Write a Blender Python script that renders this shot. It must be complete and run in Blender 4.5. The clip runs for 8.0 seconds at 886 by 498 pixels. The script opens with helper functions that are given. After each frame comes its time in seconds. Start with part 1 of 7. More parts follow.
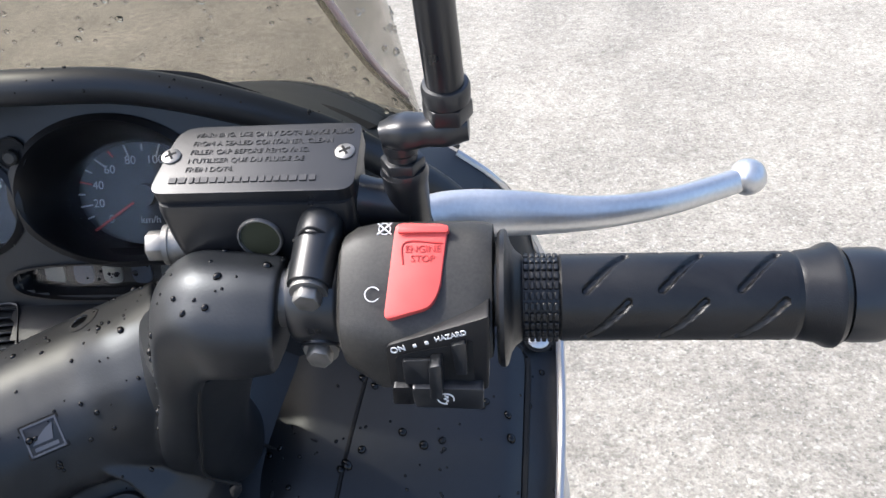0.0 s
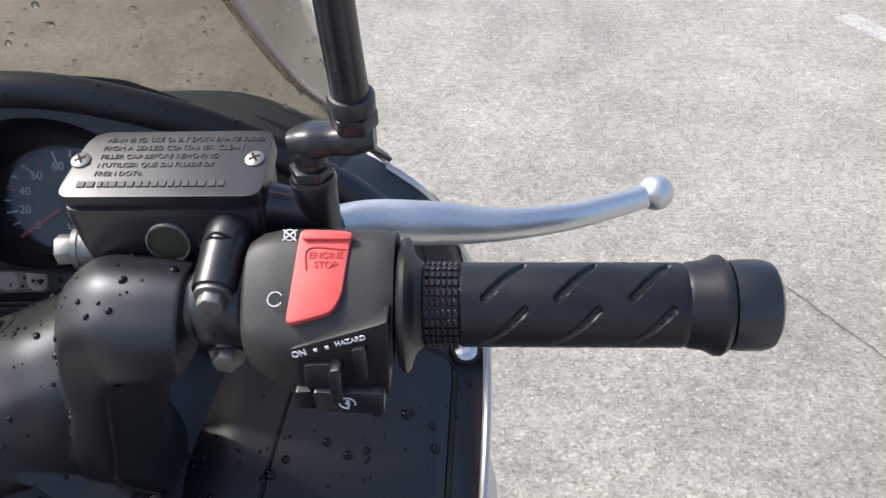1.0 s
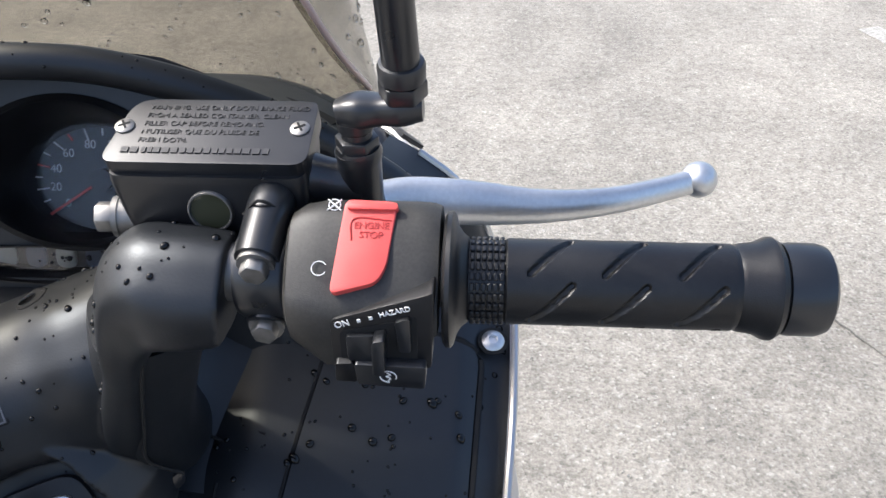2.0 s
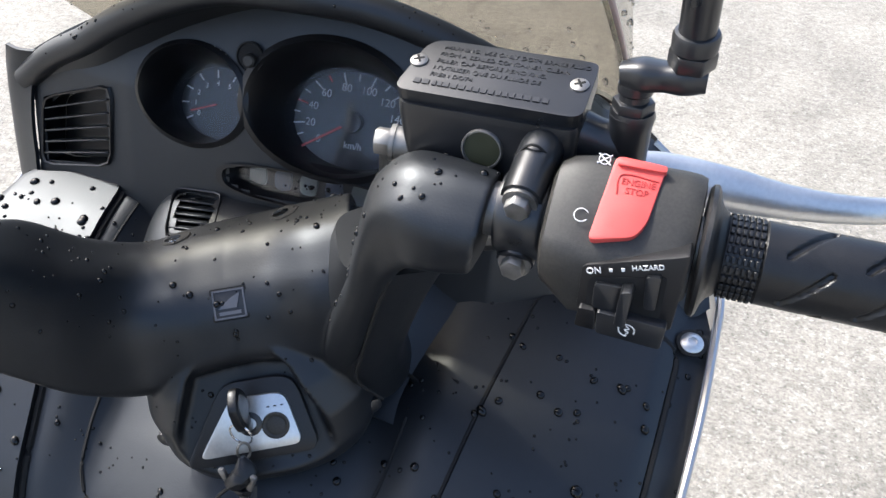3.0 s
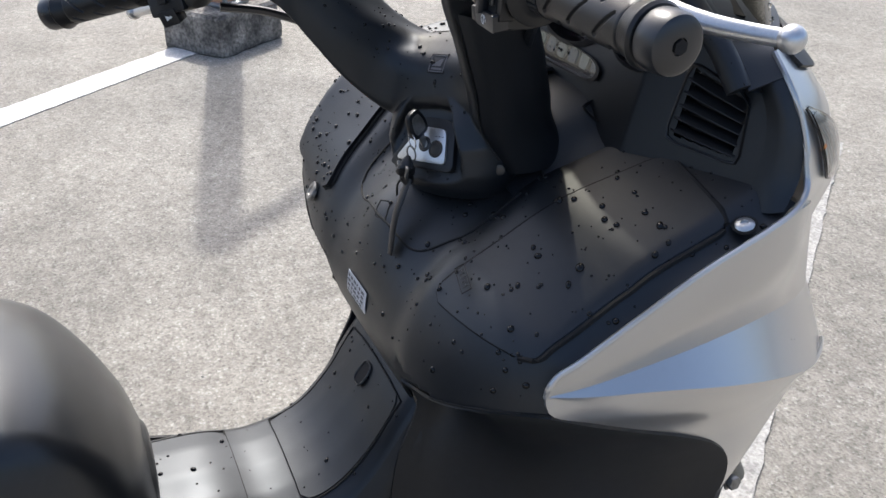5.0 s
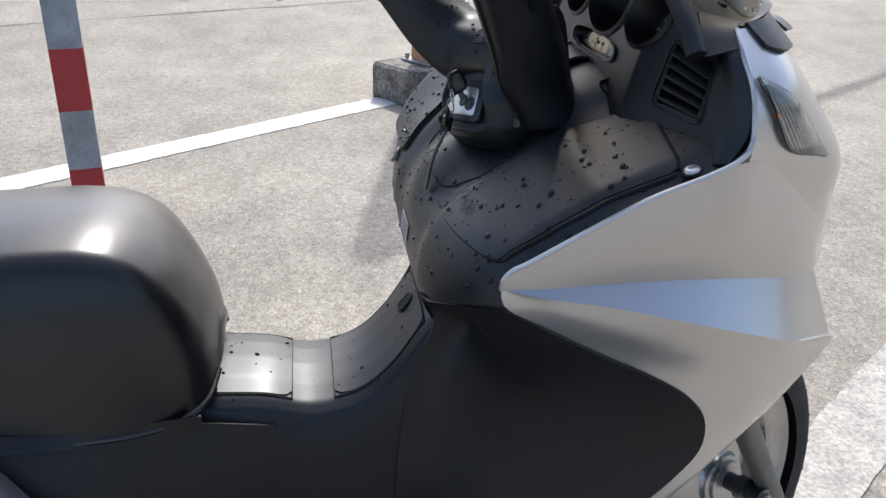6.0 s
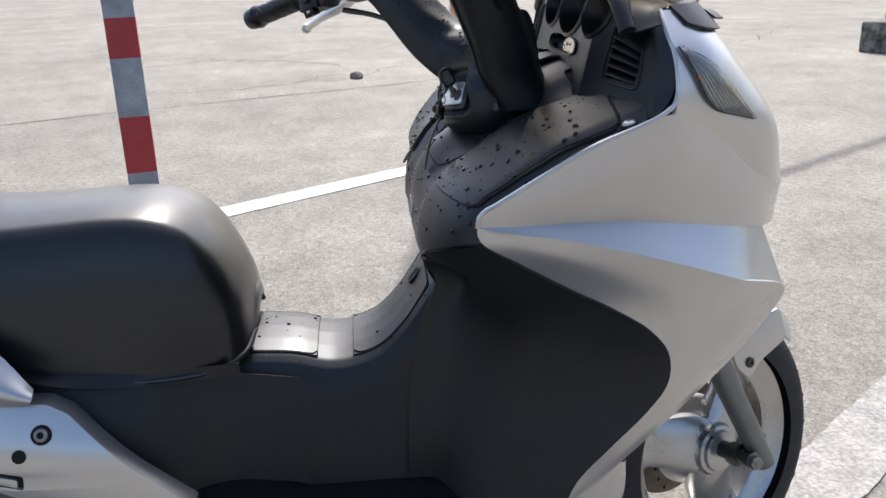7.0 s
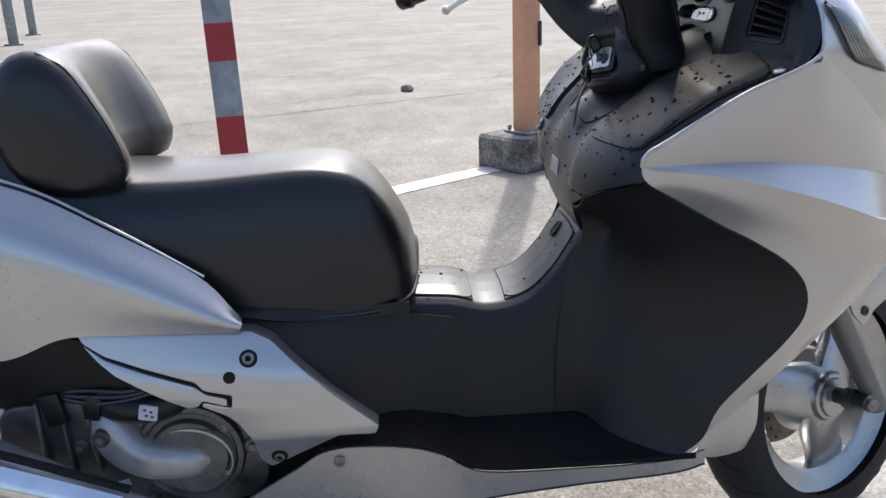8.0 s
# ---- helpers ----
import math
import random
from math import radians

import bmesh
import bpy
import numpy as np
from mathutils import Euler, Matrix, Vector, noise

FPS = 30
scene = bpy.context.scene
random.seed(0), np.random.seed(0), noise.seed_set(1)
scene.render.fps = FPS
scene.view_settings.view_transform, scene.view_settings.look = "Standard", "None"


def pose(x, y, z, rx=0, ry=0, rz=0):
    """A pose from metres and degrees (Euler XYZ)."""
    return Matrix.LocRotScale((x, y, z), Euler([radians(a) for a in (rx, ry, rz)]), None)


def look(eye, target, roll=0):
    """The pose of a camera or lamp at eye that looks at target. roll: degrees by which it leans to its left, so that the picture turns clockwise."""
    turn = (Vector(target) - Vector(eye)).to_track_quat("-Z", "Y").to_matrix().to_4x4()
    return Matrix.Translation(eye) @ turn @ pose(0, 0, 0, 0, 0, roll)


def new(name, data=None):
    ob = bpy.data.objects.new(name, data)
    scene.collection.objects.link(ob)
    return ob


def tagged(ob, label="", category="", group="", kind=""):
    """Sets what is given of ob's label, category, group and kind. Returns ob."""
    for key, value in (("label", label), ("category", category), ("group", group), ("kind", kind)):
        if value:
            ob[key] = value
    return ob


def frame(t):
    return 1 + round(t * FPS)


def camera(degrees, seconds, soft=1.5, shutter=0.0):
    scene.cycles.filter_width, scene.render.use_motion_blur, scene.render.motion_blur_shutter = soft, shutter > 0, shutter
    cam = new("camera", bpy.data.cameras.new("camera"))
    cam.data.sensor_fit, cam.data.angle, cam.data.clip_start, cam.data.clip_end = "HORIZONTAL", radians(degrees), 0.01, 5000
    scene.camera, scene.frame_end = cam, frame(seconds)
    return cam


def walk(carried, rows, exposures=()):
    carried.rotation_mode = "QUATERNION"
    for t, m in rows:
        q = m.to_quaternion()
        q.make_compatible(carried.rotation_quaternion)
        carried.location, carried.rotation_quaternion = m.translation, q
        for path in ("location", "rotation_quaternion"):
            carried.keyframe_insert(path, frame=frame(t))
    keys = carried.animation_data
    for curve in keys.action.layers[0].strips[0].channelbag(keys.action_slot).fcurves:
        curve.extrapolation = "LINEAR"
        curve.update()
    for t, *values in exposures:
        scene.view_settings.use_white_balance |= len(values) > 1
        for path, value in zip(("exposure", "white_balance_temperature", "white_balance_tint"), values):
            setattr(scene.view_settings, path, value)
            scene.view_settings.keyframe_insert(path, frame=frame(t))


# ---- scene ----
cam = camera(55.8, 8.0)
PATH = [
    (0, (0.259, 0.039, 1.253), (0.061, 1.641, 0.072), -5.2),
    (0.2, (0.27, 0.037, 1.253), (0.114, 1.644, 0.073), -4.2),
    (0.5, (0.279, 0.035, 1.253), (0.164, 1.653, 0.083), -3.0),
    (1, (0.278, 0.033, 1.253), (0.182, 1.664, 0.1), -2.2),
    (1.2, (0.277, 0.032, 1.251), (0.179, 1.666, 0.103), -2.1),
    (2.3, (0.25, 0.027, 1.237), (0.088, 1.66, 0.094), 0.1),
    (2.5, (0.237, 0.018, 1.234), (0.011, 1.644, 0.091), 0.6),
    (3, (0.24, 0.0, 1.234), (-0.275, 1.563, 0.096), 1.7),
    (3.5, (0.283, -0.015, 1.225), (-0.553, 1.377, 0.058), 0.8),
    (4, (0.398, -0.028, 1.208), (-0.818, 1.097, 0.087), -1.7),
    (4.5, (0.542, -0.012, 1.194), (-0.929, 0.86, 0.157), -1.5),
    (4.7, (0.595, -0.008, 1.198), (-0.908, 0.813, 0.164), -1.0),
    (5, (0.684, -0.004, 1.182), (-0.874, 0.737, 0.169), 0.9),
    (5.2, (0.748, -0.01, 1.171), (-0.838, 0.664, 0.157), 1.6),
    (6.3, (0.998, 0.164, 1.085), (-0.835, 0.383, 0.316), 1.6),
    (6.5, (1.035, 0.183, 1.061), (-0.812, 0.373, 0.318), 1.0),
    (7, (1.167, 0.154, 1.044), (-0.715, 0.343, 0.395), -1.0),
    (7.5, (1.292, 0.058, 1.018), (-0.612, 0.221, 0.43), -1.5),
    (7.7, (1.302, 0.019, 1.015), (-0.603, 0.165, 0.425), -1.5),
    (8, (1.299, -0.037, 0.989), (-0.604, 0.078, 0.386), -2.1),
]
EXPOSURES = [(0, 0.67, 6100, 9), (0.5, 0.42, 6150, 9), (1.2, 0.29, 6150, 9), (2.5, 0.65, 6150, 9), (3, 0.75, 6150, 8), (3.5, 0.75, 6100, 9), (4.5, 0.3, 6200, 9), (5.2, 0.08, 6200, 9), (6.5, 0.06, 6300, 10), (8, 0.02, 6200, 10)]
walk(cam, [(t, look(eye, target, roll)) for t, eye, target, roll in PATH], EXPOSURES)

# ---- world and light ----
SUN_FROM = Vector((-0.74, 0.17, 0.86)).normalized()
world = bpy.data.worlds.new("sky")
scene.world = world
world.use_nodes = True
wn = world.node_tree.nodes
sky = wn.new("ShaderNodeTexSky")
sky.sky_type = "NISHITA"
sky.sun_disc = False
sky.sun_elevation = math.asin(SUN_FROM.z)
sky.sun_rotation = math.atan2(SUN_FROM.x, SUN_FROM.y)
sky.dust_density = 4.5
sky.air_density = 0.8
sky.ozone_density = 1.2
wn["Background"].inputs["Strength"].default_value = 0.25
world.node_tree.links.new(sky.outputs["Color"], wn["Background"].inputs["Color"])
sun = new("sun", bpy.data.lights.new("sun", "SUN"))
sun.data.energy = 3.3
sun.data.angle = radians(1.2)
sun.data.color = (1.0, 0.955, 0.885)
sun.matrix_world = look(SUN_FROM * 20, (0, 0, 0))


# ---- materials ----
def material(name, base, rough=0.5, metal=0.0, grain=None, stain=None, bump=None, coat=0.0, coat_rough=0.06, ior=1.5, transmission=0.0):
    """A procedural surface. grain and stain: (scale per metre, darker or lighter share); bump: (scale per metre, depth in metres)."""
    m = bpy.data.materials.new(name)
    m.use_nodes = True
    nt = m.node_tree
    n, link = nt.nodes, nt.links.new
    b = n["Principled BSDF"]
    b.inputs["Base Color"].default_value = (*base, 1)
    b.inputs["Roughness"].default_value = rough
    b.inputs["Metallic"].default_value = metal
    b.inputs["Coat Weight"].default_value = coat
    b.inputs["Coat Roughness"].default_value = coat_rough
    b.inputs["IOR"].default_value = ior
    b.inputs["Transmission Weight"].default_value = transmission
    co = n.new("ShaderNodeTexCoord")
    colour = None
    for layer, detail in ((stain, 4), (grain, 2)):
        if not layer:
            continue
        tex = n.new("ShaderNodeTexNoise")
        tex.inputs["Scale"].default_value = layer[0]
        tex.inputs["Detail"].default_value = detail
        link(co.outputs["Object"], tex.inputs["Vector"])
        ramp = n.new("ShaderNodeMapRange")
        ramp.inputs["From Min"].default_value, ramp.inputs["From Max"].default_value = 0.3, 0.7
        ramp.inputs["To Min"].default_value, ramp.inputs["To Max"].default_value = 1 - layer[1], 1 + layer[1]
        link(tex.outputs["Fac"], ramp.inputs["Value"])
        mul = n.new("ShaderNodeVectorMath")
        mul.operation = "MULTIPLY"
        if colour is None:
            mul.inputs[0].default_value = base
        else:
            link(colour, mul.inputs[0])
        link(ramp.outputs["Result"], mul.inputs[1])
        colour = mul.outputs["Vector"]
        if layer is stain:
            rr = n.new("ShaderNodeMapRange")
            rr.inputs["From Min"].default_value, rr.inputs["From Max"].default_value = 0.3, 0.7
            rr.inputs["To Min"].default_value, rr.inputs["To Max"].default_value = rough * 0.85, min(1.0, rough * 1.2)
            link(tex.outputs["Fac"], rr.inputs["Value"])
            link(rr.outputs["Result"], b.inputs["Roughness"])
    if colour is not None:
        link(colour, b.inputs["Base Color"])
    if bump:
        tex = n.new("ShaderNodeTexNoise")
        tex.inputs["Scale"].default_value, tex.inputs["Detail"].default_value = bump[0], 2
        link(co.outputs["Object"], tex.inputs["Vector"])
        bn = n.new("ShaderNodeBump")
        bn.inputs["Distance"].default_value = bump[1]
        bn.inputs["Strength"].default_value = 0.6
        link(tex.outputs["Fac"], bn.inputs["Height"])
        link(bn.outputs["Normal"], b.inputs["Normal"])
    return m


PLASTIC = material("black_grained_plastic", (0.0062, 0.0069, 0.0084), 0.44, stain=(9, 0.14), grain=(160, 0.12), bump=(900, 0.00011), ior=1.58)
# the sky's blue is put into the plastic's gloss colour
PLASTIC.node_tree.nodes["Principled BSDF"].inputs["Specular Tint"].default_value = (0.90, 0.95, 1.0, 1)
PLASTIC_DARK = material("black_inner_plastic", (0.006, 0.006, 0.007), 0.38, stain=(12, 0.2), bump=(2200, 0.0001))
PLASTIC_GREY = material("worn_switch_plastic", (0.026, 0.0245, 0.0215), 0.5, stain=(60, 0.35), grain=(900, 0.2), bump=(2400, 0.00012))
SATIN = material("satin_black_metal", (0.0105, 0.0115, 0.0135), 0.32, stain=(40, 0.2), bump=(1500, 0.00005), ior=1.64)
RUBBER = material("grip_rubber", (0.0075, 0.0075, 0.008), 0.38, stain=(50, 0.3), grain=(400, 0.2), bump=(1800, 0.00012))
TYRE = material("tyre_rubber", (0.022, 0.021, 0.02), 0.75, stain=(20, 0.3), grain=(200, 0.2), bump=(300, 0.0006))
SILVER = material("silver_paint", (0.55, 0.55, 0.545), 0.30, metal=0.85, stain=(5, 0.04), grain=(3000, 0.08), coat=0.6)
# black plastic with less gloss and stronger mottling than the upper panels
FOOT_WELL = material("dull_foot_well_plastic", (0.0078, 0.0082, 0.009), 0.52, stain=(10, 0.3), grain=(120, 0.2), bump=(700, 0.00012), ior=1.51)
FORK_GREY = material("grey_fork_paint", (0.21, 0.21, 0.19), 0.42, metal=0.6, stain=(14, 0.12), grain=(500, 0.1))
WHEEL_SILVER = material("satin_wheel_silver", (0.50, 0.50, 0.49), 0.30, metal=0.85, stain=(16, 0.12), grain=(700, 0.06))
MAT = material("foot_mat_rubber", (0.007, 0.007, 0.0075), 0.75, stain=(30, 0.3), bump=(900, 0.0003), ior=1.3)
SILVER_MATT = material("silver_wheel_paint", (0.50, 0.50, 0.49), 0.42, metal=0.6, stain=(18, 0.15), grain=(800, 0.08))
ALU = material("polished_aluminium", (0.66, 0.66, 0.655), 0.34, metal=0.9, stain=(25, 0.06), grain=(500, 0.05), bump=(350, 0.00015))
CAST = material("cast_aluminium", (0.15, 0.15, 0.147), 0.45, metal=0.8, stain=(22, 0.35), grain=(300, 0.2), bump=(260, 0.0006))
STEEL = material("dull_steel", (0.27, 0.26, 0.245), 0.48, metal=0.9, stain=(120, 0.3))
CHROME = material("chrome", (0.75, 0.75, 0.76), 0.12, metal=1.0, stain=(30, 0.08))
RED = material("red_switch_plastic", (0.63, 0.085, 0.075), 0.45, stain=(60, 0.12), bump=(2000, 0.0001))
SEAT = material("black_vinyl", (0.0075, 0.0078, 0.0085), 0.40, stain=(7, 0.2), grain=(220, 0.1), bump=(900, 0.00012), ior=1.40, coat=0.6, coat_rough=0.26)
WHITE = material("white_print", (0.75, 0.75, 0.73), 0.6, grain=(900, 0.1))
ORANGE_LENS = material("amber_lens", (0.8, 0.25, 0.03), 0.15)
DIAL = material("dial_face", (0.028, 0.029, 0.032), 0.45, stain=(40, 0.2))
STICKER = material("sticker", (0.62, 0.63, 0.65), 0.4, stain=(80, 0.1))
DISC = material("brake_disc_steel", (0.20, 0.17, 0.145), 0.4, metal=0.9, stain=(40, 0.3))


def glass_like(name, tint, rough=0.0, ior=1.45):
    m = material(name, tint, rough, ior=ior, transmission=1.0)
    return m


GLASS = glass_like("clear_cover", (0.97, 0.97, 0.97))
GAUGE_GLASS = glass_like("gauge_cover", (0.97, 0.97, 0.97), 0.03, 1.3)


def thin_pane(name, tint, gloss):
    """A thin tinted sheet: straight light through it, mirror gloss by the angle."""
    m = bpy.data.materials.new(name)
    m.use_nodes = True
    nt = m.node_tree
    nt.nodes.remove(nt.nodes["Principled BSDF"])
    clear, shine = nt.nodes.new("ShaderNodeBsdfTransparent"), nt.nodes.new("ShaderNodeBsdfGlossy")
    clear.inputs["Color"].default_value = (*tint, 1)
    shine.inputs["Roughness"].default_value = 0.04
    facing, blend = nt.nodes.new("ShaderNodeLayerWeight"), nt.nodes.new("ShaderNodeMixShader")
    power, share = nt.nodes.new("ShaderNodeMath"), nt.nodes.new("ShaderNodeMath")
    power.operation, power.inputs[1].default_value = "POWER", 5.0
    share.operation, share.inputs[1].default_value, share.inputs[2].default_value = "MULTIPLY_ADD", 0.96, gloss
    nt.links.new(facing.outputs["Facing"], power.inputs[0])
    nt.links.new(power.outputs["Value"], share.inputs[0])
    nt.links.new(share.outputs["Value"], blend.inputs["Fac"])
    nt.links.new(clear.outputs["BSDF"], blend.inputs[1])
    nt.links.new(shine.outputs["BSDF"], blend.inputs[2])
    nt.links.new(blend.outputs["Shader"], nt.nodes["Material Output"].inputs["Surface"])
    return m


SCREEN = thin_pane("windscreen_acrylic", (0.67, 0.65, 0.60), 0.025)
BEAD = material("water_bead", (0.0025, 0.0028, 0.0032), 0.03, ior=1.42)
WATER = glass_like("water", (0.98, 0.98, 0.98), 0.03, 1.33)


def ground_material():
    m = bpy.data.materials.new("worn_asphalt")
    m.use_nodes = True
    nt = m.node_tree
    n, link = nt.nodes, nt.links.new
    b = n["Principled BSDF"]
    b.inputs["Roughness"].default_value = 0.88
    co = n.new("ShaderNodeTexCoord")

    def noise_tex(scale, detail, lo, hi, a, c, rough=0.5):
        t = n.new("ShaderNodeTexNoise")
        t.inputs["Scale"].default_value, t.inputs["Detail"].default_value = scale, detail
        t.inputs["Roughness"].default_value = rough
        link(co.outputs["Object"], t.inputs["Vector"])
        r = n.new("ShaderNodeMapRange")
        r.inputs["From Min"].default_value, r.inputs["From Max"].default_value = lo, hi
        r.inputs["To Min"].default_value, r.inputs["To Max"].default_value = a, c
        link(t.outputs["Fac"], r.inputs["Value"])
        return r.outputs["Result"]

    cells = n.new("ShaderNodeTexVoronoi")
    cells.inputs["Scale"].default_value = 165
    link(co.outputs["Object"], cells.inputs["Vector"])
    stones = n.new("ShaderNodeSeparateColor")
    link(cells.outputs["Color"], stones.inputs["Color"])
    ramp = n.new("ShaderNodeValToRGB")
    e = ramp.color_ramp.elements
    e[0].position, e[0].color = 0.0, (0.20, 0.187, 0.162, 1)
    e[1].position, e[1].color = 1.0, (0.40, 0.382, 0.340, 1)
    for pos, col in ((0.16, (0.275, 0.256, 0.220, 1)), (0.86, (0.325, 0.304, 0.262, 1))):
        k = e.new(pos)
        k.color = col
    link(stones.outputs["Red"], ramp.inputs["Fac"])
    colour = ramp.outputs["Color"]
    for value in (noise_tex(0.3, 5, 0.3, 0.7, 0.84, 1.12), noise_tex(1.1, 8, 0.35, 0.65, 0.80, 1.10, 0.68), noise_tex(4.5, 8, 0.32, 0.68, 0.80, 1.14, 0.78), noise_tex(9.0, 6, 0.58, 0.72, 1.0, 0.66, 0.75), noise_tex(30, 4, 0.32, 0.68, 0.70, 1.20, 0.8), noise_tex(75, 3, 0.63, 0.71, 1.0, 0.62, 0.6), noise_tex(120, 2, 0.30, 0.70, 0.88, 1.12, 0.6)):
        mul = n.new("ShaderNodeVectorMath")
        mul.operation = "MULTIPLY"
        link(colour, mul.inputs[0])
        link(value, mul.inputs[1])
        colour = mul.outputs["Vector"]
    link(colour, b.inputs["Base Color"])
    height = n.new("ShaderNodeMath")
    height.operation = "ADD"
    link(cells.outputs["Distance"], height.inputs[0])
    link(noise_tex(40, 4, 0.2, 0.8, 0, 1.2), height.inputs[1])
    bn = n.new("ShaderNodeBump")
    bn.inputs["Distance"].default_value, bn.inputs["Strength"].default_value = 0.0026, 0.5
    link(height.outputs["Value"], bn.inputs["Height"])
    link(bn.outputs["Normal"], b.inputs["Normal"])
    return m


ASPHALT = ground_material()
LINE_WORN = material("worn_road_paint", (0.36, 0.348, 0.32), 0.85, stain=(14, 0.2), grain=(110, 0.3), bump=(150, 0.004))
LINE_PAINT = material("road_paint", (0.60, 0.592, 0.57), 0.75, stain=(9, 0.12), grain=(120, 0.22), bump=(120, 0.002))
CONCRETE = material("rough_concrete", (0.165, 0.155, 0.137), 0.9, stain=(11, 0.85), grain=(70, 0.45), bump=(60, 0.01))
POST_ORANGE = material("orange_paint", (0.64, 0.34, 0.20), 0.55, stain=(6, 0.12), grain=(90, 0.08))
POST_RED = material("dull_red_paint", (0.37, 0.034, 0.038), 0.5, stain=(9, 0.15), grain=(120, 0.1))
POST_GREY = material("bollard_grey", (0.28, 0.305, 0.33), 0.55, stain=(14, 0.25), grain=(120, 0.1))
TEAL = material("teal_paint", (0.25, 0.48, 0.46), 0.5, stain=(8, 0.12))
GALV = material("galvanised_steel", (0.30, 0.32, 0.33), 0.5, metal=0.6, stain=(14, 0.25))
WOOD = material("raw_plank", (0.45, 0.34, 0.22), 0.8, stain=(12, 0.3), grain=(80, 0.2))
# cool sky tint coloured into the vinyl's highlights
SEAT.node_tree.nodes["Principled BSDF"].inputs["Specular Tint"].default_value = (0.84, 0.92, 1.0, 1)

# ---- building tools ----
from mathutils.bvhtree import BVHTree

PLACED = {}


def thing(name, at, label, category, group="", kind=""):
    ob = new(name)
    ob.empty_display_size = 0.05
    ob.location = at
    PLACED[ob] = Matrix.Translation(at)
    return tagged(ob, label, category, group, kind)


def part(name, bm, mat, parent=None, label="", sharp=38, flip=True):
    """Links a bmesh, built in world coordinates, as one mesh object under its parent."""
    if flip:
        bmesh.ops.recalc_face_normals(bm, faces=bm.faces)
    root = parent
    while root is not None and root.parent is not None:
        root = root.parent
    if root in PLACED:
        bm.transform(PLACED[root].inverted())
    me = bpy.data.meshes.new(name)
    bm.to_mesh(me)
    bm.free()
    me.materials.append(mat)
    me.polygons.foreach_set("use_smooth", [True] * len(me.polygons))
    me.set_sharp_from_angle(angle=radians(sharp))
    ob = new(name, me)
    if parent is not None:
        ob.parent = parent
    return tagged(ob, label)


def spline(points, n):
    """n points on a smooth curve through the given ones, spaced by arc length."""
    p = [Vector(q) for q in points]
    if len(p) == 2:
        return [p[0].lerp(p[1], i / (n - 1)) for i in range(n)]
    ext = [2 * p[0] - p[1], *p, 2 * p[-1] - p[-2]]
    fine = []
    for i in range(1, len(ext) - 2):
        a, b, c, d = ext[i - 1 : i + 3]
        ta = max((b - a).length, 1e-6) ** 0.5
        tb = max((c - b).length, 1e-6) ** 0.5
        tc = max((d - c).length, 1e-6) ** 0.5
        m1 = ((b - a) / ta - (c - a) / (ta + tb) + (c - b) / tb) * tb
        m2 = ((c - b) / tb - (d - b) / (tb + tc) + (d - c) / tc) * tb
        for k in range(16):
            s = k / 16
            fine.append((2 * s**3 - 3 * s**2 + 1) * b + (s**3 - 2 * s**2 + s) * m1 + (3 * s**2 - 2 * s**3) * c + (s**3 - s**2) * m2)
    fine.append(p[-1])
    run = [0.0]
    for a, b in zip(fine, fine[1:]):
        run.append(run[-1] + (b - a).length)
    out, j = [], 0
    for i in range(n):
        want = run[-1] * i / (n - 1)
        while j < len(run) - 2 and run[j + 1] < want:
            j += 1
        span = max(run[j + 1] - run[j], 1e-9)
        out.append(fine[j].lerp(fine[j + 1], min(max((want - run[j]) / span, 0), 1)))
    return out


def grid_mesh(rows, closed=False, caps=False, bm=None):
    bm = bm or bmesh.new()
    vs = [[bm.verts.new(p) for p in row] for row in rows]
    w = len(vs[0])
    for a, b in zip(vs, vs[1:]):
        for i in range(w if closed else w - 1):
            j = (i + 1) % w
            try:
                bm.faces.new((a[i], a[j], b[j], b[i]))
            except ValueError:
                pass
    if caps:
        bm.faces.new(vs[0][::-1])
        bm.faces.new(vs[-1])
    return bm


def thicken(bm, t):
    """Gives a sheet a wall: a second layer t behind it, joined at the open edges."""
    bmesh.ops.recalc_face_normals(bm, faces=bm.faces)
    bm.normal_update()
    faces, rim = bm.faces[:], [e for e in bm.edges if len(e.link_faces) == 1]
    back = {v: bm.verts.new(v.co - v.normal * t) for v in bm.verts[:]}
    for f in faces:
        bm.faces.new([back[v] for v in reversed(f.verts)])
    for e in rim:
        a, b = e.verts
        try:
            bm.faces.new((a, b, back[b], back[a]))
        except ValueError:
            pass
    return bm


def skin(curves, n=24, m=16, thick=0.0, bm=None):
    """A sheet through the curves, each a few control points, with a wall thickness."""
    runs = [spline(c, n) for c in curves]
    cols = [spline([r[i] for r in runs], m) if len(runs) > 2 else [runs[0][i].lerp(runs[1][i], k / (m - 1)) for k in range(m)] for i in range(n)]
    out = grid_mesh([[cols[i][k] for i in range(n)] for k in range(m)], bm=bm)
    bmesh.ops.remove_doubles(out, verts=out.verts, dist=1e-5)
    if thick:
        thicken(out, thick)
    return out


def frames_along(pts, hint):
    out = []
    for i, p in enumerate(pts):
        t = (pts[min(i + 1, len(pts) - 1)] - pts[max(i - 1, 0)]).normalized()
        side = t.cross(Vector(hint)).normalized()
        out.append((p, side, side.cross(t).normalized()))
    return out


def ring(p, side, up, a, b, k=16, power=2.0):
    out = []
    for i in range(k):
        t = 2 * math.pi * i / k
        c, s = math.cos(t), math.sin(t)
        c, s = math.copysign(abs(c) ** (2 / power), c), math.copysign(abs(s) ** (2 / power), s)
        out.append(p + side * (a * c) + up * (b * s))
    return out


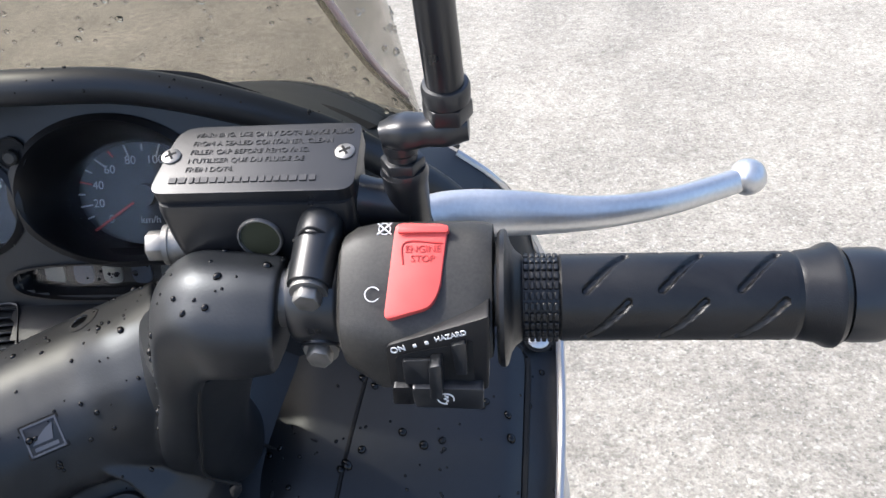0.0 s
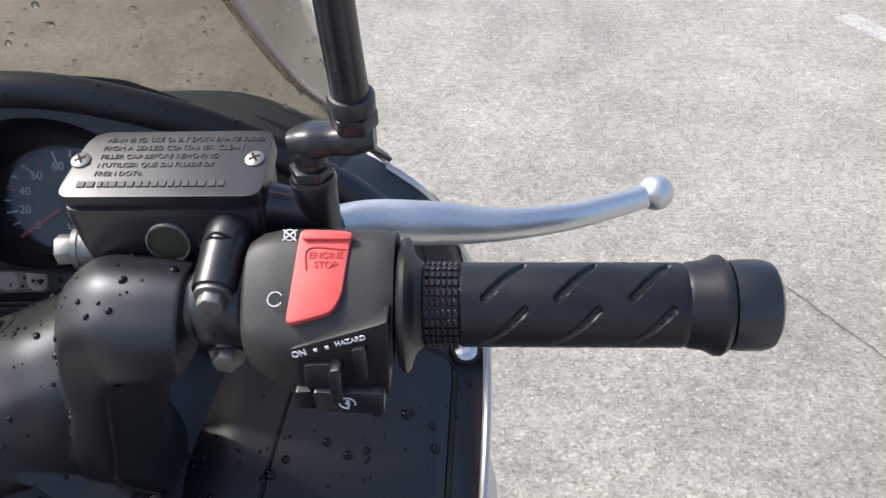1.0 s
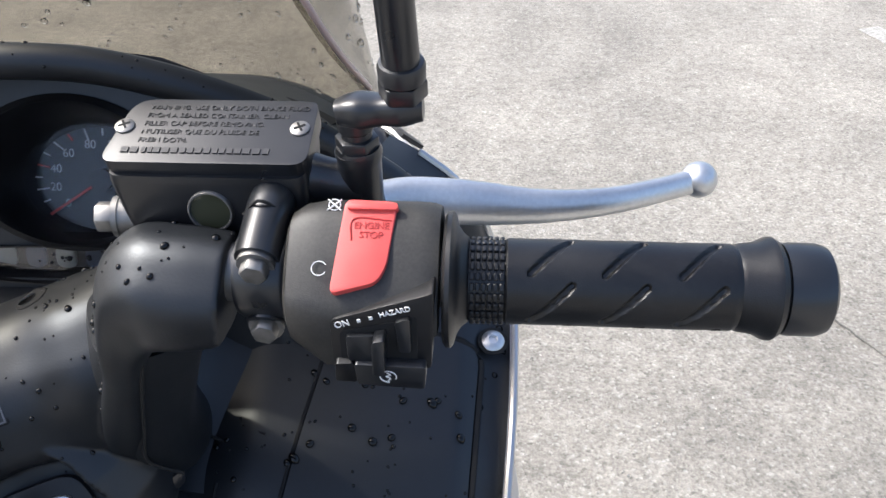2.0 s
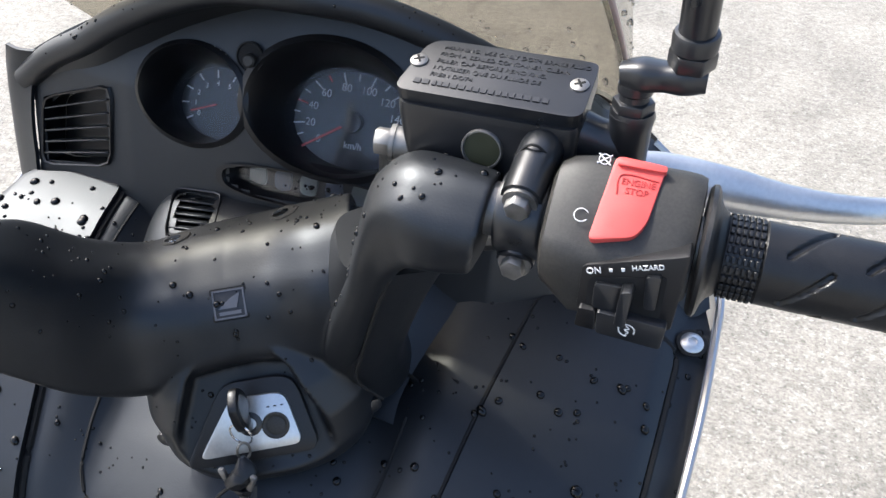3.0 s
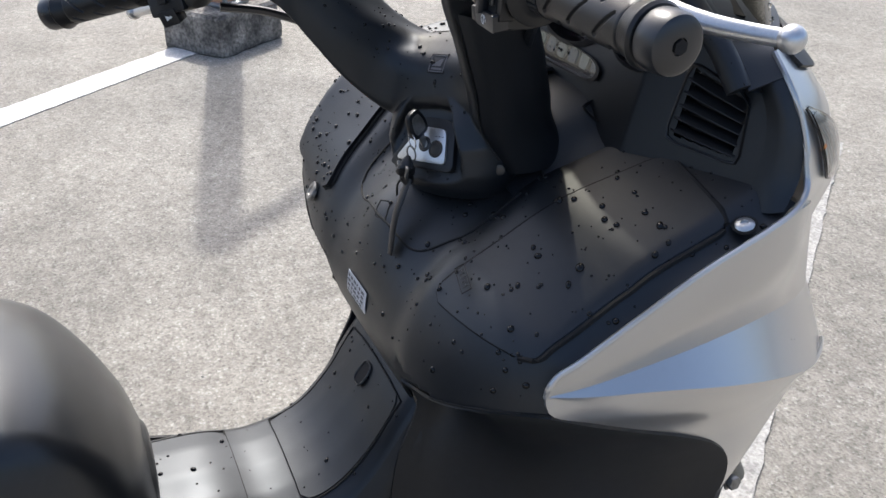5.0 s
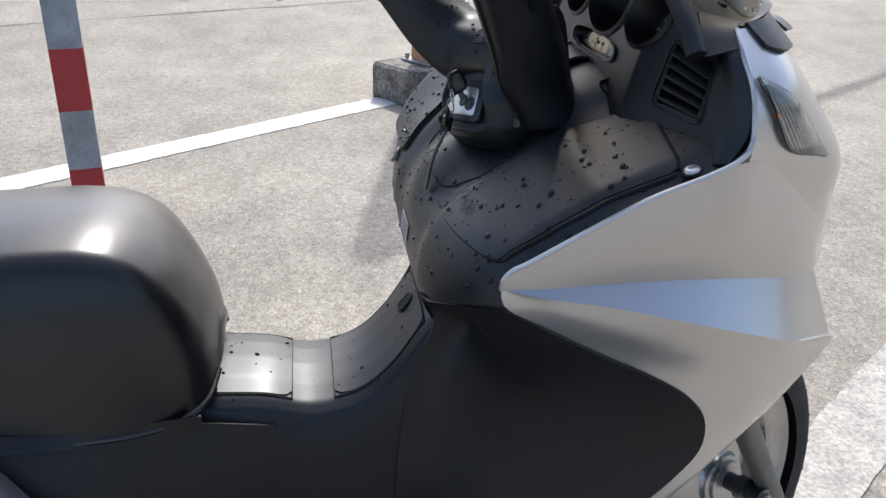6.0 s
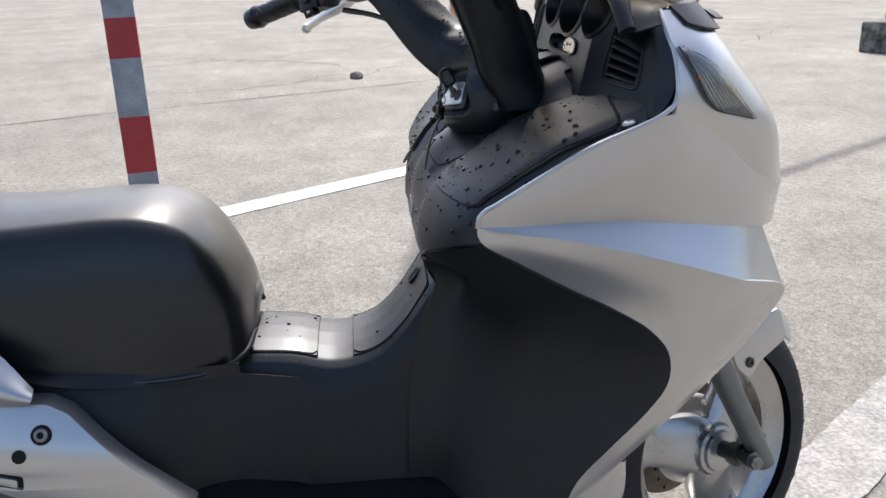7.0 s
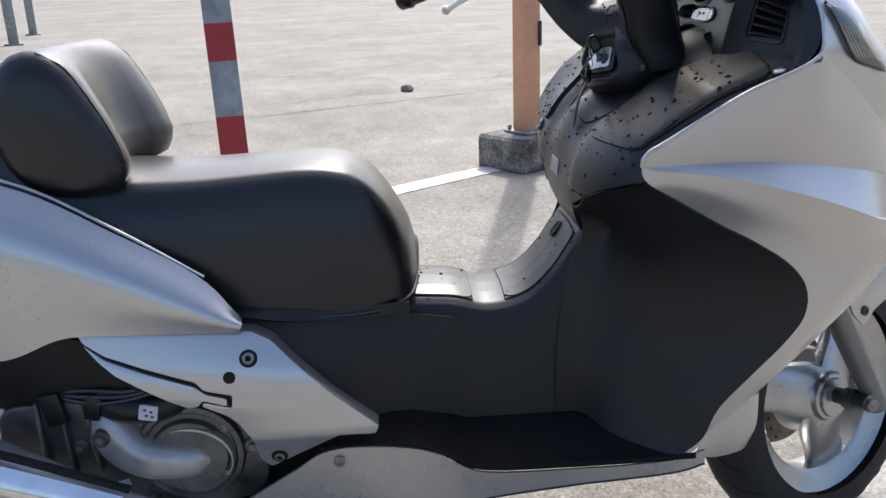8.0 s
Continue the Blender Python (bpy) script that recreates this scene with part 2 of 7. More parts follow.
def tube(points, sizes, n=24, k=16, hint=(0, 0, 1), power=2.0, bm=None):
    """A tube along a smooth curve. sizes: one radius, or several (across, up) pairs spread evenly along it."""
    pts = spline(points, n)
    if isinstance(sizes, (int, float)):
        sizes = [(sizes, sizes)] * 2
    sizes = [(s, s) if isinstance(s, (int, float)) else s for s in sizes]
    prof = spline([(a, b, i) for i, (a, b) in enumerate(sizes)], 64) if len(sizes) > 2 else None
    rows = []
    for i, (p, side, up) in enumerate(frames_along(pts, hint)):
        f = i / (n - 1)
        if prof:
            want = f * (len(sizes) - 1)
            q = min(prof, key=lambda v: abs(v.z - want))
            a, b = q.x, q.y
        else:
            a = sizes[0][0] + (sizes[1][0] - sizes[0][0]) * f
            b = sizes[0][1] + (sizes[1][1] - sizes[0][1]) * f
        rows.append(ring(p, side, up, a, b, k, power))
    return grid_mesh(rows, True, True, bm)


def axes(o, x, z):
    """A frame at o with its x along x and its z near z."""
    x = Vector(x).normalized()
    y = Vector(z).cross(x).normalized()
    z = x.cross(y)
    return Matrix(((x.x, y.x, z.x, o[0]), (x.y, y.y, z.y, o[1]), (x.z, y.z, z.z, o[2]), (0, 0, 0, 1)))


def turned(profile, m, k=32, bm=None, closed=False, caps=True):
    """A body turned round the x axis of m: profile of (x, radius)."""
    rows = [[m @ Vector((h, r * math.cos(2 * math.pi * i / k), r * math.sin(2 * math.pi * i / k))) for i in range(k)] for h, r in profile]
    if closed:
        rows.append(rows[0])
    out = grid_mesh(rows, True, caps and not closed, bm)
    bmesh.ops.remove_doubles(out, verts=out.verts, dist=1e-6)
    return out


def prism(poly, lo, hi, m, bevel=0.0, seg=2, bm=None):
    """A plate: a polygon in the xy plane of m, from z = lo to hi, with rounded edges."""
    b = bmesh.new()
    bottom = [b.verts.new((x, y, lo)) for x, y in poly]
    top = [b.verts.new((x, y, hi)) for x, y in poly]
    b.faces.new(bottom[::-1])
    b.faces.new(top)
    for i in range(len(poly)):
        j = (i + 1) % len(poly)
        b.faces.new((bottom[i], bottom[j], top[j], top[i]))
    bmesh.ops.recalc_face_normals(b, faces=b.faces)
    if bevel:
        bmesh.ops.bevel(b, geom=b.edges[:], offset=bevel, segments=seg, profile=0.5, affect="EDGES", clamp_overlap=True)
    b.transform(m)
    return merged(b, bm)


def merged(b, bm):
    if bm is None:
        return b
    me = bpy.data.meshes.new("tmp")
    b.to_mesh(me)
    b.free()
    bm.from_mesh(me)
    bpy.data.meshes.remove(me)
    return bm


def block(size, m, bevel=0.0, seg=2, bm=None):
    x, y, z = (s / 2 for s in size)
    return prism(((-x, -y), (x, -y), (x, y), (-x, y)), -z, z, m, bevel, seg, bm)


def rounded(poly, r, k=4):
    """The polygon with its corners rounded."""
    out = []
    c = len(poly)
    for i, p in enumerate(poly):
        p = Vector(p)
        a, b = Vector(poly[i - 1]), Vector(poly[(i + 1) % c])
        ra = min(r, (a - p).length * 0.45)
        rb = min(r, (b - p).length * 0.45)
        s, e = p + (a - p).normalized() * ra, p + (b - p).normalized() * rb
        for j in range(k + 1):
            t = j / k
            out.append(tuple((1 - t) ** 2 * s + 2 * t * (1 - t) * p + t * t * e))
    return out


def oval(a, b, k=32, power=2.0):
    return [(p.x, p.y) for p in ring(Vector((0, 0, 0)), Vector((1, 0, 0)), Vector((0, 1, 0)), a, b, k, power)]


def hexagon(r):
    return [(r * math.cos(math.pi * i / 3), r * math.sin(math.pi * i / 3)) for i in range(6)]


def lettering(name, text, size, m, mat, parent, depth=0.0003, label="", align="CENTER"):
    """Words as flat raised letters, centred in the xy plane of m."""
    cu = bpy.data.curves.new(name, "FONT")
    cu.body, cu.size, cu.align_x, cu.align_y, cu.extrude = text, size, align, "CENTER", depth
    tmp = bpy.data.objects.new("tmp", cu)
    scene.collection.objects.link(tmp)
    bpy.context.view_layer.update()
    me = bpy.data.meshes.new_from_object(tmp.evaluated_get(bpy.context.evaluated_depsgraph_get()))
    bpy.data.objects.remove(tmp)
    bpy.data.curves.remove(cu)
    bm = bmesh.new()
    bm.from_mesh(me)
    bpy.data.meshes.remove(me)
    bm.transform(m)
    return part(name, bm, mat, parent, label, flip=False)




def both(points):
    """The same points on the other side of the machine."""
    return [(-x, y, z) for x, y, z in points]


# ---- ground and surroundings ----
def smooth_ramp(v, a, b):
    return min(1.0, max(0.0, (v - a) / (b - a)))


bm = bmesh.new()
bmesh.ops.create_grid(bm, x_segments=80, y_segments=80, size=200)
for v in bm.verts:
    v.co.z = 0.022 * max(0.0, -v.co.x - 28) * smooth_ramp(-v.co.x, 28, 60)
ground = tagged(part("ground", bm, ASPHALT), "worn light grey asphalt of a car park", "ground", kind="structure")


def painted_line(a, b, width, seed, mat=LINE_PAINT):
    """A strip of worn road paint with ragged edges, 4 mm above the ground."""
    rnd = random.Random(seed)
    a, b = Vector((*a, 0.004)), Vector((*b, 0.004))
    d = (b - a).normalized()
    s = Vector((-d.y, d.x, 0)) * width / 2
    n = max(8, int((b - a).length / 0.03))
    rows = []
    for i in range(n + 1):
        p = a.lerp(b, i / n)
        rows.append([p - s * (1 + rnd.uniform(-0.05, 0.05)), p, p + s * (1 + rnd.uniform(-0.05, 0.05))])
    low = [[q - Vector((0, 0, 0.003)) for q in row] for row in rows]
    bm = grid_mesh(rows)
    grid_mesh([[r[0] for r in rows], [r[0] for r in low]], bm=bm)
    grid_mesh([[r[2] for r in rows], [r[2] for r in low]], bm=bm)
    return tagged(part("road_line", bm, mat), "worn white parking line painted on the asphalt", "road marking", kind="structure")


painted_line((-1.55, -1.73), (-3.30, 0.60), 0.155, 1)
painted_line((-0.05, 0.84), (-1.30, 2.45), 0.165, 2, LINE_WORN)
painted_line((1.76, 3.45), (2.05, 2.65), 0.10, 3, LINE_WORN)

# thin cracks and seams in the paving
rnd = random.Random(5)
bm = bmesh.new()
for (x0, y0), (x1, y1), wob in (((-4.6, -3.2), (-7.6, 2.6), 0.05), ((-6.9, -0.4), (-9.5, 3.0), 0.25), ((-8.2, -2.6), (-10.5, 1.2), 0.3), ((-9.5, -2.5), (-8.2, 0.3), 0.3), ((0.95, 1.72), (1.22, 1.25), 0.01), ((-6.3, -1.5), (-7.0, 0.1), 0.15), ((-7.3, 3.4), (-12.0, 7.2), 0.15)):
    pts = []
    for i in range(25):
        t = i / 24
        pts.append(Vector((x0 + (x1 - x0) * t + rnd.gauss(0, wob) * 0.35, y0 + (y1 - y0) * t + rnd.gauss(0, wob) * 0.35, 0.003)))
    w = 0.004 if wob < 0.02 else 0.014
    d = Vector((y0 - y1, x1 - x0, 0)).normalized() * w
    grid_mesh([[p - d * rnd.uniform(0.2, 1), p + Vector((0, 0, 0.001)), p + d * rnd.uniform(0.2, 1)] for p in pts], bm=bm)
CRACK = material("crack_filler", (0.09, 0.085, 0.075), 0.9, stain=(8, 0.4), grain=(90, 0.3))
tagged(part("paving_crack", bm, CRACK), "thin dark cracks and joints in the paving", "crack", kind="structure")

# loose grit round the parking bay
rnd = random.Random(8)
bm = bmesh.new()
for i in range(4200):
    r = rnd.random()
    x, y = (rnd.uniform(-3.5, 0.5), rnd.uniform(-1.5, 3)) if r < 0.7 else (rnd.uniform(0.3, 2.2), rnd.uniform(0.5, 3.5))
    s = rnd.uniform(0.0012, 0.0042)
    v = [bm.verts.new((x + s * math.cos(a) * rnd.uniform(0.7, 1.3), y + s * math.sin(a) * rnd.uniform(0.7, 1.3), 0.001)) for a in (0, 1.3, 2.6, 3.9, 5.2)]
    top = bm.verts.new((x, y, s * rnd.uniform(0.6, 1.1)))
    for j in range(5):
        bm.faces.new((v[j], v[(j + 1) % 5], top))
GRIT = material("grit", (0.33, 0.31, 0.275), 0.85, stain=(300, 0.5))
tagged(part("gravel", bm, GRIT), "loose pale grit scattered on the asphalt", "gravel", kind="stuff")


def stone(at, s, seed):
    rnd = random.Random(seed)
    bm = bmesh.new()
    bmesh.ops.create_icosphere(bm, subdivisions=2, radius=1)
    for v in bm.verts:
        k = 1 + 0.25 * noise.noise(v.co * 1.7 + Vector((seed, 0, 0)))
        v.co = Vector((v.co.x * s * 1.3 * k, v.co.y * s * k, max(-0.5, v.co.z) * s * 0.7 * k + s * 0.34))
    bm.transform(Matrix.Translation(at))
    return tagged(part("stone", bm, CONCRETE), "small grey stone lying on the paving", "stone")


stone((-7.0, 0.17, 0), 0.065, 3)


# ---- posts ----
def concrete_foot(at, size, turn, seed):
    b = block(size, Matrix(), 0.015, 1)
    bmesh.ops.subdivide_edges(b, edges=b.edges[:], cuts=5, use_grid_fill=True)
    for v in b.verts:
        v.co += v.co.normalized() * 0.016 * noise.noise(v.co * 11 + Vector((seed, 0, 0)))
    b.transform(pose(at[0], at[1], size[2] / 2 - 0.006, 0, 0, turn))
    return b


orange = thing("orange_post", (-3.32, 0.735, 0), "orange painted steel frame post bolted to a rough concrete foot", "post")
part("concrete_foot", concrete_foot((-3.32, 0.735), (0.36, 0.42, 0.19), 35, 1), CONCRETE, orange, "rough stained concrete block")
part("upright", block((0.115, 0.10, 2.05), pose(-3.32, 0.735, 1.205, 0, 0, 35), 0.006), POST_ORANGE, orange)
part("base_plate", block((0.2, 0.16, 0.012), pose(-3.32, 0.735, 0.192, 0, 0, 35), 0.002), GALV, orange, "rusty bolted plate")
for dx, dy in ((-0.08, -0.055), (0.08, -0.055), (-0.08, 0.055), (0.08, 0.055)):
    p = Matrix.Rotation(radians(35), 4, "Z") @ Vector((dx, dy, 0))
    part("bolt", prism(hexagon(0.012), 0, 0.03, pose(-3.32 + p.x, 0.735 + p.y, 0.195)), GALV, orange)
part("hook", block((0.012, 0.02, 0.13), pose(-3.29, 0.805, 0.72, 0, 0, 35), 0.003), SATIN, orange, "small dark bracket")
part("crossbeam", tube([(-3.32, 0.735, 2.23), (-7.9, 7.36, 2.23)], 0.05, n=2, k=4), POST_ORANGE, orange)

teal = thing("teal_post", (-7.95, 6.25, 0), "teal painted post standing on a concrete block", "post")
part("concrete_foot", concrete_foot((-7.95, 6.25), (0.55, 0.6, 0.34), 35, 2), CONCRETE, teal, "grey concrete block")
part("upright", block((0.17, 0.17, 2.0), pose(-7.85, 6.35, 1.34, 0, 0, 35), 0.008), TEAL, teal)
part("base_plate", block((0.3, 0.3, 0.015), pose(-7.85, 6.35, 0.345, 0, 0, 35), 0.003), SATIN, teal)
foot = concrete_foot((-11.3, 8.75), (0.6, 0.6, 0.4), 20, 3)
tagged(part("concrete_block", foot, CONCRETE), "weathered concrete block on the paving", "block")


def bollard():
    at = Vector((-1.83, -0.607, 0))
    ob = thing("bollard", at, "square steel bollard with red and grey bands", "bollard")
    m = pose(at.x, at.y, 0, 0.8, -2.6, 12)
    edges = (0.0, 0.17, 0.36, 0.555, 0.752, 0.885, 0.98)
    for i in range(6):
        lo, hi = edges[i], edges[i + 1]
        bm = bmesh.new()
        outer, inner = 0.05, 0.044
        rows = [[m @ Vector((x * r, y * r, z)) for x, y in ((-1, -1), (1, -1), (1, 1), (-1, 1))] for r, z in ((inner, lo), (outer, lo), (outer, hi), (inner, hi))]
        rows.append(rows[0])
        grid_mesh(rows, True, False, bm)
        bmesh.ops.remove_doubles(bm, verts=bm.verts, dist=1e-6)
        part("band", bm, POST_RED if i in (0, 2, 4) else POST_GREY, ob, "dull red band" if i in (0, 2, 4) else "grey band", sharp=20)
    part("base_plate", block((0.18, 0.18, 0.01), pose(at.x, at.y, 0.005, 0, 0, 12), 0.002), GALV, ob)


bollard()

rack = thing("steel_rack", (-20.0, -9.2, 0), "galvanised steel rack legs standing on the paving", "rack")
for x, y in ((-19.0, -8.45), (-24.4, -10.1)):
    part("leg", block((0.16, 0.22, 3.0), pose(x, y, 1.5, 0, 0, 20), 0.01), GALV, rack)
    part("foot_plate", block((0.4, 0.4, 0.04), pose(x, y, 0.02, 0, 0, 20), 0.005), GALV, rack)
part("beam", tube([(-19.0, -8.45, 2.9), (-24.4, -10.1, 2.9)], 0.06, n=2, k=4), GALV, rack)
for i in range(4):
    tagged(part("plank", block((1.6, 0.14, 0.05), pose(-18.6 - 0.2 * i, -8.95 - 0.15 * i, 0.026 + 0.055 * (i % 2), 0, 0, 30 + 6 * i), 0.004), WOOD), "raw wooden plank lying by the rack", "plank", "planks by the rack")

# ---- the scooter: body ----
scooter = thing("motor_scooter", (0, 0, 0), "silver and black maxi scooter wet with raindrops, parked on its stand", "motor scooter")


def lerp(a, b, t):
    return a + (b - a) * t


def table(keys, t):
    """A smooth value at t from rows of (t, value)."""
    for (t0, v0), (t1, v1) in zip(keys, keys[1:]):
        if t <= t1:
            k = (t - t0) / (t1 - t0)
            return lerp(v0, v1, max(0.0, k))
    return keys[-1][1]


# profile of the leg shield's top and rear face down to the tunnel, from the dash backwards: (y, z)
SHIELD = spline([(0, 0.475, 0.882), (0, 0.41, 0.864), (0, 0.36, 0.846), (0, 0.31, 0.812), (0, 0.265, 0.778), (0, 0.236, 0.740), (0, 0.226, 0.70), (0, 0.232, 0.66), (0, 0.252, 0.615)], 60)


def soft(a, b, v):
    t = min(1.0, max(0.0, (v - a) / (b - a)))
    return t * t * (3 - 2 * t)


def shield(x, s, lift=0.0):
    """A place on the leg shield: x across, s from 0 at the dash to 1 at the tunnel."""
    i = min(max(s, 0), 1) * 59
    k = min(int(i), 58)
    p = SHIELD[k].lerp(SHIELD[k + 1], i - k)
    t = (SHIELD[k + 1] - SHIELD[k]).normalized()
    nrm = Vector((0, -t.z, t.y))
    nrm = nrm if nrm.z > 0 or nrm.y < 0 else -nrm
    w = abs(x) / 0.27
    if x > 0:
        dy = table(((0, 0.03), (0.25, 0.012), (0.45, 0.02), (0.6, 0.052), (1, 0.085)), s) * w**4
        dz = table(((0, -0.004), (0.3, -0.030), (0.45, -0.026), (0.6, -0.004), (1, 0.01)), s) * w**3
    else:
        dy = table(((0, 0.03), (0.2, -0.004), (0.45, -0.012), (0.62, 0.004), (1, 0.085)), s) * w**4
        dz = table(((0, -0.004), (0.2, 0.004), (0.4, 0.014), (0.6, 0.004), (1, 0.01)), s) * w**3
    a = abs(x)
    rise = table(((0, 1.15), (0.12, 1), (0.45, 1), (0.6, 0.9), (0.7, 0.5), (1, 0)), s) if x > 0 else table(((0, 2.0), (0.06, 2.3), (0.14, 2.3), (0.30, 1.9), (0.42, 1.5), (0.55, 1), (0.65, 0.5), (0.8, 0.2), (1, 0)), s)
    step = 0.084 if x > 0 else lerp(0.112, 0.084, soft(0.15, 0.40, s))
    hollow = 0.0125 * soft(step, step + 0.042, a) * (1 - 0.8 * soft(0.243, 0.270, a)) * rise
    hollow += 0.024 * math.exp(-((x / 0.058) ** 2)) * table(((0.25, 0), (0.36, 0.55), (0.46, 1), (0.56, 1), (0.74, 0)), s)
    return Vector((x, p.y + dy, p.z + dz)) + nrm * (lift + hollow)


def shield_patch(x0, x1, s0, s1, lift, r, grow=0.0, n=28, m=44):
    """Rows of a cover on the shield with round corners of radius r. x0, x1, s1: pairs (front, rear) or (inner, outer)."""
    rows = []
    span = 0.34 * (s1 - s0[0])
    for j in range(m):
        v = j / (m - 1)
        q = min(v, 1 - v) * span
        cut = r - math.sqrt(max(0.0, r * r - (r - q) ** 2)) if q < r else 0.0
        lo, hi = lerp(*x0, v), lerp(*x1, v)
        k = 1 if hi > lo else -1
        lo, hi = lo + k * (cut - grow), hi - k * (cut - grow)
        row = []
        for i in range(n):
            u = i / (n - 1)
            row.append(shield(lerp(lo, hi, u), lerp(lerp(*s0, u), s1, v), lift))
        rows.append(row)
    return rows


def shield_end(x):
    """How far down the shield reaches at x: past the knees it stops at the joint with the foot well."""
    return table(((0, 1.0), (0.075, 1.0), (0.10, 0.86), (0.268, 0.695)), abs(x))


rows = []
for j in range(60):
    outer = table(((0, 0.268), (0.03, 0.271), (0.075, 0.2785), (0.22, 0.2785), (0.34, 0.275), (0.5, 0.270), (0.62, 0.268)), 0.7 * j / 59)
    rows.append([shield(lerp(-0.268, outer, i / 92), j / 59 * shield_end(lerp(-0.268, outer, i / 92))) for i in range(93)])
bm = grid_mesh(rows)
SHIELD_SKIN = BVHTree.FromBMesh(bm)
thicken(bm, 0.003)
leg_shield = part("leg_shield", bm, PLASTIC, scooter, "black grained plastic leg shield dotted with raindrops")
GAP = material("panel_gap", (0.004, 0.004, 0.004), 0.8)


def seam(points, w, parent, name="panel_gap"):
    """A dark joint between two panels: a thin strip laid along a curve."""
    pts = [Vector(p) for p in points]
    rows = []
    for i, p in enumerate(pts):
        t = (pts[min(i + 1, len(pts) - 1)] - pts[max(i - 1, 0)]).normalized()
        rows.append((p, t))
    bm = bmesh.new()
    ring_rows = [ring(p, t.orthogonal().normalized(), t.cross(t.orthogonal()).normalized(), w, w, 6) for p, t in rows]
    grid_mesh(ring_rows, True, True, bm)
    return part(name, bm, GAP, parent)


for side in (1, -1):
    end = 0.60 if side > 0 else 0.64
    shape = ((side * 0.164, side * 0.128), (side * 0.2575, side * 0.2465), (0.05, 0.095), end)
    lid = part("pocket_lid", thicken(grid_mesh(shield_patch(*shape, 0.0022, 0.013)), 0.004), PLASTIC, scooter, "black pocket lid with raindrops")
    rim = shield_patch(*shape, 0.0004, 0.014, 0.0018)
    seam([*(r[0] for r in rim), *rim[-1][1:-1]], 0.0013 if side > 0 else 0.0024, scooter)
    seam([*(r[-1] for r in rim[::-1]), *rim[0][-2::-1]], 0.0026 if side > 0 else 0.0016, scooter)
    # shoulder of the shield beside the centre cover
    seam([shield(side * 0.112, 0.22 + 0.012 * i, 0.0) + Vector((side * 0.0022 * i, 0, 0)) for i in range(2)] + [shield(side * 0.13, 0.245, 0.0)], 0.001, scooter)

    def screw(at, nrm, r=0.0078):
        m = axes(at, nrm, (0, 1, 0.2))
        ob = part("screw", turned([(-0.002, r), (0.0008, r), (0.0022, r * 0.84), (0.0030, r * 0.40), (0.0008, r * 0.36), (0.0008, 0)], m, 24), ALU, scooter, "round dished fixing screw")
        part("screw_well", turned([(-0.0004, r * 1.32), (0.0004, r * 1.30), (0.0004, r)], m, 24), GAP, ob)
        return ob

    screw(Vector((0.2659, 0.4554, 0.8705)) if side > 0 else shield(-0.2655, 0.045, 0.001), (side * 0.1, -0.35, 0.93))
    if side < 0:
        seam([shield(lerp(-0.250, -0.150, i / 14), 0.018, 0.0004) for i in range(15)] + [shield(lerp(-0.147, -0.143, i / 10), lerp(0.03, 0.22, i / 10), 0.0004) for i in range(11)], 0.0010, scooter)
    if side < 0:
        m = axes(shield(-0.168, 0.682, 0.0005), (-0.15, -0.85, 0.5), (0, 0, 1))
        part("lock", turned([(0, 0.012), (0.003, 0.012), (0.0045, 0.0105), (0.0045, 0.006), (0.0035, 0.0055)], m, 24), STEEL, scooter, "round chrome key lock")

# centre cover with the small square cap, the seam round it and the sticker


def on_shield(points, n, lift=0.0006):
    """A smooth curve laid on the shield through a few places."""
    out = []
    for p in spline(points, n):
        at, nrm, _, _ = SHIELD_SKIN.find_nearest(p)
        out.append(at + (nrm if nrm.z > 0 or nrm.y < 0 else -nrm) * lift)
    return out


seam(on_shield([(-0.108, 0.345, 0.842), (-0.1055, 0.3177, 0.826), (-0.103, 0.2955, 0.809), (-0.098, 0.2766, 0.793), (-0.087, 0.2648, 0.781), (-0.067, 0.2588, 0.780), (-0.031, 0.2538, 0.791), (0.025, 0.2506, 0.7936), (0.0564, 0.2588, 0.784), (0.0724, 0.2685, 0.7866), (0.086, 0.286, 0.803), (0.096, 0.302, 0.820), (0.102, 0.328, 0.832), (0.106, 0.352, 0.840)], 90), 0.0013, scooter)
seam([Vector(q) for q in ((0.106, 0.352, 0.8445), (0.110, 0.370, 0.8535), (0.118, 0.390, 0.8650), (0.1235, 0.404, 0.8715))], 0.0012, scooter)
seam([(0.088, 0.3765, 0.8575), (0.098, 0.374, 0.8565), (0.110, 0.3705, 0.8530)], 0.0010, scooter)
sq = [(-0.0119, 0.2559, 0.8044), (0.0042, 0.2623, 0.8072), (0.0159, 0.2515, 0.795), (-0.0015, 0.2479, 0.7921)]
for a, b in zip(sq, (*sq[1:], sq[0])):
    seam(on_shield((a, b), 8), 0.0008, scooter)
rows = [[shield(lerp(-0.030, 0.022, i / 8), lerp(0.738, 0.795, j / 8), 0.0012) for i in range(9)] for j in range(9)]
bm = grid_mesh(rows)
thicken(bm, 0.0006)
sticker = part("warning_sticker", bm, STICKER, scooter, "small pale sticker with a printed code")
PRINT = material("sticker_print", (0.12, 0.12, 0.13), 0.5)
rnd = random.Random(3)
for j in range(4):
    x = -0.027
    while x < 0.012:
        w = rnd.uniform(0.003, 0.008)
        s = 0.744 + 0.0125 * j
        bm = grid_mesh([[shield(x + w * i, s + 0.0075 * k, 0.0024) for i in (0, 1)] for k in (0, 1)])
        part("printed_bar", bm, PRINT, sticker)
        x += w + rnd.uniform(0.002, 0.004)

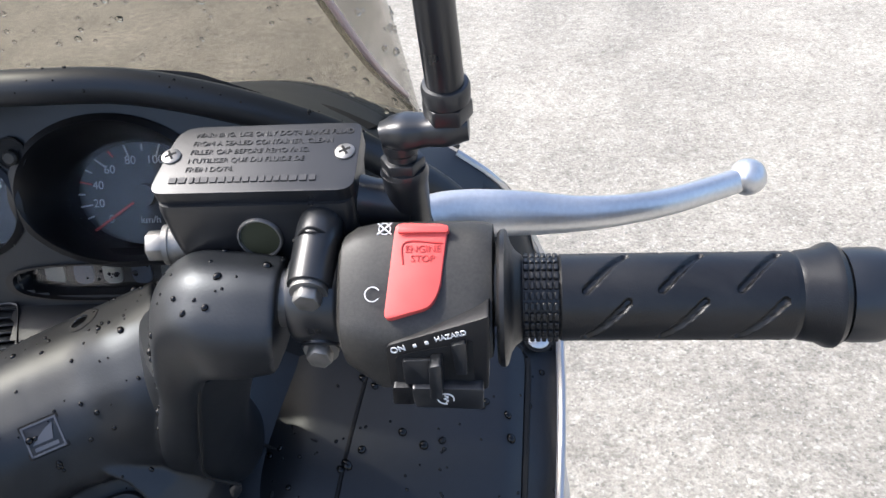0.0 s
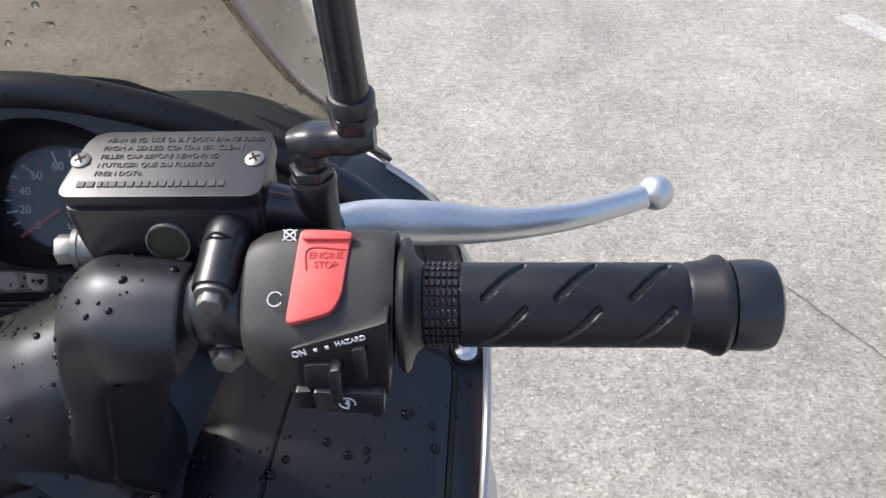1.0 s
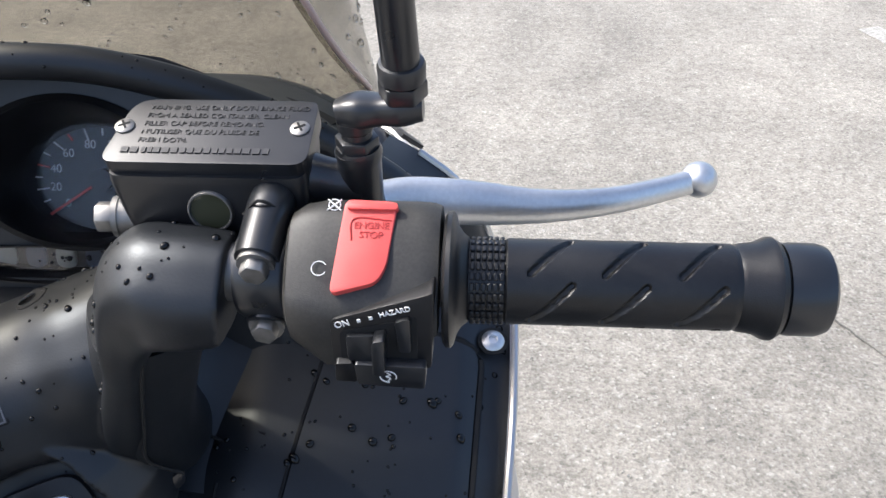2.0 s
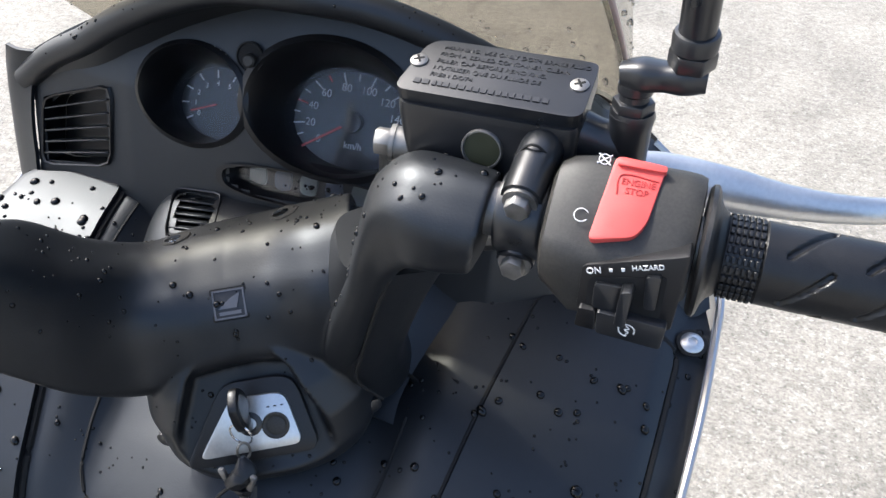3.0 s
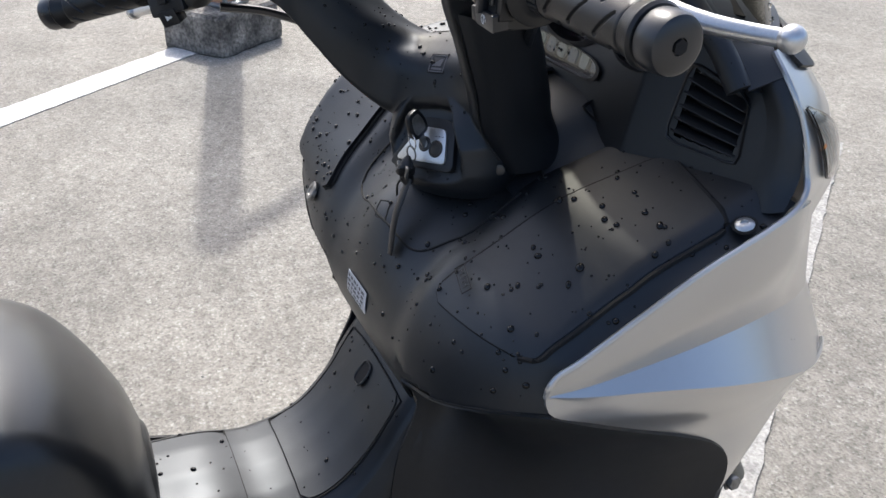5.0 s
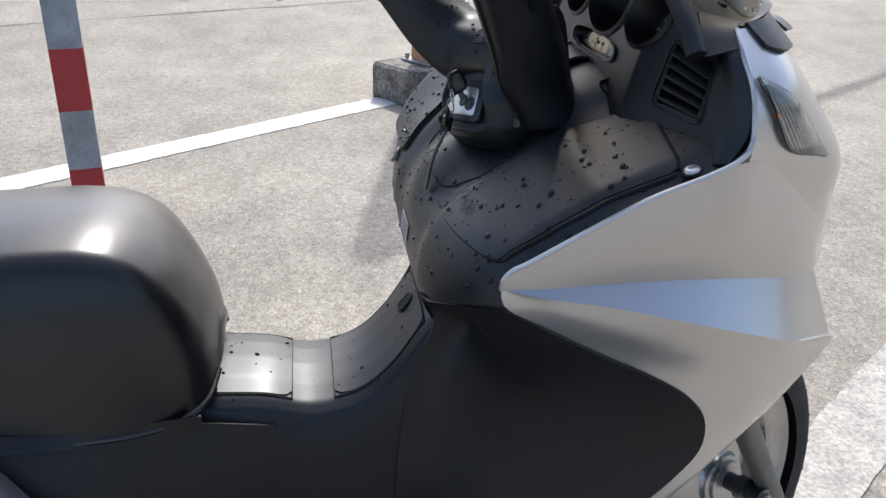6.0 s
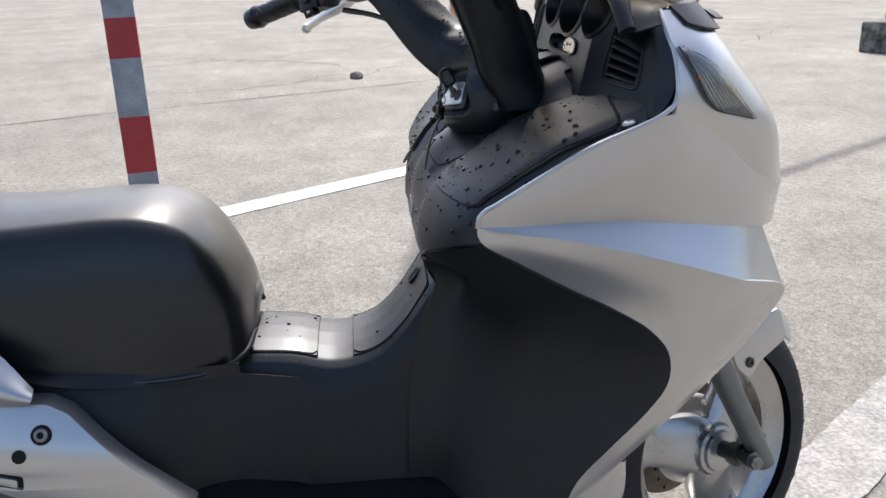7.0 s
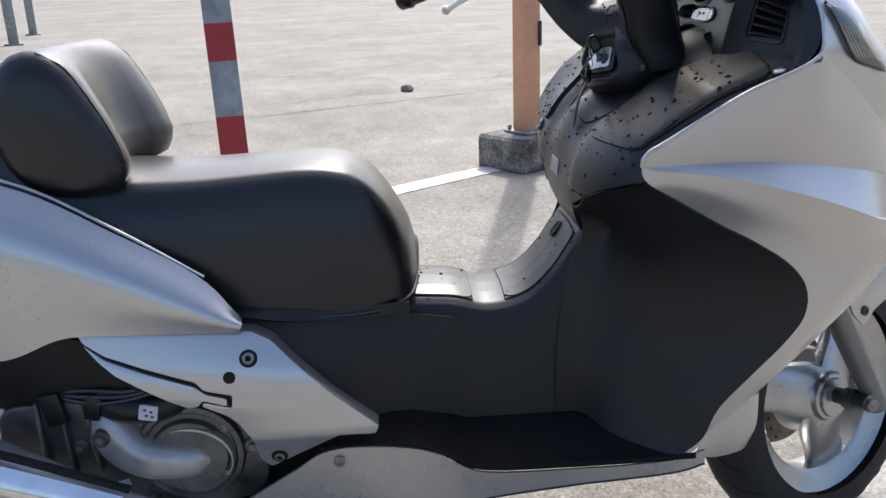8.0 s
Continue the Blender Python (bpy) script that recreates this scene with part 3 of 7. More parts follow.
# raised word on the right lid
mp = shield(0.150, 0.53, 0.0072)
tx = (shield(0.162, 0.542, 0.006) - shield(0.138, 0.518, 0.006)).normalized()
tn = (shield(0.150, 0.55) - shield(0.150, 0.51)).cross(Vector((1, 0, 0))).normalized()
tn = tn if tn.z > 0 else -tn
mt = axes(mp, tx, tn)
lettering("push_mark", "PUSH", 0.0085, mt, PLASTIC_DARK, scooter)
box = [mt @ Vector((x, y, 0.0)) for x, y in ((-0.0142, -0.0048), (0.0142, -0.0048), (0.0142, 0.0048), (-0.0142, 0.0048), (-0.0142, -0.0048))]
for a, b in zip(box, box[1:]):
    seam(spline((a, b), 4), 0.0004, scooter)

# ---- silver side fairings ----
TIP = (0.268, 0.284, 0.757)
UPPER = [TIP, (0.2695, 0.2850, 0.7675), (0.270, 0.292, 0.7765), (0.2725, 0.305, 0.7845), (0.2765, 0.357, 0.8165), (0.2800, 0.414, 0.8495), (0.2805, 0.468, 0.871), (0.277, 0.503, 0.881)]
TOPLINE = [*UPPER, (0.235, 0.562, 0.855), (0.16, 0.662, 0.782), (0.08, 0.742, 0.745), (0.0, 0.775, 0.735)]
CREASE = [TIP, (0.2705, 0.319, 0.7570), (0.268, 0.385, 0.7575), (0.259, 0.453, 0.754), (0.238, 0.53, 0.742), (0.203, 0.618, 0.723), (0.156, 0.682, 0.706), (0.08, 0.735, 0.695), (0.0, 0.75, 0.69)]
LEDGE = [TIP, (0.2755, 0.319, 0.7510), (0.285, 0.385, 0.742), (0.288, 0.452, 0.7265), (0.278, 0.526, 0.703), (0.247, 0.613, 0.668), (0.172, 0.716, 0.618)]
CREASE_SIDE = CREASE[:7]
BORDER = [TIP, (0.2695, 0.2842, 0.7475), (0.270, 0.2895, 0.738), (0.265, 0.334, 0.710), (0.255, 0.401, 0.669), (0.250, 0.452, 0.641), (0.242, 0.508, 0.602), (0.237, 0.535, 0.566), (0.235, 0.537, 0.525), (0.232, 0.514, 0.484), (0.229, 0.469, 0.432), (0.225, 0.425, 0.378), (0.225, 0.402, 0.328), (0.225, 0.365, 0.302)]
FRONT = [*LEDGE, (0.172, 0.684, 0.564), (0.178, 0.653, 0.530), (0.20, 0.554, 0.447), (0.212, 0.49, 0.396), (0.222, 0.42, 0.335), (0.225, 0.365, 0.287)]

for side in (1, -1):
    pick = (lambda c: c) if side > 0 else both
    mid = [tuple(Vector(a).lerp(Vector(b), 0.5) + Vector((0.004 * k, 0, 0))) for a, b, k in zip(spline(TOPLINE, 9), spline(CREASE, 9), (0, 1, 2, 2, 1, 0, 0, 0, 0))]
    bm = skin([pick(TOPLINE), pick(mid), pick(CREASE)], 60, 14)
    skin([pick(CREASE_SIDE), pick(LEDGE)], 50, 6, bm=bm)
    mid = [tuple(Vector(a).lerp(Vector(b), 0.5) + Vector((0.006 * k, 0, 0))) for a, b, k in zip(spline(FRONT, 9), spline(BORDER, 9), (0, 1, 1, 1, 1, 1, 1, 0, 0))]
    skin([pick(FRONT), pick(mid), pick(BORDER)], 80, 12, bm=bm)
    bmesh.ops.remove_doubles(bm, verts=bm.verts, dist=0.0004)
    thicken(bm, 0.003)
    part("side_fairing", bm, SILVER, scooter, "silver painted side fairing with a folded ledge", sharp=28)
    # bright bead along the upper edge
    part("edge_trim", tube(pick([*UPPER[:-1], (0.280, 0.489, 0.8815), (0.2755, 0.503, 0.892), (0.2655, 0.5095, 0.907), (0.260, 0.5095, 0.925), (0.2525, 0.507, 0.943), (0.245, 0.502, 0.960), (0.234, 0.500, 0.974), (0.216, 0.501, 0.988)]), 0.0028, 90, 8), SILVER, scooter)

REFLECTOR = material("headlight_reflector", (0.62, 0.64, 0.64), 0.3, metal=0.4, stain=(60, 0.3))
GREY_DARK = material("lens_grey", (0.20, 0.22, 0.22), 0.35, metal=0.3)
# ---- upper cowl with headlights ----
K0 = [(0.216, 0.501, 0.988), (0.187, 0.542, 0.988), (0.11, 0.585, 0.986), (0.0, 0.600, 0.982)]
K1 = [(0.2525, 0.5075, 0.943), (0.222, 0.570, 0.934), (0.13, 0.640, 0.918), (0.0, 0.670, 0.905)]
K2 = [(0.2735, 0.507, 0.898), (0.222, 0.588, 0.868), (0.14, 0.694, 0.835), (0.0, 0.748, 0.815)]
K3 = [(0.2773, 0.5035, 0.8808), *TOPLINE[7:]]
for side in (1, -1):
    pick = (lambda c: c) if side > 0 else both
    bm = skin([pick(K0), pick(K1), pick(K2), pick(K3)], 30, 24, 0.003)
    part("upper_cowl", bm, SILVER, scooter, "silver upper cowl round the headlight", sharp=30)
    hull = bmesh.new()
    skin([pick(K0), pick(K1), pick(K2), pick(K3)], 40, 40, bm=hull)
    cowl = BVHTree.FromBMesh(hull)
    hull.free()
    inner_edge = spline(pick([(0.257, 0.517, 0.962), (0.2585, 0.530, 0.935), (0.2566, 0.542, 0.909), (0.246, 0.557, 0.886), (0.230, 0.5766, 0.873)]), 21)
    outer_edge = spline(pick([(0.257, 0.517, 0.962), (0.250, 0.548, 0.945), (0.236, 0.587, 0.918), (0.214, 0.615, 0.886), (0.189, 0.639, 0.856)]), 21)

    def lens(s, t, out):
        i = min(int(s * 20), 19)
        f = s * 20 - i
        p = inner_edge[i].lerp(inner_edge[i + 1], f).lerp(outer_edge[i].lerp(outer_edge[i + 1], f), t)
        at, nrm, _, _ = cowl.find_nearest(p)
        return at + (nrm if nrm.y > 0 else -nrm) * (out + 0.003 * math.sin(math.pi * t) * math.sin(math.pi * min(1, s * 0.8)))

    def lens_sheet(out, n=24):
        return grid_mesh([[lens(0.02 + 0.98 * i / n, j / 12, out) for j in range(13)] for i in range(n + 1)])

    lamp = part("headlight", thicken(lens_sheet(0.0050), 0.0012), GLASS, scooter, "clear wedge-shaped headlight lens")
    lamp.visible_shadow = False
    part("reflector", lens_sheet(0.0014), REFLECTOR, lamp, "bright reflector")
    for i in range(10):
        t = 0.08 + 0.093 * i
        part("lens_rib", tube([tuple(lens(q, t, 0.0022)) for q in (0.12, 0.35, 0.6, 0.8, 0.93)], 0.0009, 14, 6), STEEL if i % 2 else GREY_DARK, lamp)
    for i in range(9):
        t = 0.1 + 0.1 * i
        part("lens_step", tube([tuple(lens(q, t, 0.003)) for q in (0.86, 0.93, 0.985)], 0.0016, 8, 6), GREY_DARK, lamp)
    rim = [tuple(lens(q, 0.0, 0.003)) for q in (0.03, 0.3, 0.6, 0.8, 1.0)] + [tuple(lens(1.0, q, 0.003)) for q in (0.3, 0.6, 1.0)] + [tuple(lens(q, 1.0, 0.003)) for q in (0.8, 0.6, 0.3, 0.03)]
    part("lens_rim", tube(rim, 0.0009, 60, 6), PLASTIC_DARK, lamp)
    part("bulb", turned([(0, 0.003), (0.0015, 0.003), (0.0022, 0.001)], axes(lens(0.42, 0.07, 0.0016), (side * 0.9, 0.4, 0), (0, 0, 1)), 12), ORANGE_LENS, lamp, "amber bulb")
# dark inside of the nose
bm = skin([[(0.2, 0.48, 0.86), (0.1, 0.56, 0.80), (-0.1, 0.56, 0.80), (-0.2, 0.48, 0.86)], [(0.17, 0.55, 0.72), (0.08, 0.64, 0.70), (-0.08, 0.64, 0.70), (-0.17, 0.55, 0.72)], [(0.15, 0.66, 0.62), (0.07, 0.66, 0.60), (-0.07, 0.66, 0.60), (-0.15, 0.66, 0.62)], [(0.16, 0.52, 0.46), (0.08, 0.45, 0.5), (-0.08, 0.45, 0.5), (-0.16, 0.52, 0.46)]], 20, 20, 0.003)
part("inner_fairing", bm, PLASTIC_DARK, scooter, "dark plastic inside the nose")

# ---- windscreen ----
W0 = [(0.198, 0.437, 1.060), (0.192, 0.515, 1.000), (0.10, 0.594, 0.987), (0.0, 0.609, 0.984)]
W1 = [(0.196, 0.36, 1.115), (0.175, 0.46, 1.14), (0.10, 0.515, 1.14), (0.0, 0.525, 1.14)]
W2 = [(0.184, 0.332, 1.160), (0.15, 0.385, 1.195), (0.09, 0.40, 1.245), (0.0, 0.405, 1.265)]
full = lambda c: [*c, *both(c)[-2::-1]]
bm = skin([full(W0), full(W1), full(W2)], 50, 20, 0.004)
screen = part("windscreen", bm, SCREEN, scooter, "clear smoke-tinted windscreen with raindrops")
# dark skin laid over the cowl top just ahead of the screen
deck = [[(x, y + d, z - drop) for x, y, z in full([(0.135, 0.568, 0.990), *W0[2:]])] for d, drop in ((-0.004, 0.003), (0.016, 0.005), (0.034, 0.016))]
part("screen_deck", skin(deck, 40, 6, 0.003), PLASTIC_DARK, scooter, "dark strip on the cowl ahead of the windscreen")
EDGE = material("acrylic_edge", (0.45, 0.34, 0.30), 0.35, stain=(40, 0.1))
for side in (1, -1):
    part("screen_edge", tube([(side * x, y, z) for x, y, z in (W0[0], W1[0], W2[0])], 0.0015, 24, 8), EDGE, screen, "milky cut edge")

# ---- dashboard ----
GAUGES = ((0.006, 0.990, 0.062, 0.043), (-0.098, 0.985, 0.042, 0.033), (0.110, 0.985, 0.042, 0.033))


def dash(x, z, lift=0.0):
    return Vector((x, 0.455 + (0.40 if z > 0.985 else 0.22) * (z - 0.985) + (max(0, x - 0.13) * 0.42 if x > 0 else max(0, -x - 0.15) * 0.12) - lift, z))


HOOD = [(0.0, 1.076), (0.05, 1.071), (0.105, 1.053), (0.15, 1.031), (0.175, 1.0135), (0.205, 0.990), (0.226, 0.966)]


def dash_top(x):
    top = 1.060 - 1.35 * max(0, abs(x) - 0.02) ** 2
    return min(top, table((*HOOD, (0.25, 0.935)), x) - 0.008) if x > 0 else top


nx, nz = 208, 80
rows = []
for j in range(nz + 1):
    rows.append([dash(-0.245 + 0.49 * i / nx, lerp(0.866, dash_top(-0.245 + 0.49 * i / nx), j / nz)) for i in range(nx + 1)])
bm = grid_mesh(rows)
gone = []
for fc in bm.faces:
    c = fc.calc_center_median()
    for gx, gz, ga, gb in GAUGES:
        if any(((v.co.x - gx) / ga) ** 2 + ((v.co.z - gz) / gb) ** 2 < 1.02 for v in fc.verts):
            gone.append(fc)
            break
    else:
        a = abs(c.x)
        if c.x > 0:
            if 0.169 < a < 0.219 and lerp(0.909, 0.905, (a - 0.169) / 0.05) < c.z < lerp(0.966, 0.951, (a - 0.169) / 0.05):
                gone.append(fc)
        elif 0.171 < a < 0.235 and lerp(0.922, 0.911, (a - 0.171) / 0.064) < c.z < lerp(0.978, 0.960, (a - 0.171) / 0.064):
            gone.append(fc)
        if (abs((c.x + 0.002) / 0.070) ** 3 + abs((c.z - 0.9345) / 0.0115) ** 3) < 0.9:
            gone.append(fc)
bmesh.ops.delete(bm, geom=gone, context="FACES")
bmesh.ops.recalc_face_normals(bm, faces=bm.faces)
dashboard = part("dashboard", bm, PLASTIC, scooter, "black dashboard with three round instruments")


def instrument(gx, gz, ga, gb, deep, name, label):
    rows = []
    for d, k in ((-0.0012, 1.09), (-0.0030, 1.0), (0.0, 0.955), (deep * 0.5, 0.86), (deep, 0.76)):
        rows.append([dash(gx + ga * k * math.cos(t), gz + gb * k * math.sin(t)) + Vector((0, d, -0.62 * d)) for t in (2 * math.pi * i / 48 for i in range(48))])
    g = part(name, grid_mesh(rows, True), PLASTIC_DARK, scooter, label)
    o = dash(gx, gz) + Vector((0, deep, -0.62 * deep))
    m = axes(o, (1, 0, 0), (0, -1, 0.50))
    part("dial", prism(oval(ga * 0.78, gb * 0.82, 48), -0.001, 0.0, m), DIAL, g, "dark dial with white figures")
    return g, m


def tick(g, m, ang, r0, r1, w, mat, ga, gb):
    c, s = math.cos(ang), math.sin(ang)
    mm = m @ Matrix.Translation((c * (r0 + r1) / 2 * ga, s * (r0 + r1) / 2 * gb, 0.0006)) @ Matrix.Rotation(math.atan2(s * gb, c * ga), 4, "Z")
    part("tick", block(((r1 - r0) * ga, w, 0.0006), mm), mat, g)


speedo, m = instrument(*GAUGES[0], 0.040, "speedometer", "round speedometer dial")
A0, A1 = radians(222), radians(-42)
for i in range(19):
    ang = lerp(A0, A1, i / 18)
    tick(speedo, m, ang, 0.68 if i % 2 else 0.62, 0.76, 0.0011, RED if i in (4, 7) else WHITE, 0.0625, 0.0440)
for i in range(10):
    ang = lerp(A0, A1, i / 9)
    lettering("figure", str(20 * i), 0.0080, m @ Matrix.Translation((0.50 * 0.068 * math.cos(ang), 0.48 * 0.050 * math.sin(ang), 0.0008)), WHITE, speedo)
lettering("unit", "km/h", 0.007, m @ Matrix.Translation((0.002, -0.017, 0.0008)), WHITE, speedo)
part("needle", block((0.046, 0.0016, 0.0012), m @ Matrix.Translation((-0.0225, -0.0145, 0.004)) @ Matrix.Rotation(radians(33), 4, "Z")), RED, speedo, "red needle resting near zero")
part("hub", prism(oval(0.008, 0.0075), 0, 0.006, m), PLASTIC_DARK, speedo)
part("cover_glass", prism(oval(0.055, 0.040, 48), 0.010, 0.0112, m), GAUGE_GLASS, speedo).visible_shadow = False

for gi, name, label in ((1, "rev_counter", "small round rev counter"), (2, "fuel_gauge", "small round fuel and temperature gauge")):
    gx, gz, ga, gb = GAUGES[gi]
    g, m = instrument(gx, gz, ga, gb, 0.032, name, label)
    for i in range(9):
        ang = lerp(radians(215), radians(-20), i / 8)
        tick(g, m, ang, 0.60, 0.74, 0.0010, WHITE, ga, gb)
        if i < 8 and gi == 1:
            lettering("figure", str(i), 0.0055, m @ Matrix.Translation((0.46 * ga * math.cos(ang), 0.46 * gb * math.sin(ang), 0.0008)), WHITE, g)
    part("needle", block((0.022, 0.0012, 0.001), m @ Matrix.Translation((-0.011, -0.004, 0.003)) @ Matrix.Rotation(radians(20), 4, "Z")), RED, g, "red needle")
    part("cover_glass", prism(oval(ga * 0.90, gb * 0.94, 40), 0.008, 0.0092, m), GAUGE_GLASS, g).visible_shadow = False

# warning lamp strip below the speedometer
LAMP_BLUE = material("lamp_lens_blue", (0.07, 0.095, 0.14), 0.3)
rows = []
for d, k in ((-0.003, 1.05), (-0.003, 0.98), (0.018, 0.86)):
    rows.append([dash(-0.002 + 0.072 * k * c, 0.9345 + 0.0125 * k * s) + Vector((0, d, 0)) for c, s in ((math.copysign(abs(math.cos(t)) ** 0.7, math.cos(t)), math.copysign(abs(math.sin(t)) ** 0.7, math.sin(t))) for t in (2 * math.pi * i / 40 for i in range(40)))])
strip = part("warning_panel", grid_mesh(rows, True), PLASTIC_DARK, scooter, "narrow panel of warning lamps behind a clear strip")
m = axes(dash(-0.002, 0.9345) + Vector((0, 0.014, -0.004)), (1, 0, 0), (0, -1, 0.30))
part("backing", prism(oval(0.064, 0.0115, 40, 2.8), -0.001, 0, m), DIAL, strip)
for i in range(6):
    part("lamp", prism(oval(0.0068, 0.0075, 16, 3), 0, 0.002, m @ Matrix.Translation((-0.05 + 0.02 * i, 0, 0))), (GREY_DARK, LAMP_BLUE)[i % 2], strip, "small round lamp")
part("cover", prism(oval(0.064, 0.011, 40, 2.8), 0.005, 0.006, m), GLASS, strip).visible_shadow = False
# reset pin in a round recess between the dials
m = axes(dash(-0.0545, 1.0165) + Vector((0, -0.0012, 0)), (0, -1, 0.3), (0, 0, 1))
knob = part("knob_recess", turned([(-0.001, 0.0105), (0.0008, 0.0105), (0.0010, 0.0094), (0.0002, 0.0088), (0.0002, 0.0)], m, 28), GAP, dashboard, "dark round recess")
part("reset_knob", turned([(0.0, 0.0048), (0.004, 0.0046), (0.0052, 0.0034), (0.0052, 0.0)], m @ Matrix.Translation((0, 0.0012, -0.002)), 20), PLASTIC_GREY, knob, "grey reset pin")

# hood over the instruments
half = [(x, 0.430 + 0.14 * x, z) for x, z in HOOD]
FAR_HOOD = [*HOOD[:4], (0.18, 1.0135), (0.219, 0.994), (0.252, 0.970)]
rim = [*((-x, 0.430 + 0.14 * x, z) for x, z in FAR_HOOD[::-1]), *half[1:]]
back = [(x, y + 0.026, z - 0.006) for x, y, z in rim]
foot = [(x, y + 0.034, z - 0.016) for x, y, z in rim]
inner = [(x * 0.97, dash(x, z - 0.026).y + 0.004, z - 0.026) for x, y, z in rim]
bm = skin([inner, rim], 60, 6)
skin([rim, back], 60, 6, bm=bm)
skin([back, foot], 60, 4, bm=bm)
part("hood", bm, PLASTIC, dashboard, "curved black hood over the instruments")
part("hood_lip", tube(rim, 0.0098, 60, 12), PLASTIC, dashboard)
# black garnish along the foot of the windscreen
ga = [(0.205, 0.516, 0.993), (0.187, 0.542, 0.994), (0.11, 0.586, 0.993), (0.0, 0.601, 0.990)]
gb = [(0.216, 0.535, 0.974), (0.206, 0.560, 0.968), (0.12, 0.616, 0.960), (0.0, 0.640, 0.952)]
part("screen_garnish", skin([full(ga), full(gb)], 40, 6, 0.003), PLASTIC, scooter, "black strip under the windscreen")
# cowl floor between hood and windscreen
cov = [(0.0, 0.612, 0.990), (0.10, 0.598, 0.996), (0.175, 0.545, 0.992), (0.208, 0.500, 0.988)]
bm = skin([foot, [*both(cov)[::-1], *cov[1:]]], 50, 8, 0.002)
part("screen_deck", bm, PLASTIC, scooter, "black deck at the foot of the windscreen")
# solid near-black plates give the deck gap its shade
for side in (1, -1):
    bm = skin([[(side * x, y, z) for x, y, z in ((0.095, 0.490, 1.030), (0.125, 0.490, 1.022), (0.155, 0.496, 1.006))], [(side * x, y, z) for x, y, z in ((0.100, 0.530, 1.018), (0.132, 0.526, 1.012), (0.165, 0.515, 1.002))]], 14, 6, 0.012)
    part("deck_gap", bm, GAP, scooter, "black gap in the deck under the windscreen")


for side in (1, -1):
    bm = skin([[(side * x, y, z) for x, y, z in ((0.190, 0.474, 1.000), (0.208, 0.470, 0.988), (0.230, 0.468, 0.966))], [(side * x, y, z) for x, y, z in ((0.196, 0.516, 0.992), (0.214, 0.503, 0.989), (0.234, 0.500, 0.975))]], 14, 8, 0.003)
    part("deck_corner", bm, PLASTIC, scooter, "black corner piece beside the windscreen")


def vent(name, corners, slats, parent, deep):
    """Slats in a dark opening with a rim. corners: top outer, top inner, bottom inner, bottom outer."""
    a, b, c, d = (Vector(q) for q in corners)
    nrm = (b - a).cross(d - a).normalized()
    nrm = nrm if nrm.y < 0 else -nrm
    bm = bmesh.new()
    loop = []
    cen = (a + b + c + d) / 4
    pts = [a, b, c, d]
    for i in range(4):
        p, q, r = pts[i - 1], pts[i], pts[(i + 1) % 4]
        for t in (0.0, 0.5, 1.0):
            s, e = q + (p - q) * 0.16, q + (r - q) * 0.16
            loop.append((1 - t) ** 2 * s + 2 * t * (1 - t) * q + t * t * e)
    rows = [[cen + (p - cen) * k + nrm * h for p in loop] for k, h in ((1.05, -0.001), (1.02, 0.0012), (0.98, 0.0006), (0.95, -deep))]
    grid_mesh(rows, True, False, bm)
    bm.faces.new([bm.verts.new(cen + (p - cen) * 0.94 - nrm * deep) for p in loop])
    v = part(name, bm, PLASTIC_DARK, parent, "black louvred air vent")
    for i in range(1, slats + 1):
        t = i / (slats + 1)
        p, q = a.lerp(d, t), b.lerp(c, t)
        p, q = p.lerp(q, 0.04), q.lerp(p, 0.04)
        x = (q - p).normalized()
        m = axes((p + q) / 2 - nrm * 0.004, x, (nrm * 0.10 + Vector((0, 0, 1.0))).normalized())
        part("slat", block(((q - p).length, 0.011, 0.0013), m @ Matrix.Rotation(radians(-20), 4, "X"), 0.0004, 1), PLASTIC, v)
    return v


for side in (1, -1):
    f4 = lambda *pts: [(side * x, y, z) for x, y, z in pts]
    vent("air_vent", [dash(side * x, z, 0.0015) for x, z in (((0.218, 0.954), (0.166, 0.971), (0.163, 0.905), (0.226, 0.900)) if side > 0 else ((0.234, 0.960), (0.166, 0.982), (0.170, 0.922), (0.241, 0.907)))], 5, scooter, 0.02)

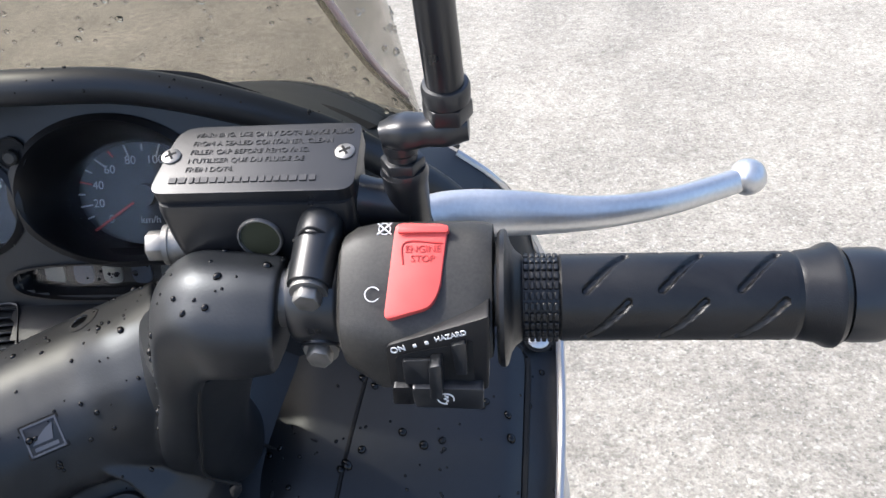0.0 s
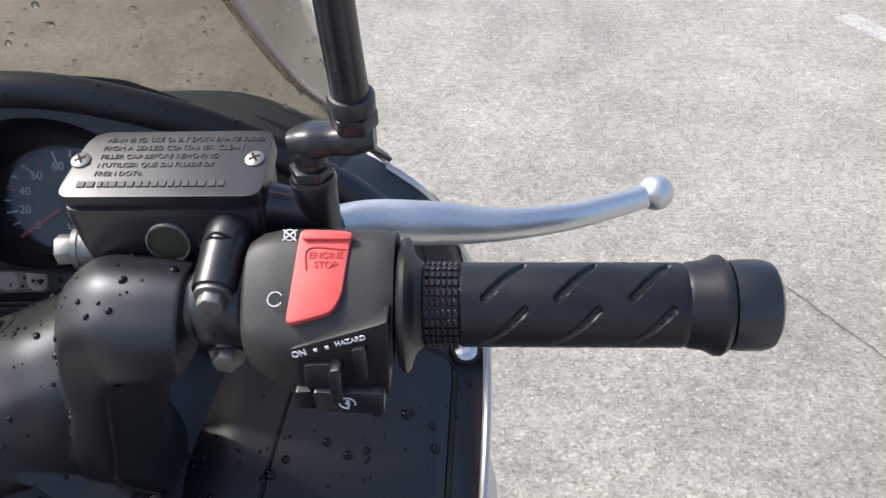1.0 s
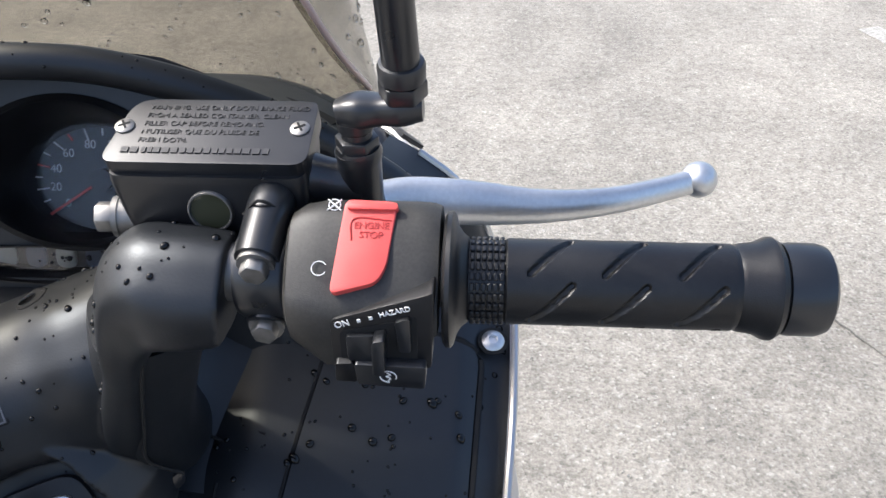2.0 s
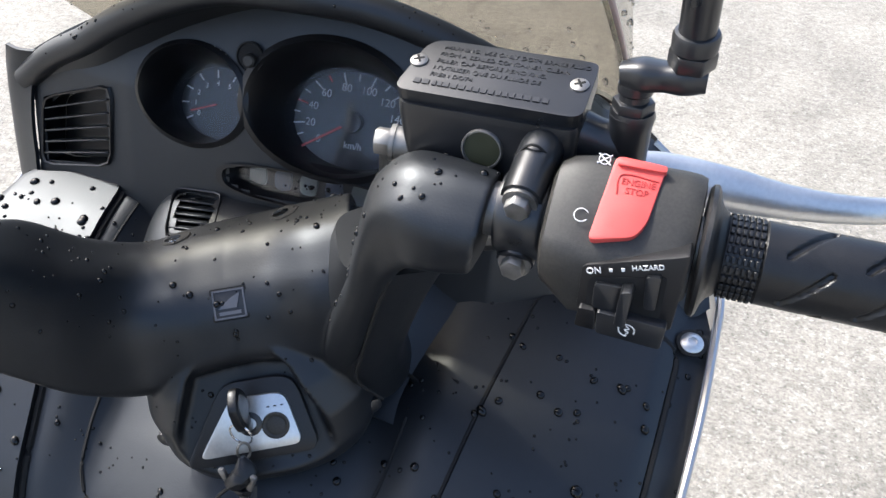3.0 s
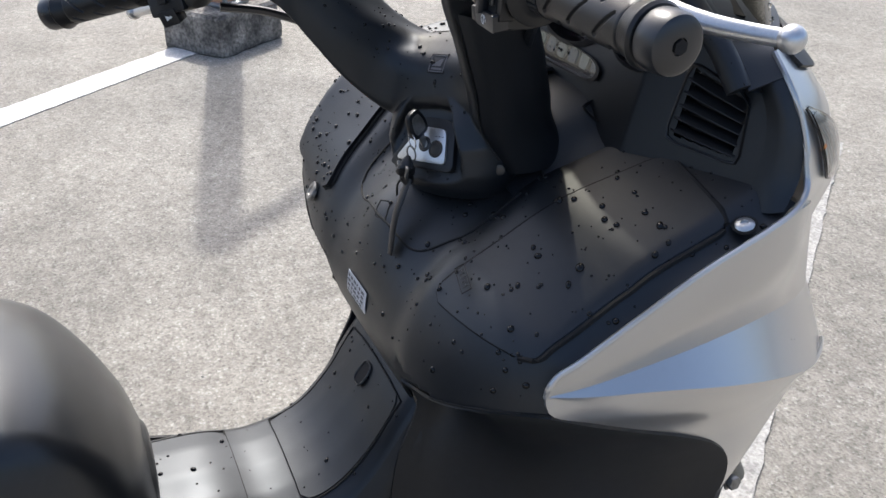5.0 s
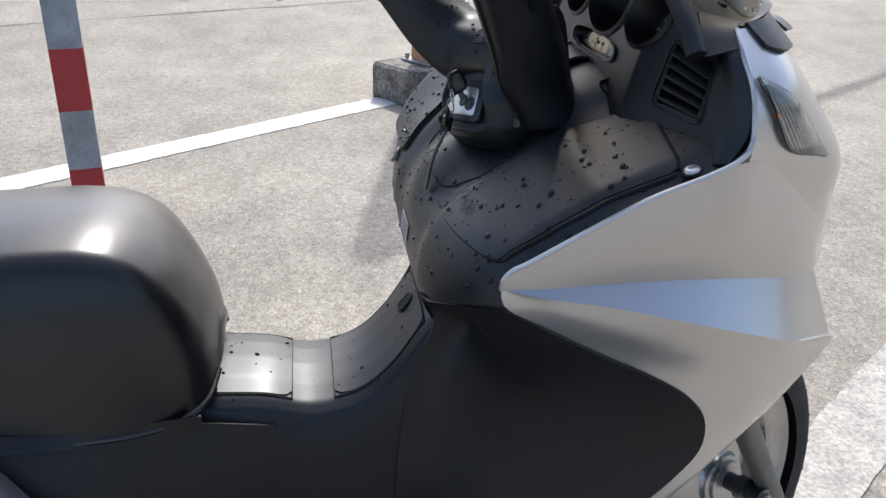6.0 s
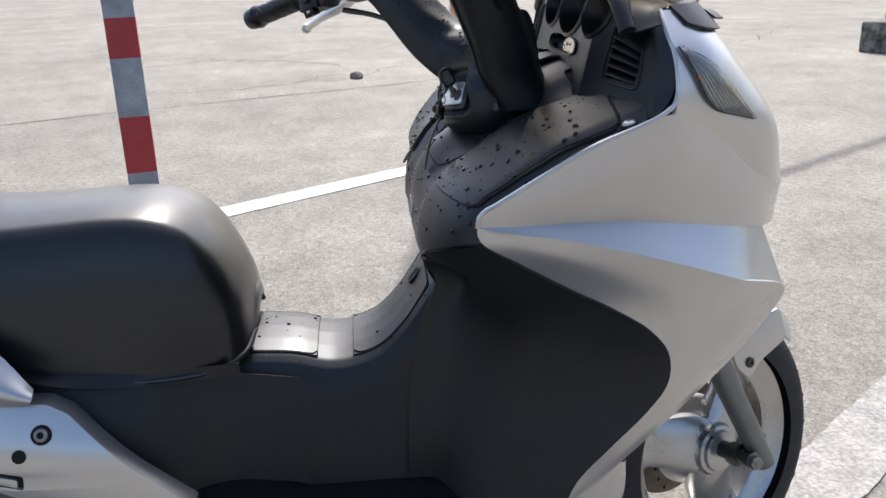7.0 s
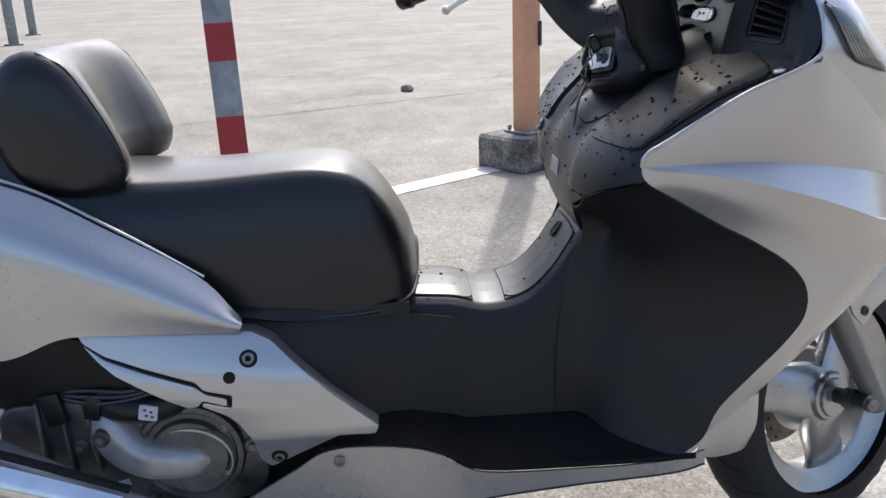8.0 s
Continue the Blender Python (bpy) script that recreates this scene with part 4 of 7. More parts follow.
# console below the dash with its own vents, and the wings beside it
for side in (1, -1):
    f4 = lambda *pts: [(side * x, y, z) for x, y, z in pts]
    if side > 0:
        bm = skin([f4((0.0, 0.462, 0.915), (0.05, 0.462, 0.915), (0.078, 0.464, 0.910), (0.097, 0.466, 0.893), (0.132, 0.462, 0.8785), (0.146, 0.462, 0.868)), f4((0.0, 0.428, 0.910), (0.045, 0.428, 0.909), (0.072, 0.428, 0.900), (0.094, 0.428, 0.884), (0.121, 0.428, 0.870), (0.133, 0.429, 0.858)), f4((0.0, 0.395, 0.893), (0.045, 0.395, 0.891), (0.070, 0.395, 0.884), (0.090, 0.395, 0.869), (0.112, 0.395, 0.856), (0.122, 0.395, 0.846)), f4((0.0, 0.345, 0.826), (0.05, 0.345, 0.832), (0.072, 0.345, 0.842), (0.086, 0.345, 0.842), (0.104, 0.345, 0.836), (0.111, 0.345, 0.826))], 48, 48, 0.003)
        hole = [f for f in bm.faces if 0.434 < f.calc_center_median().y < 0.458 and 0.074 < abs(f.calc_center_median().x) < 0.090]
        bmesh.ops.delete(bm, geom=hole, context="FACES")
        part("console", bm, PLASTIC, scooter, "raised black console under the dashboard")
        vent("console_vent", f4((0.100, 0.4655, 0.9045), (0.074, 0.454, 0.9155), (0.0705, 0.428, 0.9045), (0.0925, 0.436, 0.8935)), 6, scooter, 0.012)
    else:
        bm = skin([f4((0.0, 0.446, 0.917), (0.06, 0.446, 0.917), (0.112, 0.447, 0.914), (0.14, 0.454, 0.892), (0.158, 0.456, 0.870)), f4((0.0, 0.425, 0.918), (0.06, 0.425, 0.916), (0.112, 0.425, 0.911), (0.134, 0.428, 0.886), (0.148, 0.429, 0.860)), f4((0.0, 0.385, 0.898), (0.055, 0.385, 0.897), (0.10, 0.385, 0.888), (0.122, 0.385, 0.862), (0.134, 0.385, 0.845)), f4((0.0, 0.345, 0.826), (0.055, 0.345, 0.826), (0.095, 0.345, 0.822), (0.108, 0.345, 0.818), (0.118, 0.345, 0.812))], 48, 48, 0.003)
        hole = [f for f in bm.faces if 0.404 < f.calc_center_median().y < 0.435 and lerp(0.064, 0.076, (f.calc_center_median().y - 0.404) / 0.031) < abs(f.calc_center_median().x) < lerp(0.093, 0.107, (f.calc_center_median().y - 0.404) / 0.031) and f.calc_center_median().z > 0.88]
        bmesh.ops.delete(bm, geom=hole, context="FACES")
        part("console", bm, PLASTIC, scooter, "raised black console under the dashboard")
        vent("console_vent", f4((0.112, 0.438, 0.9175), (0.074, 0.440, 0.9195), (0.060, 0.400, 0.9085), (0.096, 0.397, 0.9050)), 6, scooter, 0.012)
    # bezel between dashboard and silver edge
    inn = [tuple(dash(side * x, z, 0.0015)) for x, z in ((0.244, 0.885), (0.2445, 0.915), (0.245, 0.94), (0.240, 0.972), (0.226, 0.995))] if side < 0 else [tuple(dash(side * x, z, 0.0015)) for x, z in ((0.243, 0.872), (0.242, 0.90), (0.238, 0.932), (0.229, 0.953), (0.206, 0.980))]
    sk = 0.0 if side > 0 else -0.026
    out = f4((0.292, 0.506, 0.876), (0.292, 0.509, 0.910), (0.288, 0.509, 0.935), (0.279, 0.502, 0.963), (0.258, 0.489, 0.998)) if side < 0 else f4((0.2735, 0.486, 0.879), (0.2655, 0.504, 0.902), (0.255, 0.5065, 0.938), (0.240, 0.500, 0.968), (0.214, 0.501, 0.988))
    out = [(x, y + sk, z) for x, y, z in out]
    mid = [tuple((Vector(p) + Vector(q)) / 2 + Vector((side * 0.006, -0.004, 0))) for p, q in zip(inn, out)]
    part("bezel", skin([inn, mid, out], 24, 10, 0.003), PLASTIC, scooter, "black bezel beside the dashboard")
    if side > 0:
        continue
    low = f4((0.165, 0.437, 0.893), (0.245, 0.446, 0.885), (0.269, 0.506, 0.881))
    low2 = f4((0.165, 0.478, 0.880), (0.245, 0.478, 0.875), (0.269, 0.49, 0.872))
    part("sill_trim", skin([low, low2], 12, 4, 0.002), PLASTIC, scooter)

# the far flank of the nose sits a little further back
for ob in list(scene.objects):
    if ob.type == "MESH" and ob.name.split(".")[0] in ("side_fairing", "edge_trim", "upper_cowl", "headlight", "reflector", "lens_rib", "lens_step", "lens_rim", "bulb"):
        for v in ob.data.vertices:
            if v.co.x < -0.15:
                v.co.y += 0.21 * (v.co.x + 0.15)

# ---- tunnel, foot boards, seat and tail ----
TUN = spline([(0, 0.253, 0.635), (0, 0.236, 0.612), (0, 0.205, 0.566), (0, 0.165, 0.530), (0, 0.105, 0.517), (0, 0.05, 0.5295), (0, 0.0, 0.534), (0, -0.08, 0.541), (0, -0.30, 0.56)], 60)


def tunnel(q, s, lift=0.0):
    """A place on the tunnel: q from -1 to 1 across, s from 0 at the shield to 1 under the seat."""
    i = min(max(s, 0), 1) * 59
    k = min(int(i), 58)
    p = TUN[k].lerp(TUN[k + 1], i - k)
    a, sg = abs(q), math.copysign(1, q)
    x, drop = table(((0, 0.0), (0.45, 0.074), (0.55, 0.088), (0.68, 0.101), (1.0, 0.122)), a), table(((0, 0.0), (0.25, 0.0025), (0.45, 0.009), (0.55, 0.019), (0.68, 0.048), (1.0, 0.5)), a)
    base = 0.335
    z = p.z - drop if a <= 0.68 else lerp(p.z - 0.048, base, (a - 0.68) / 0.32)
    return Vector((sg * x, p.y, z + lift))


bm = grid_mesh([[tunnel(-0.57 + 1.14 * i / 44, j / 59) for i in range(45)] for j in range(60)])
part("tunnel", bm, PLASTIC, scooter, "black centre tunnel between the foot boards")
# flanks in a rougher, less shiny black than the tunnel's top
for side in (1, -1):
    part("tunnel_side", grid_mesh([[tunnel(side * (0.57 + 0.43 * i / 18), j / 59) for i in range(19)] for j in range(60)]), FOOT_WELL, scooter, "dull black flank of the tunnel")


def tunnel_lid(s0, s1, w, label):
    rows = []
    for j in range(24):
        v = j / 23
        e = 1.0
        for q in (v, 1 - v):
            if q < 0.14:
                e = min(e, 1 - 0.14 * (1 - math.sqrt(max(0, 1 - (1 - q / 0.14) ** 2))))
        rows.append([tunnel(w * e * (2 * i / 20 - 1), lerp(s0, s1, v), 0.0022) for i in range(21)])
    bm = grid_mesh(rows)
    thicken(bm, 0.003)
    ob = part("tunnel_lid", bm, PLASTIC, scooter, label)
    rim = [tunnel(w * 1.03, lerp(s0, s1, i / 20), 0.0012) for i in range(21)] + [tunnel(w * 1.03 * (1 - 2 * i / 16), s1, 0.0012) for i in range(17)] + [tunnel(-w * 1.03, lerp(s1, s0, i / 20), 0.0012) for i in range(21)] + [tunnel(w * 1.03 * (2 * i / 16 - 1), s0, 0.0012) for i in range(17)]
    seam(rim, 0.0011, scooter)
    return ob


front_lid = tunnel_lid(0.03, 0.283, 0.42, "curved black tunnel cover with a finger hole")
m = axes(tunnel(0, 0.075, 0.005), (1, 0, 0), (0, -0.75, 0.6))
part("finger_hole", prism(oval(0.009, 0.013, 24, 3), -0.003, 0.0005, m), GAP, front_lid, "small dark finger hole")
part("hole_rim", tube([tuple(m @ Vector((x, y, 0.0005))) for x, y in oval(0.0095, 0.0135, 24, 3)] + [tuple(m @ Vector((0.0095, 0, 0.0005)))], 0.0014, 40, 6), PLASTIC, front_lid)
tunnel_lid(0.37, 0.60, 0.42, "flat black fuel lid in the tunnel")

for side in (1, -1):
    f4 = lambda *pts: [(side * x, y, z) for x, y, z in pts]
    # concave foot well from the tunnel out to the fairing's border
    at = lambda x: tuple(shield(side * x, shield_end(x)))
    inner = [at(0.10), *f4((0.094, 0.250, 0.63), (0.098, 0.225, 0.56), (0.108, 0.21, 0.47), (0.118, 0.205, 0.40), (0.120, 0.203, 0.335))]
    mid = [at(0.19), *f4((0.182, 0.300, 0.66), (0.175, 0.35, 0.58), (0.178, 0.365, 0.50), (0.178, 0.338, 0.42), (0.172, 0.285, 0.318))]
    edge = [at(0.268), *f4(*BORDER[3:])]
    part("foot_well", skin([inner, [tuple(Vector(p) + Vector((side * (0.006 if k else 0.012), 0.040 if k else 0.004, 0.0))) for k, p in enumerate(inner)], mid, edge], 50, 36, 0.003), FOOT_WELL, scooter, "black foot well panel behind the fairing")
    seam([shield(side * (0.10 + 0.168 * i / 20), shield_end(0.10 + 0.168 * i / 20), 0.0004) for i in range(21)], 0.0011, scooter)
    # foot board with its raised rim
    o = f4((0.225, 0.395, 0.303), (0.225, 0.20, 0.303), (0.225, 0.06, 0.312), (0.225, -0.02, 0.352), (0.228, -0.10, 0.358), (0.228, -0.16, 0.36))
    i2 = f4((0.12, 0.240, 0.334), (0.12, 0.15, 0.335), (0.12, 0.06, 0.336), (0.12, -0.02, 0.37), (0.12, -0.10, 0.38), (0.12, -0.16, 0.385))
    part("foot_board", skin([i2, o], 40, 8, 0.004), MAT, scooter, "black ribbed foot board")
    part("board_edge", tube(o, 0.0045, 50, 8), MAT, scooter)
    # black side panel under the seat
    pa = f4((0.098, 0.06, 0.495), (0.115, -0.05, 0.52), (0.15, -0.14, 0.545), (0.17, -0.30, 0.565), (0.18, -0.60, 0.60))
    pb = f4((0.108, 0.06, 0.43), (0.135, -0.05, 0.45), (0.18, -0.14, 0.46), (0.200, -0.24, 0.49), (0.198, -0.34, 0.515), (0.19, -0.60, 0.55))
    pc = f4((0.122, 0.06, 0.34), (0.15, -0.05, 0.37), (0.195, -0.14, 0.375), (0.205, -0.24, 0.43), (0.195, -0.34, 0.475), (0.185, -0.60, 0.51))
    part("side_panel", skin([pa, pb, pc], 40, 14, 0.003), FOOT_WELL, scooter, "black panel below the seat")
    # silver sill under the board
    a = f4((0.2255, 0.410, 0.312), (0.226, 0.375, 0.300), (0.228, 0.20, 0.296), (0.229, 0.062, 0.306), (0.231, 0.02, 0.334), (0.233, -0.03, 0.352), (0.235, -0.148, 0.358), (0.235, -0.20, 0.328), (0.235, -0.30, 0.268))
    c = f4((0.225, 0.410, 0.290), (0.226, 0.375, 0.280), (0.228, 0.20, 0.270), (0.228, 0.062, 0.256), (0.228, 0.02, 0.248), (0.228, -0.03, 0.241), (0.226, -0.148, 0.228), (0.224, -0.20, 0.217), (0.222, -0.30, 0.205))
    part("sill", skin([a, c], 60, 8, 0.004), SILVER, scooter, "silver lower sill panel")
    part("belly_pan", skin([c, f4((0.10, 0.36, 0.22), (0.10, 0.2, 0.19), (0.10, 0.06, 0.18), (0.10, -0.05, 0.17), (0.10, -0.15, 0.17), (0.1, -0.2, 0.17), (0.1, -0.3, 0.17))], 30, 5, 0.003), PLASTIC_DARK, scooter, "dark underside")
    at = Vector((side * 0.2345, -0.133, 0.341))
    part("sill_screw", turned([(0, 0.0085), (0.003, 0.0085), (0.004, 0.007), (0.004, 0.004), (0.002, 0.0035)], axes(at, (side, 0, 0), (0, 0, 1)), 20), STEEL, scooter)

# ---- seat ----
def seat_ring(y, half, top, bottom, crown, flat):
    """One cross-section of the seat."""
    out = []
    for i in range(33):
        t = -1 + 2 * i / 32
        a = abs(t)
        if a < 0.62:
            x = half * 0.80 * t / 0.62
            z = top - crown * (a / 0.62) ** 2.4
        else:
            k = (a - 0.62) / 0.38
            x = math.copysign(half * (0.80 + 0.20 * math.sin(min(1, k * 1.35) * 1.5708) + flat * k * k), t)
            z = lerp(top - crown, bottom, k**1.25)
        out.append(Vector((x, y, z + 0.08 * x * smooth_ramp(z, 0.55, 0.68))))
    return out


def seat_rows(keys, n, ease):
    """Cross-sections between the keys, by a smooth curve through each column."""
    k = np.array(keys)[::-1]
    slope = np.gradient(k, k[:, 0], axis=0)
    out = []
    for i in range(n):
        y = keys[0][0] + (keys[-1][0] - keys[0][0]) * (i / (n - 1)) ** ease
        j = min(max(int(np.searchsorted(k[:, 0], y)) - 1, 0), len(k) - 2)
        h = k[j + 1, 0] - k[j, 0]
        t = (y - k[j, 0]) / h
        v = (2 * t**3 - 3 * t**2 + 1) * k[j] + (t**3 - 2 * t**2 + t) * h * slope[j] + (3 * t**2 - 2 * t**3) * k[j + 1] + (t**3 - t**2) * h * slope[j + 1]
        out.append(seat_ring(y, v[1], v[2], v[3], v[4], 0.0))
    return out


SEAT_KEYS = ((-0.004, 0.060, 0.604, 0.556, 0.020), (-0.010, 0.086, 0.628, 0.545, 0.026), (-0.023, 0.110, 0.658, 0.537, 0.028), (-0.043, 0.128, 0.692, 0.533, 0.024), (-0.066, 0.141, 0.720, 0.532, 0.020), (-0.090, 0.149, 0.737, 0.533, 0.018), (-0.12, 0.156, 0.748, 0.534, 0.018), (-0.16, 0.162, 0.751, 0.536, 0.017), (-0.22, 0.168, 0.749, 0.542, 0.017), (-0.29, 0.173, 0.746, 0.55, 0.018), (-0.36, 0.178, 0.746, 0.56, 0.018), (-0.44, 0.182, 0.752, 0.575, 0.020), (-0.52, 0.182, 0.760, 0.59, 0.020))
rows = seat_rows(SEAT_KEYS, 56, 1.7)
nose = [[Vector((p.x * k, p.y + d, lerp(p.z, 0.592, 1 - k))) for p in rows[0]] for k, d in ((0.25, 0.006), (0.6, 0.005), (0.85, 0.003))]
bm = grid_mesh([*nose, *rows])
bm.faces.new([bm.verts.new(p) for p in nose[0]])
bmesh.ops.remove_doubles(bm, verts=bm.verts, dist=0.0002)
seat = part("rider_seat", bm, SEAT, scooter, "long padded seat in smooth black vinyl", sharp=60)
rim = [tuple(r[-1] + Vector((0.001, 0, 0))) for r in rows]
for side in (1, -1):
    part("seat_piping", tube([(side * abs(x), y, z) for x, y, z in rim[::6]], 0.004, 50, 8), SATIN, seat)

PASS = ((-0.50, 0.165, 0.80, 0.60, 0.02), (-0.56, 0.178, 0.838, 0.61, 0.02), (-0.64, 0.18, 0.845, 0.63, 0.02), (-0.78, 0.165, 0.85, 0.66, 0.02), (-0.92, 0.13, 0.845, 0.70, 0.02), (-0.98, 0.09, 0.82, 0.74, 0.02))
bm = grid_mesh(seat_rows(PASS, 24, 1.0))
part("passenger_seat", bm, SEAT, seat, "raised passenger seat behind the backrest", sharp=60)

# backrest: a rounded bolster across the seat, tipped back
def backrest_ring(q):
    """Side outline of the bolster at q from -1 to 1 across."""
    pts = [(-0.400, 0.738), (-0.388, 0.765), (-0.398, 0.805), (-0.425, 0.862), (-0.452, 0.905), (-0.485, 0.925), (-0.525, 0.918), (-0.555, 0.88), (-0.560, 0.82), (-0.545, 0.76), (-0.50, 0.728), (-0.44, 0.722)]
    c = Vector((-0.475, 0.80))
    a = abs(q)
    shrink = 1 - 0.30 * max(0, (a - 0.80) / 0.20) ** 2.6
    loop = [c + (Vector(p) - c) * shrink for p in pts]
    dy = -0.052 * max(0.0, 1 - (a / 0.72) ** 2) ** 1.3
    out = []
    for p in spline([(0.0, *p) for p in loop] + [(0.0, *loop[0])], 33)[:-1]:
        front_part = max(0.0, 1 - max(0.0, -0.40 - p.y) / 0.09)
        out.append(Vector((q * 0.172, p.y - 0.005 + 0.008 * min(0.0, q) + dy * front_part, p.z)))
    return out


bm = grid_mesh([backrest_ring(q) for q in (-1, -0.97, -0.92, -0.86, -0.8, -0.65, -0.5, -0.3, -0.1, 0.1, 0.3, 0.5, 0.65, 0.8, 0.86, 0.92, 0.97, 1)], True, True)
backrest = part("backrest", bm, SEAT, scooter, "padded black vinyl rider backrest", sharp=60)
for side in (1, -1):
    part("piping", tube([(p.x, p.y, p.z) for p in backrest_ring(side * 0.87)[2:14:2]], 0.0010, 40, 6), SATIN, backrest)

# ---- tail panels ----
def belly(z):
    """Bulge of the engine side covers at a height, and its slope: the upper part leans in, the foot tucks under."""
    if z < 0.392:
        return 0.35 * (z - 0.392) + 0.002, 0.35
    if z < 0.46:
        return 0.03 * (0.46 - z), -0.03
    k = min(1.0, (z - 0.46) / 0.045)
    slope = -0.03 - 0.42 * k
    flat = min(z, 0.505) - 0.46
    return -0.03 * (z - 0.46) - 0.42 * flat * flat / 0.09 - 0.42 * max(0.0, z - 0.505), slope


def side_plate(name, yz, x, depth, side, mat, label, bevel=0.008, r=0.012, lean=0.0):
    """A moulded side panel given by its outline seen from the side."""
    m = Matrix(((0, 0, side, side * x), (1, 0, 0, 0), (0, 1, 0, 0), (0, 0, 0, 1)))
    b = prism(rounded(yz, r, 4), -depth, 0, m, bevel, 3)
    if lean:
        for k in range(30):
            bmesh.ops.bisect_plane(b, geom=[*b.verts, *b.edges, *b.faces], plane_co=(0, 0, 0.335 + 0.0078 * k), plane_no=(0, 0, 1))
        for v in b.verts:
            v.co.x += side * belly(v.co.z)[0]
    return part(name, b, mat, scooter, label, sharp=25)


for side in (1, -1):
    f4 = lambda *pts: [(side * x, y, z) for x, y, z in pts]
    top = f4((0.215, -0.252, 0.562), (0.200, -0.30, 0.615), (0.192, -0.416, 0.688), (0.182, -0.535, 0.75), (0.165, -0.75, 0.795), (0.10, -1.02, 0.80))
    mid = f4((0.232, -0.250, 0.556), (0.236, -0.32, 0.588), (0.234, -0.42, 0.64), (0.226, -0.54, 0.69), (0.205, -0.75, 0.735), (0.12, -1.05, 0.765))
    low = f4((0.230, -0.256, 0.547), (0.230, -0.33, 0.550), (0.230, -0.40, 0.552), (0.229, -0.485, 0.553), (0.215, -0.60, 0.52), (0.12, -1.04, 0.70))
    part("tail_fairing", skin([top, mid, low], 50, 16, 0.004), SILVER, scooter, "silver tail fairing below the seat", sharp=28)
    part("tail_trim", tube(f4((0.195, -0.300, 0.618), (0.190, -0.416, 0.694), (0.180, -0.535, 0.757), (0.163, -0.75, 0.80)), 0.0022, 40, 8), SILVER, scooter)
    # black infill between the seat and the fairing
    part("seat_base", skin([f4((0.13, -0.02, 0.54), (0.165, -0.2, 0.552), (0.175, -0.4, 0.58), (0.18, -0.56, 0.62), (0.16, -0.9, 0.70)), f4((0.13, -0.02, 0.52), (0.19, -0.26, 0.555), (0.198, -0.40, 0.67), (0.185, -0.54, 0.742), (0.16, -0.9, 0.78))], 40, 6, 0.003), PLASTIC_DARK, scooter)
    cover = side_plate("side_cover", [(-0.480, 0.560), (-0.343, 0.549), (-0.240, 0.543), (-0.214, 0.531), (-0.133, 0.453), (-0.072, 0.402), (-0.078, 0.390), (-0.129, 0.391), (-0.167, 0.371), (-0.229, 0.338), (-0.243, 0.354), (-0.248, 0.391), (-0.266, 0.420), (-0.280, 0.432), (-0.312, 0.448), (-0.310, 0.4535), (-0.272, 0.443), (-0.270, 0.4615), (-0.308, 0.471), (-0.318, 0.483), (-0.387, 0.505), (-0.439, 0.523), (-0.467, 0.540)], 0.2475, 0.03, side, SILVER, "silver engine side cover with recessed bolts", 0.0045, 0.004, -0.13)
    for y, z, r in ((-0.245, 0.510, 0.0125), (-0.216, 0.358, 0.0115)):
        m = axes((side * (0.2478 + belly(z)[0]), y, z), (side, 0, -belly(z)[1]), (0, 0, 1))
        part("bolt_well", turned([(-0.0005, r), (0.0008, r), (0.0008, r * 0.7)], m, 24), GAP, cover)
        part("bolt", turned([(0, r * 0.66), (0.003, r * 0.66), (0.004, r * 0.54), (0.004, r * 0.34), (0.0005, r * 0.32), (0.0005, 0)], m, 20), STEEL, cover, "steel socket bolt")
    part("plug_hole", turned([(-0.0005, 0.0085), (0.0012, 0.0082), (0.0006, 0.0)], axes((side * (0.2478 + belly(0.487)[0]), -0.272, 0.487), (side, 0, -belly(0.487)[1]), (0, 0, 1)), 24), GAP, cover, "round dark hole")
    # folded passenger foot rest
    side_plate("passenger_foot_rest", [(-0.467, 0.5375), (-0.438, 0.5175), (-0.387, 0.4985), (-0.319, 0.476), (-0.306, 0.4645), (-0.278, 0.457), (-0.279, 0.4455), (-0.311, 0.4565), (-0.318, 0.448), (-0.331, 0.4465), (-0.355, 0.458), (-0.390, 0.478), (-0.425, 0.498), (-0.448, 0.517)], 0.2470, 0.03, side, SILVER, "folded silver passenger foot rest", 0.003, 0.004, -0.13)
    side_plate("foot_rest_recess", [(-0.455, 0.530), (-0.387, 0.5075), (-0.318, 0.485), (-0.306, 0.473), (-0.271, 0.4625), (-0.273, 0.443), (-0.315, 0.452), (-0.40, 0.475), (-0.43, 0.500)], 0.2425, 0.012, side, GAP, "dark slot round the foot rest", 0.0, 0.003, 0.1)

for side in (1, -1):
    part("inner_panel", block((0.012, 0.20, 0.12), pose(side * 0.160, -0.235, 0.300), 0.004), PLASTIC_DARK, scooter, "black panel behind the foot board")
# ---- engine and rear wheel ----
CAST_DARK = material("grimy_cast_alloy", (0.16, 0.155, 0.145), 0.55, metal=0.6, stain=(22, 0.4), grain=(300, 0.25), bump=(260, 0.0008))
engine = part("crankcase", block((0.28, 0.36, 0.24), pose(0.02, -0.43, 0.32, -8), 0.05, 4), CAST_DARK, scooter, "grimy grey cast alloy engine case")
SIDE = Matrix(((0, 0, 1, 0), (1, 0, 0, 0), (0, 1, 0, 0), (0, 0, 0, 1)))
part("case_plate", prism(rounded([(-0.470, 0.445), (-0.345, 0.455), (-0.268, 0.415), (-0.238, 0.345), (-0.245, 0.270), (-0.33, 0.245), (-0.52, 0.27), (-0.62, 0.33), (-0.62, 0.43)], 0.03, 5), 0.12, 0.186, SIDE, 0.008, 3), CAST, engine, "ribbed alloy case cover")
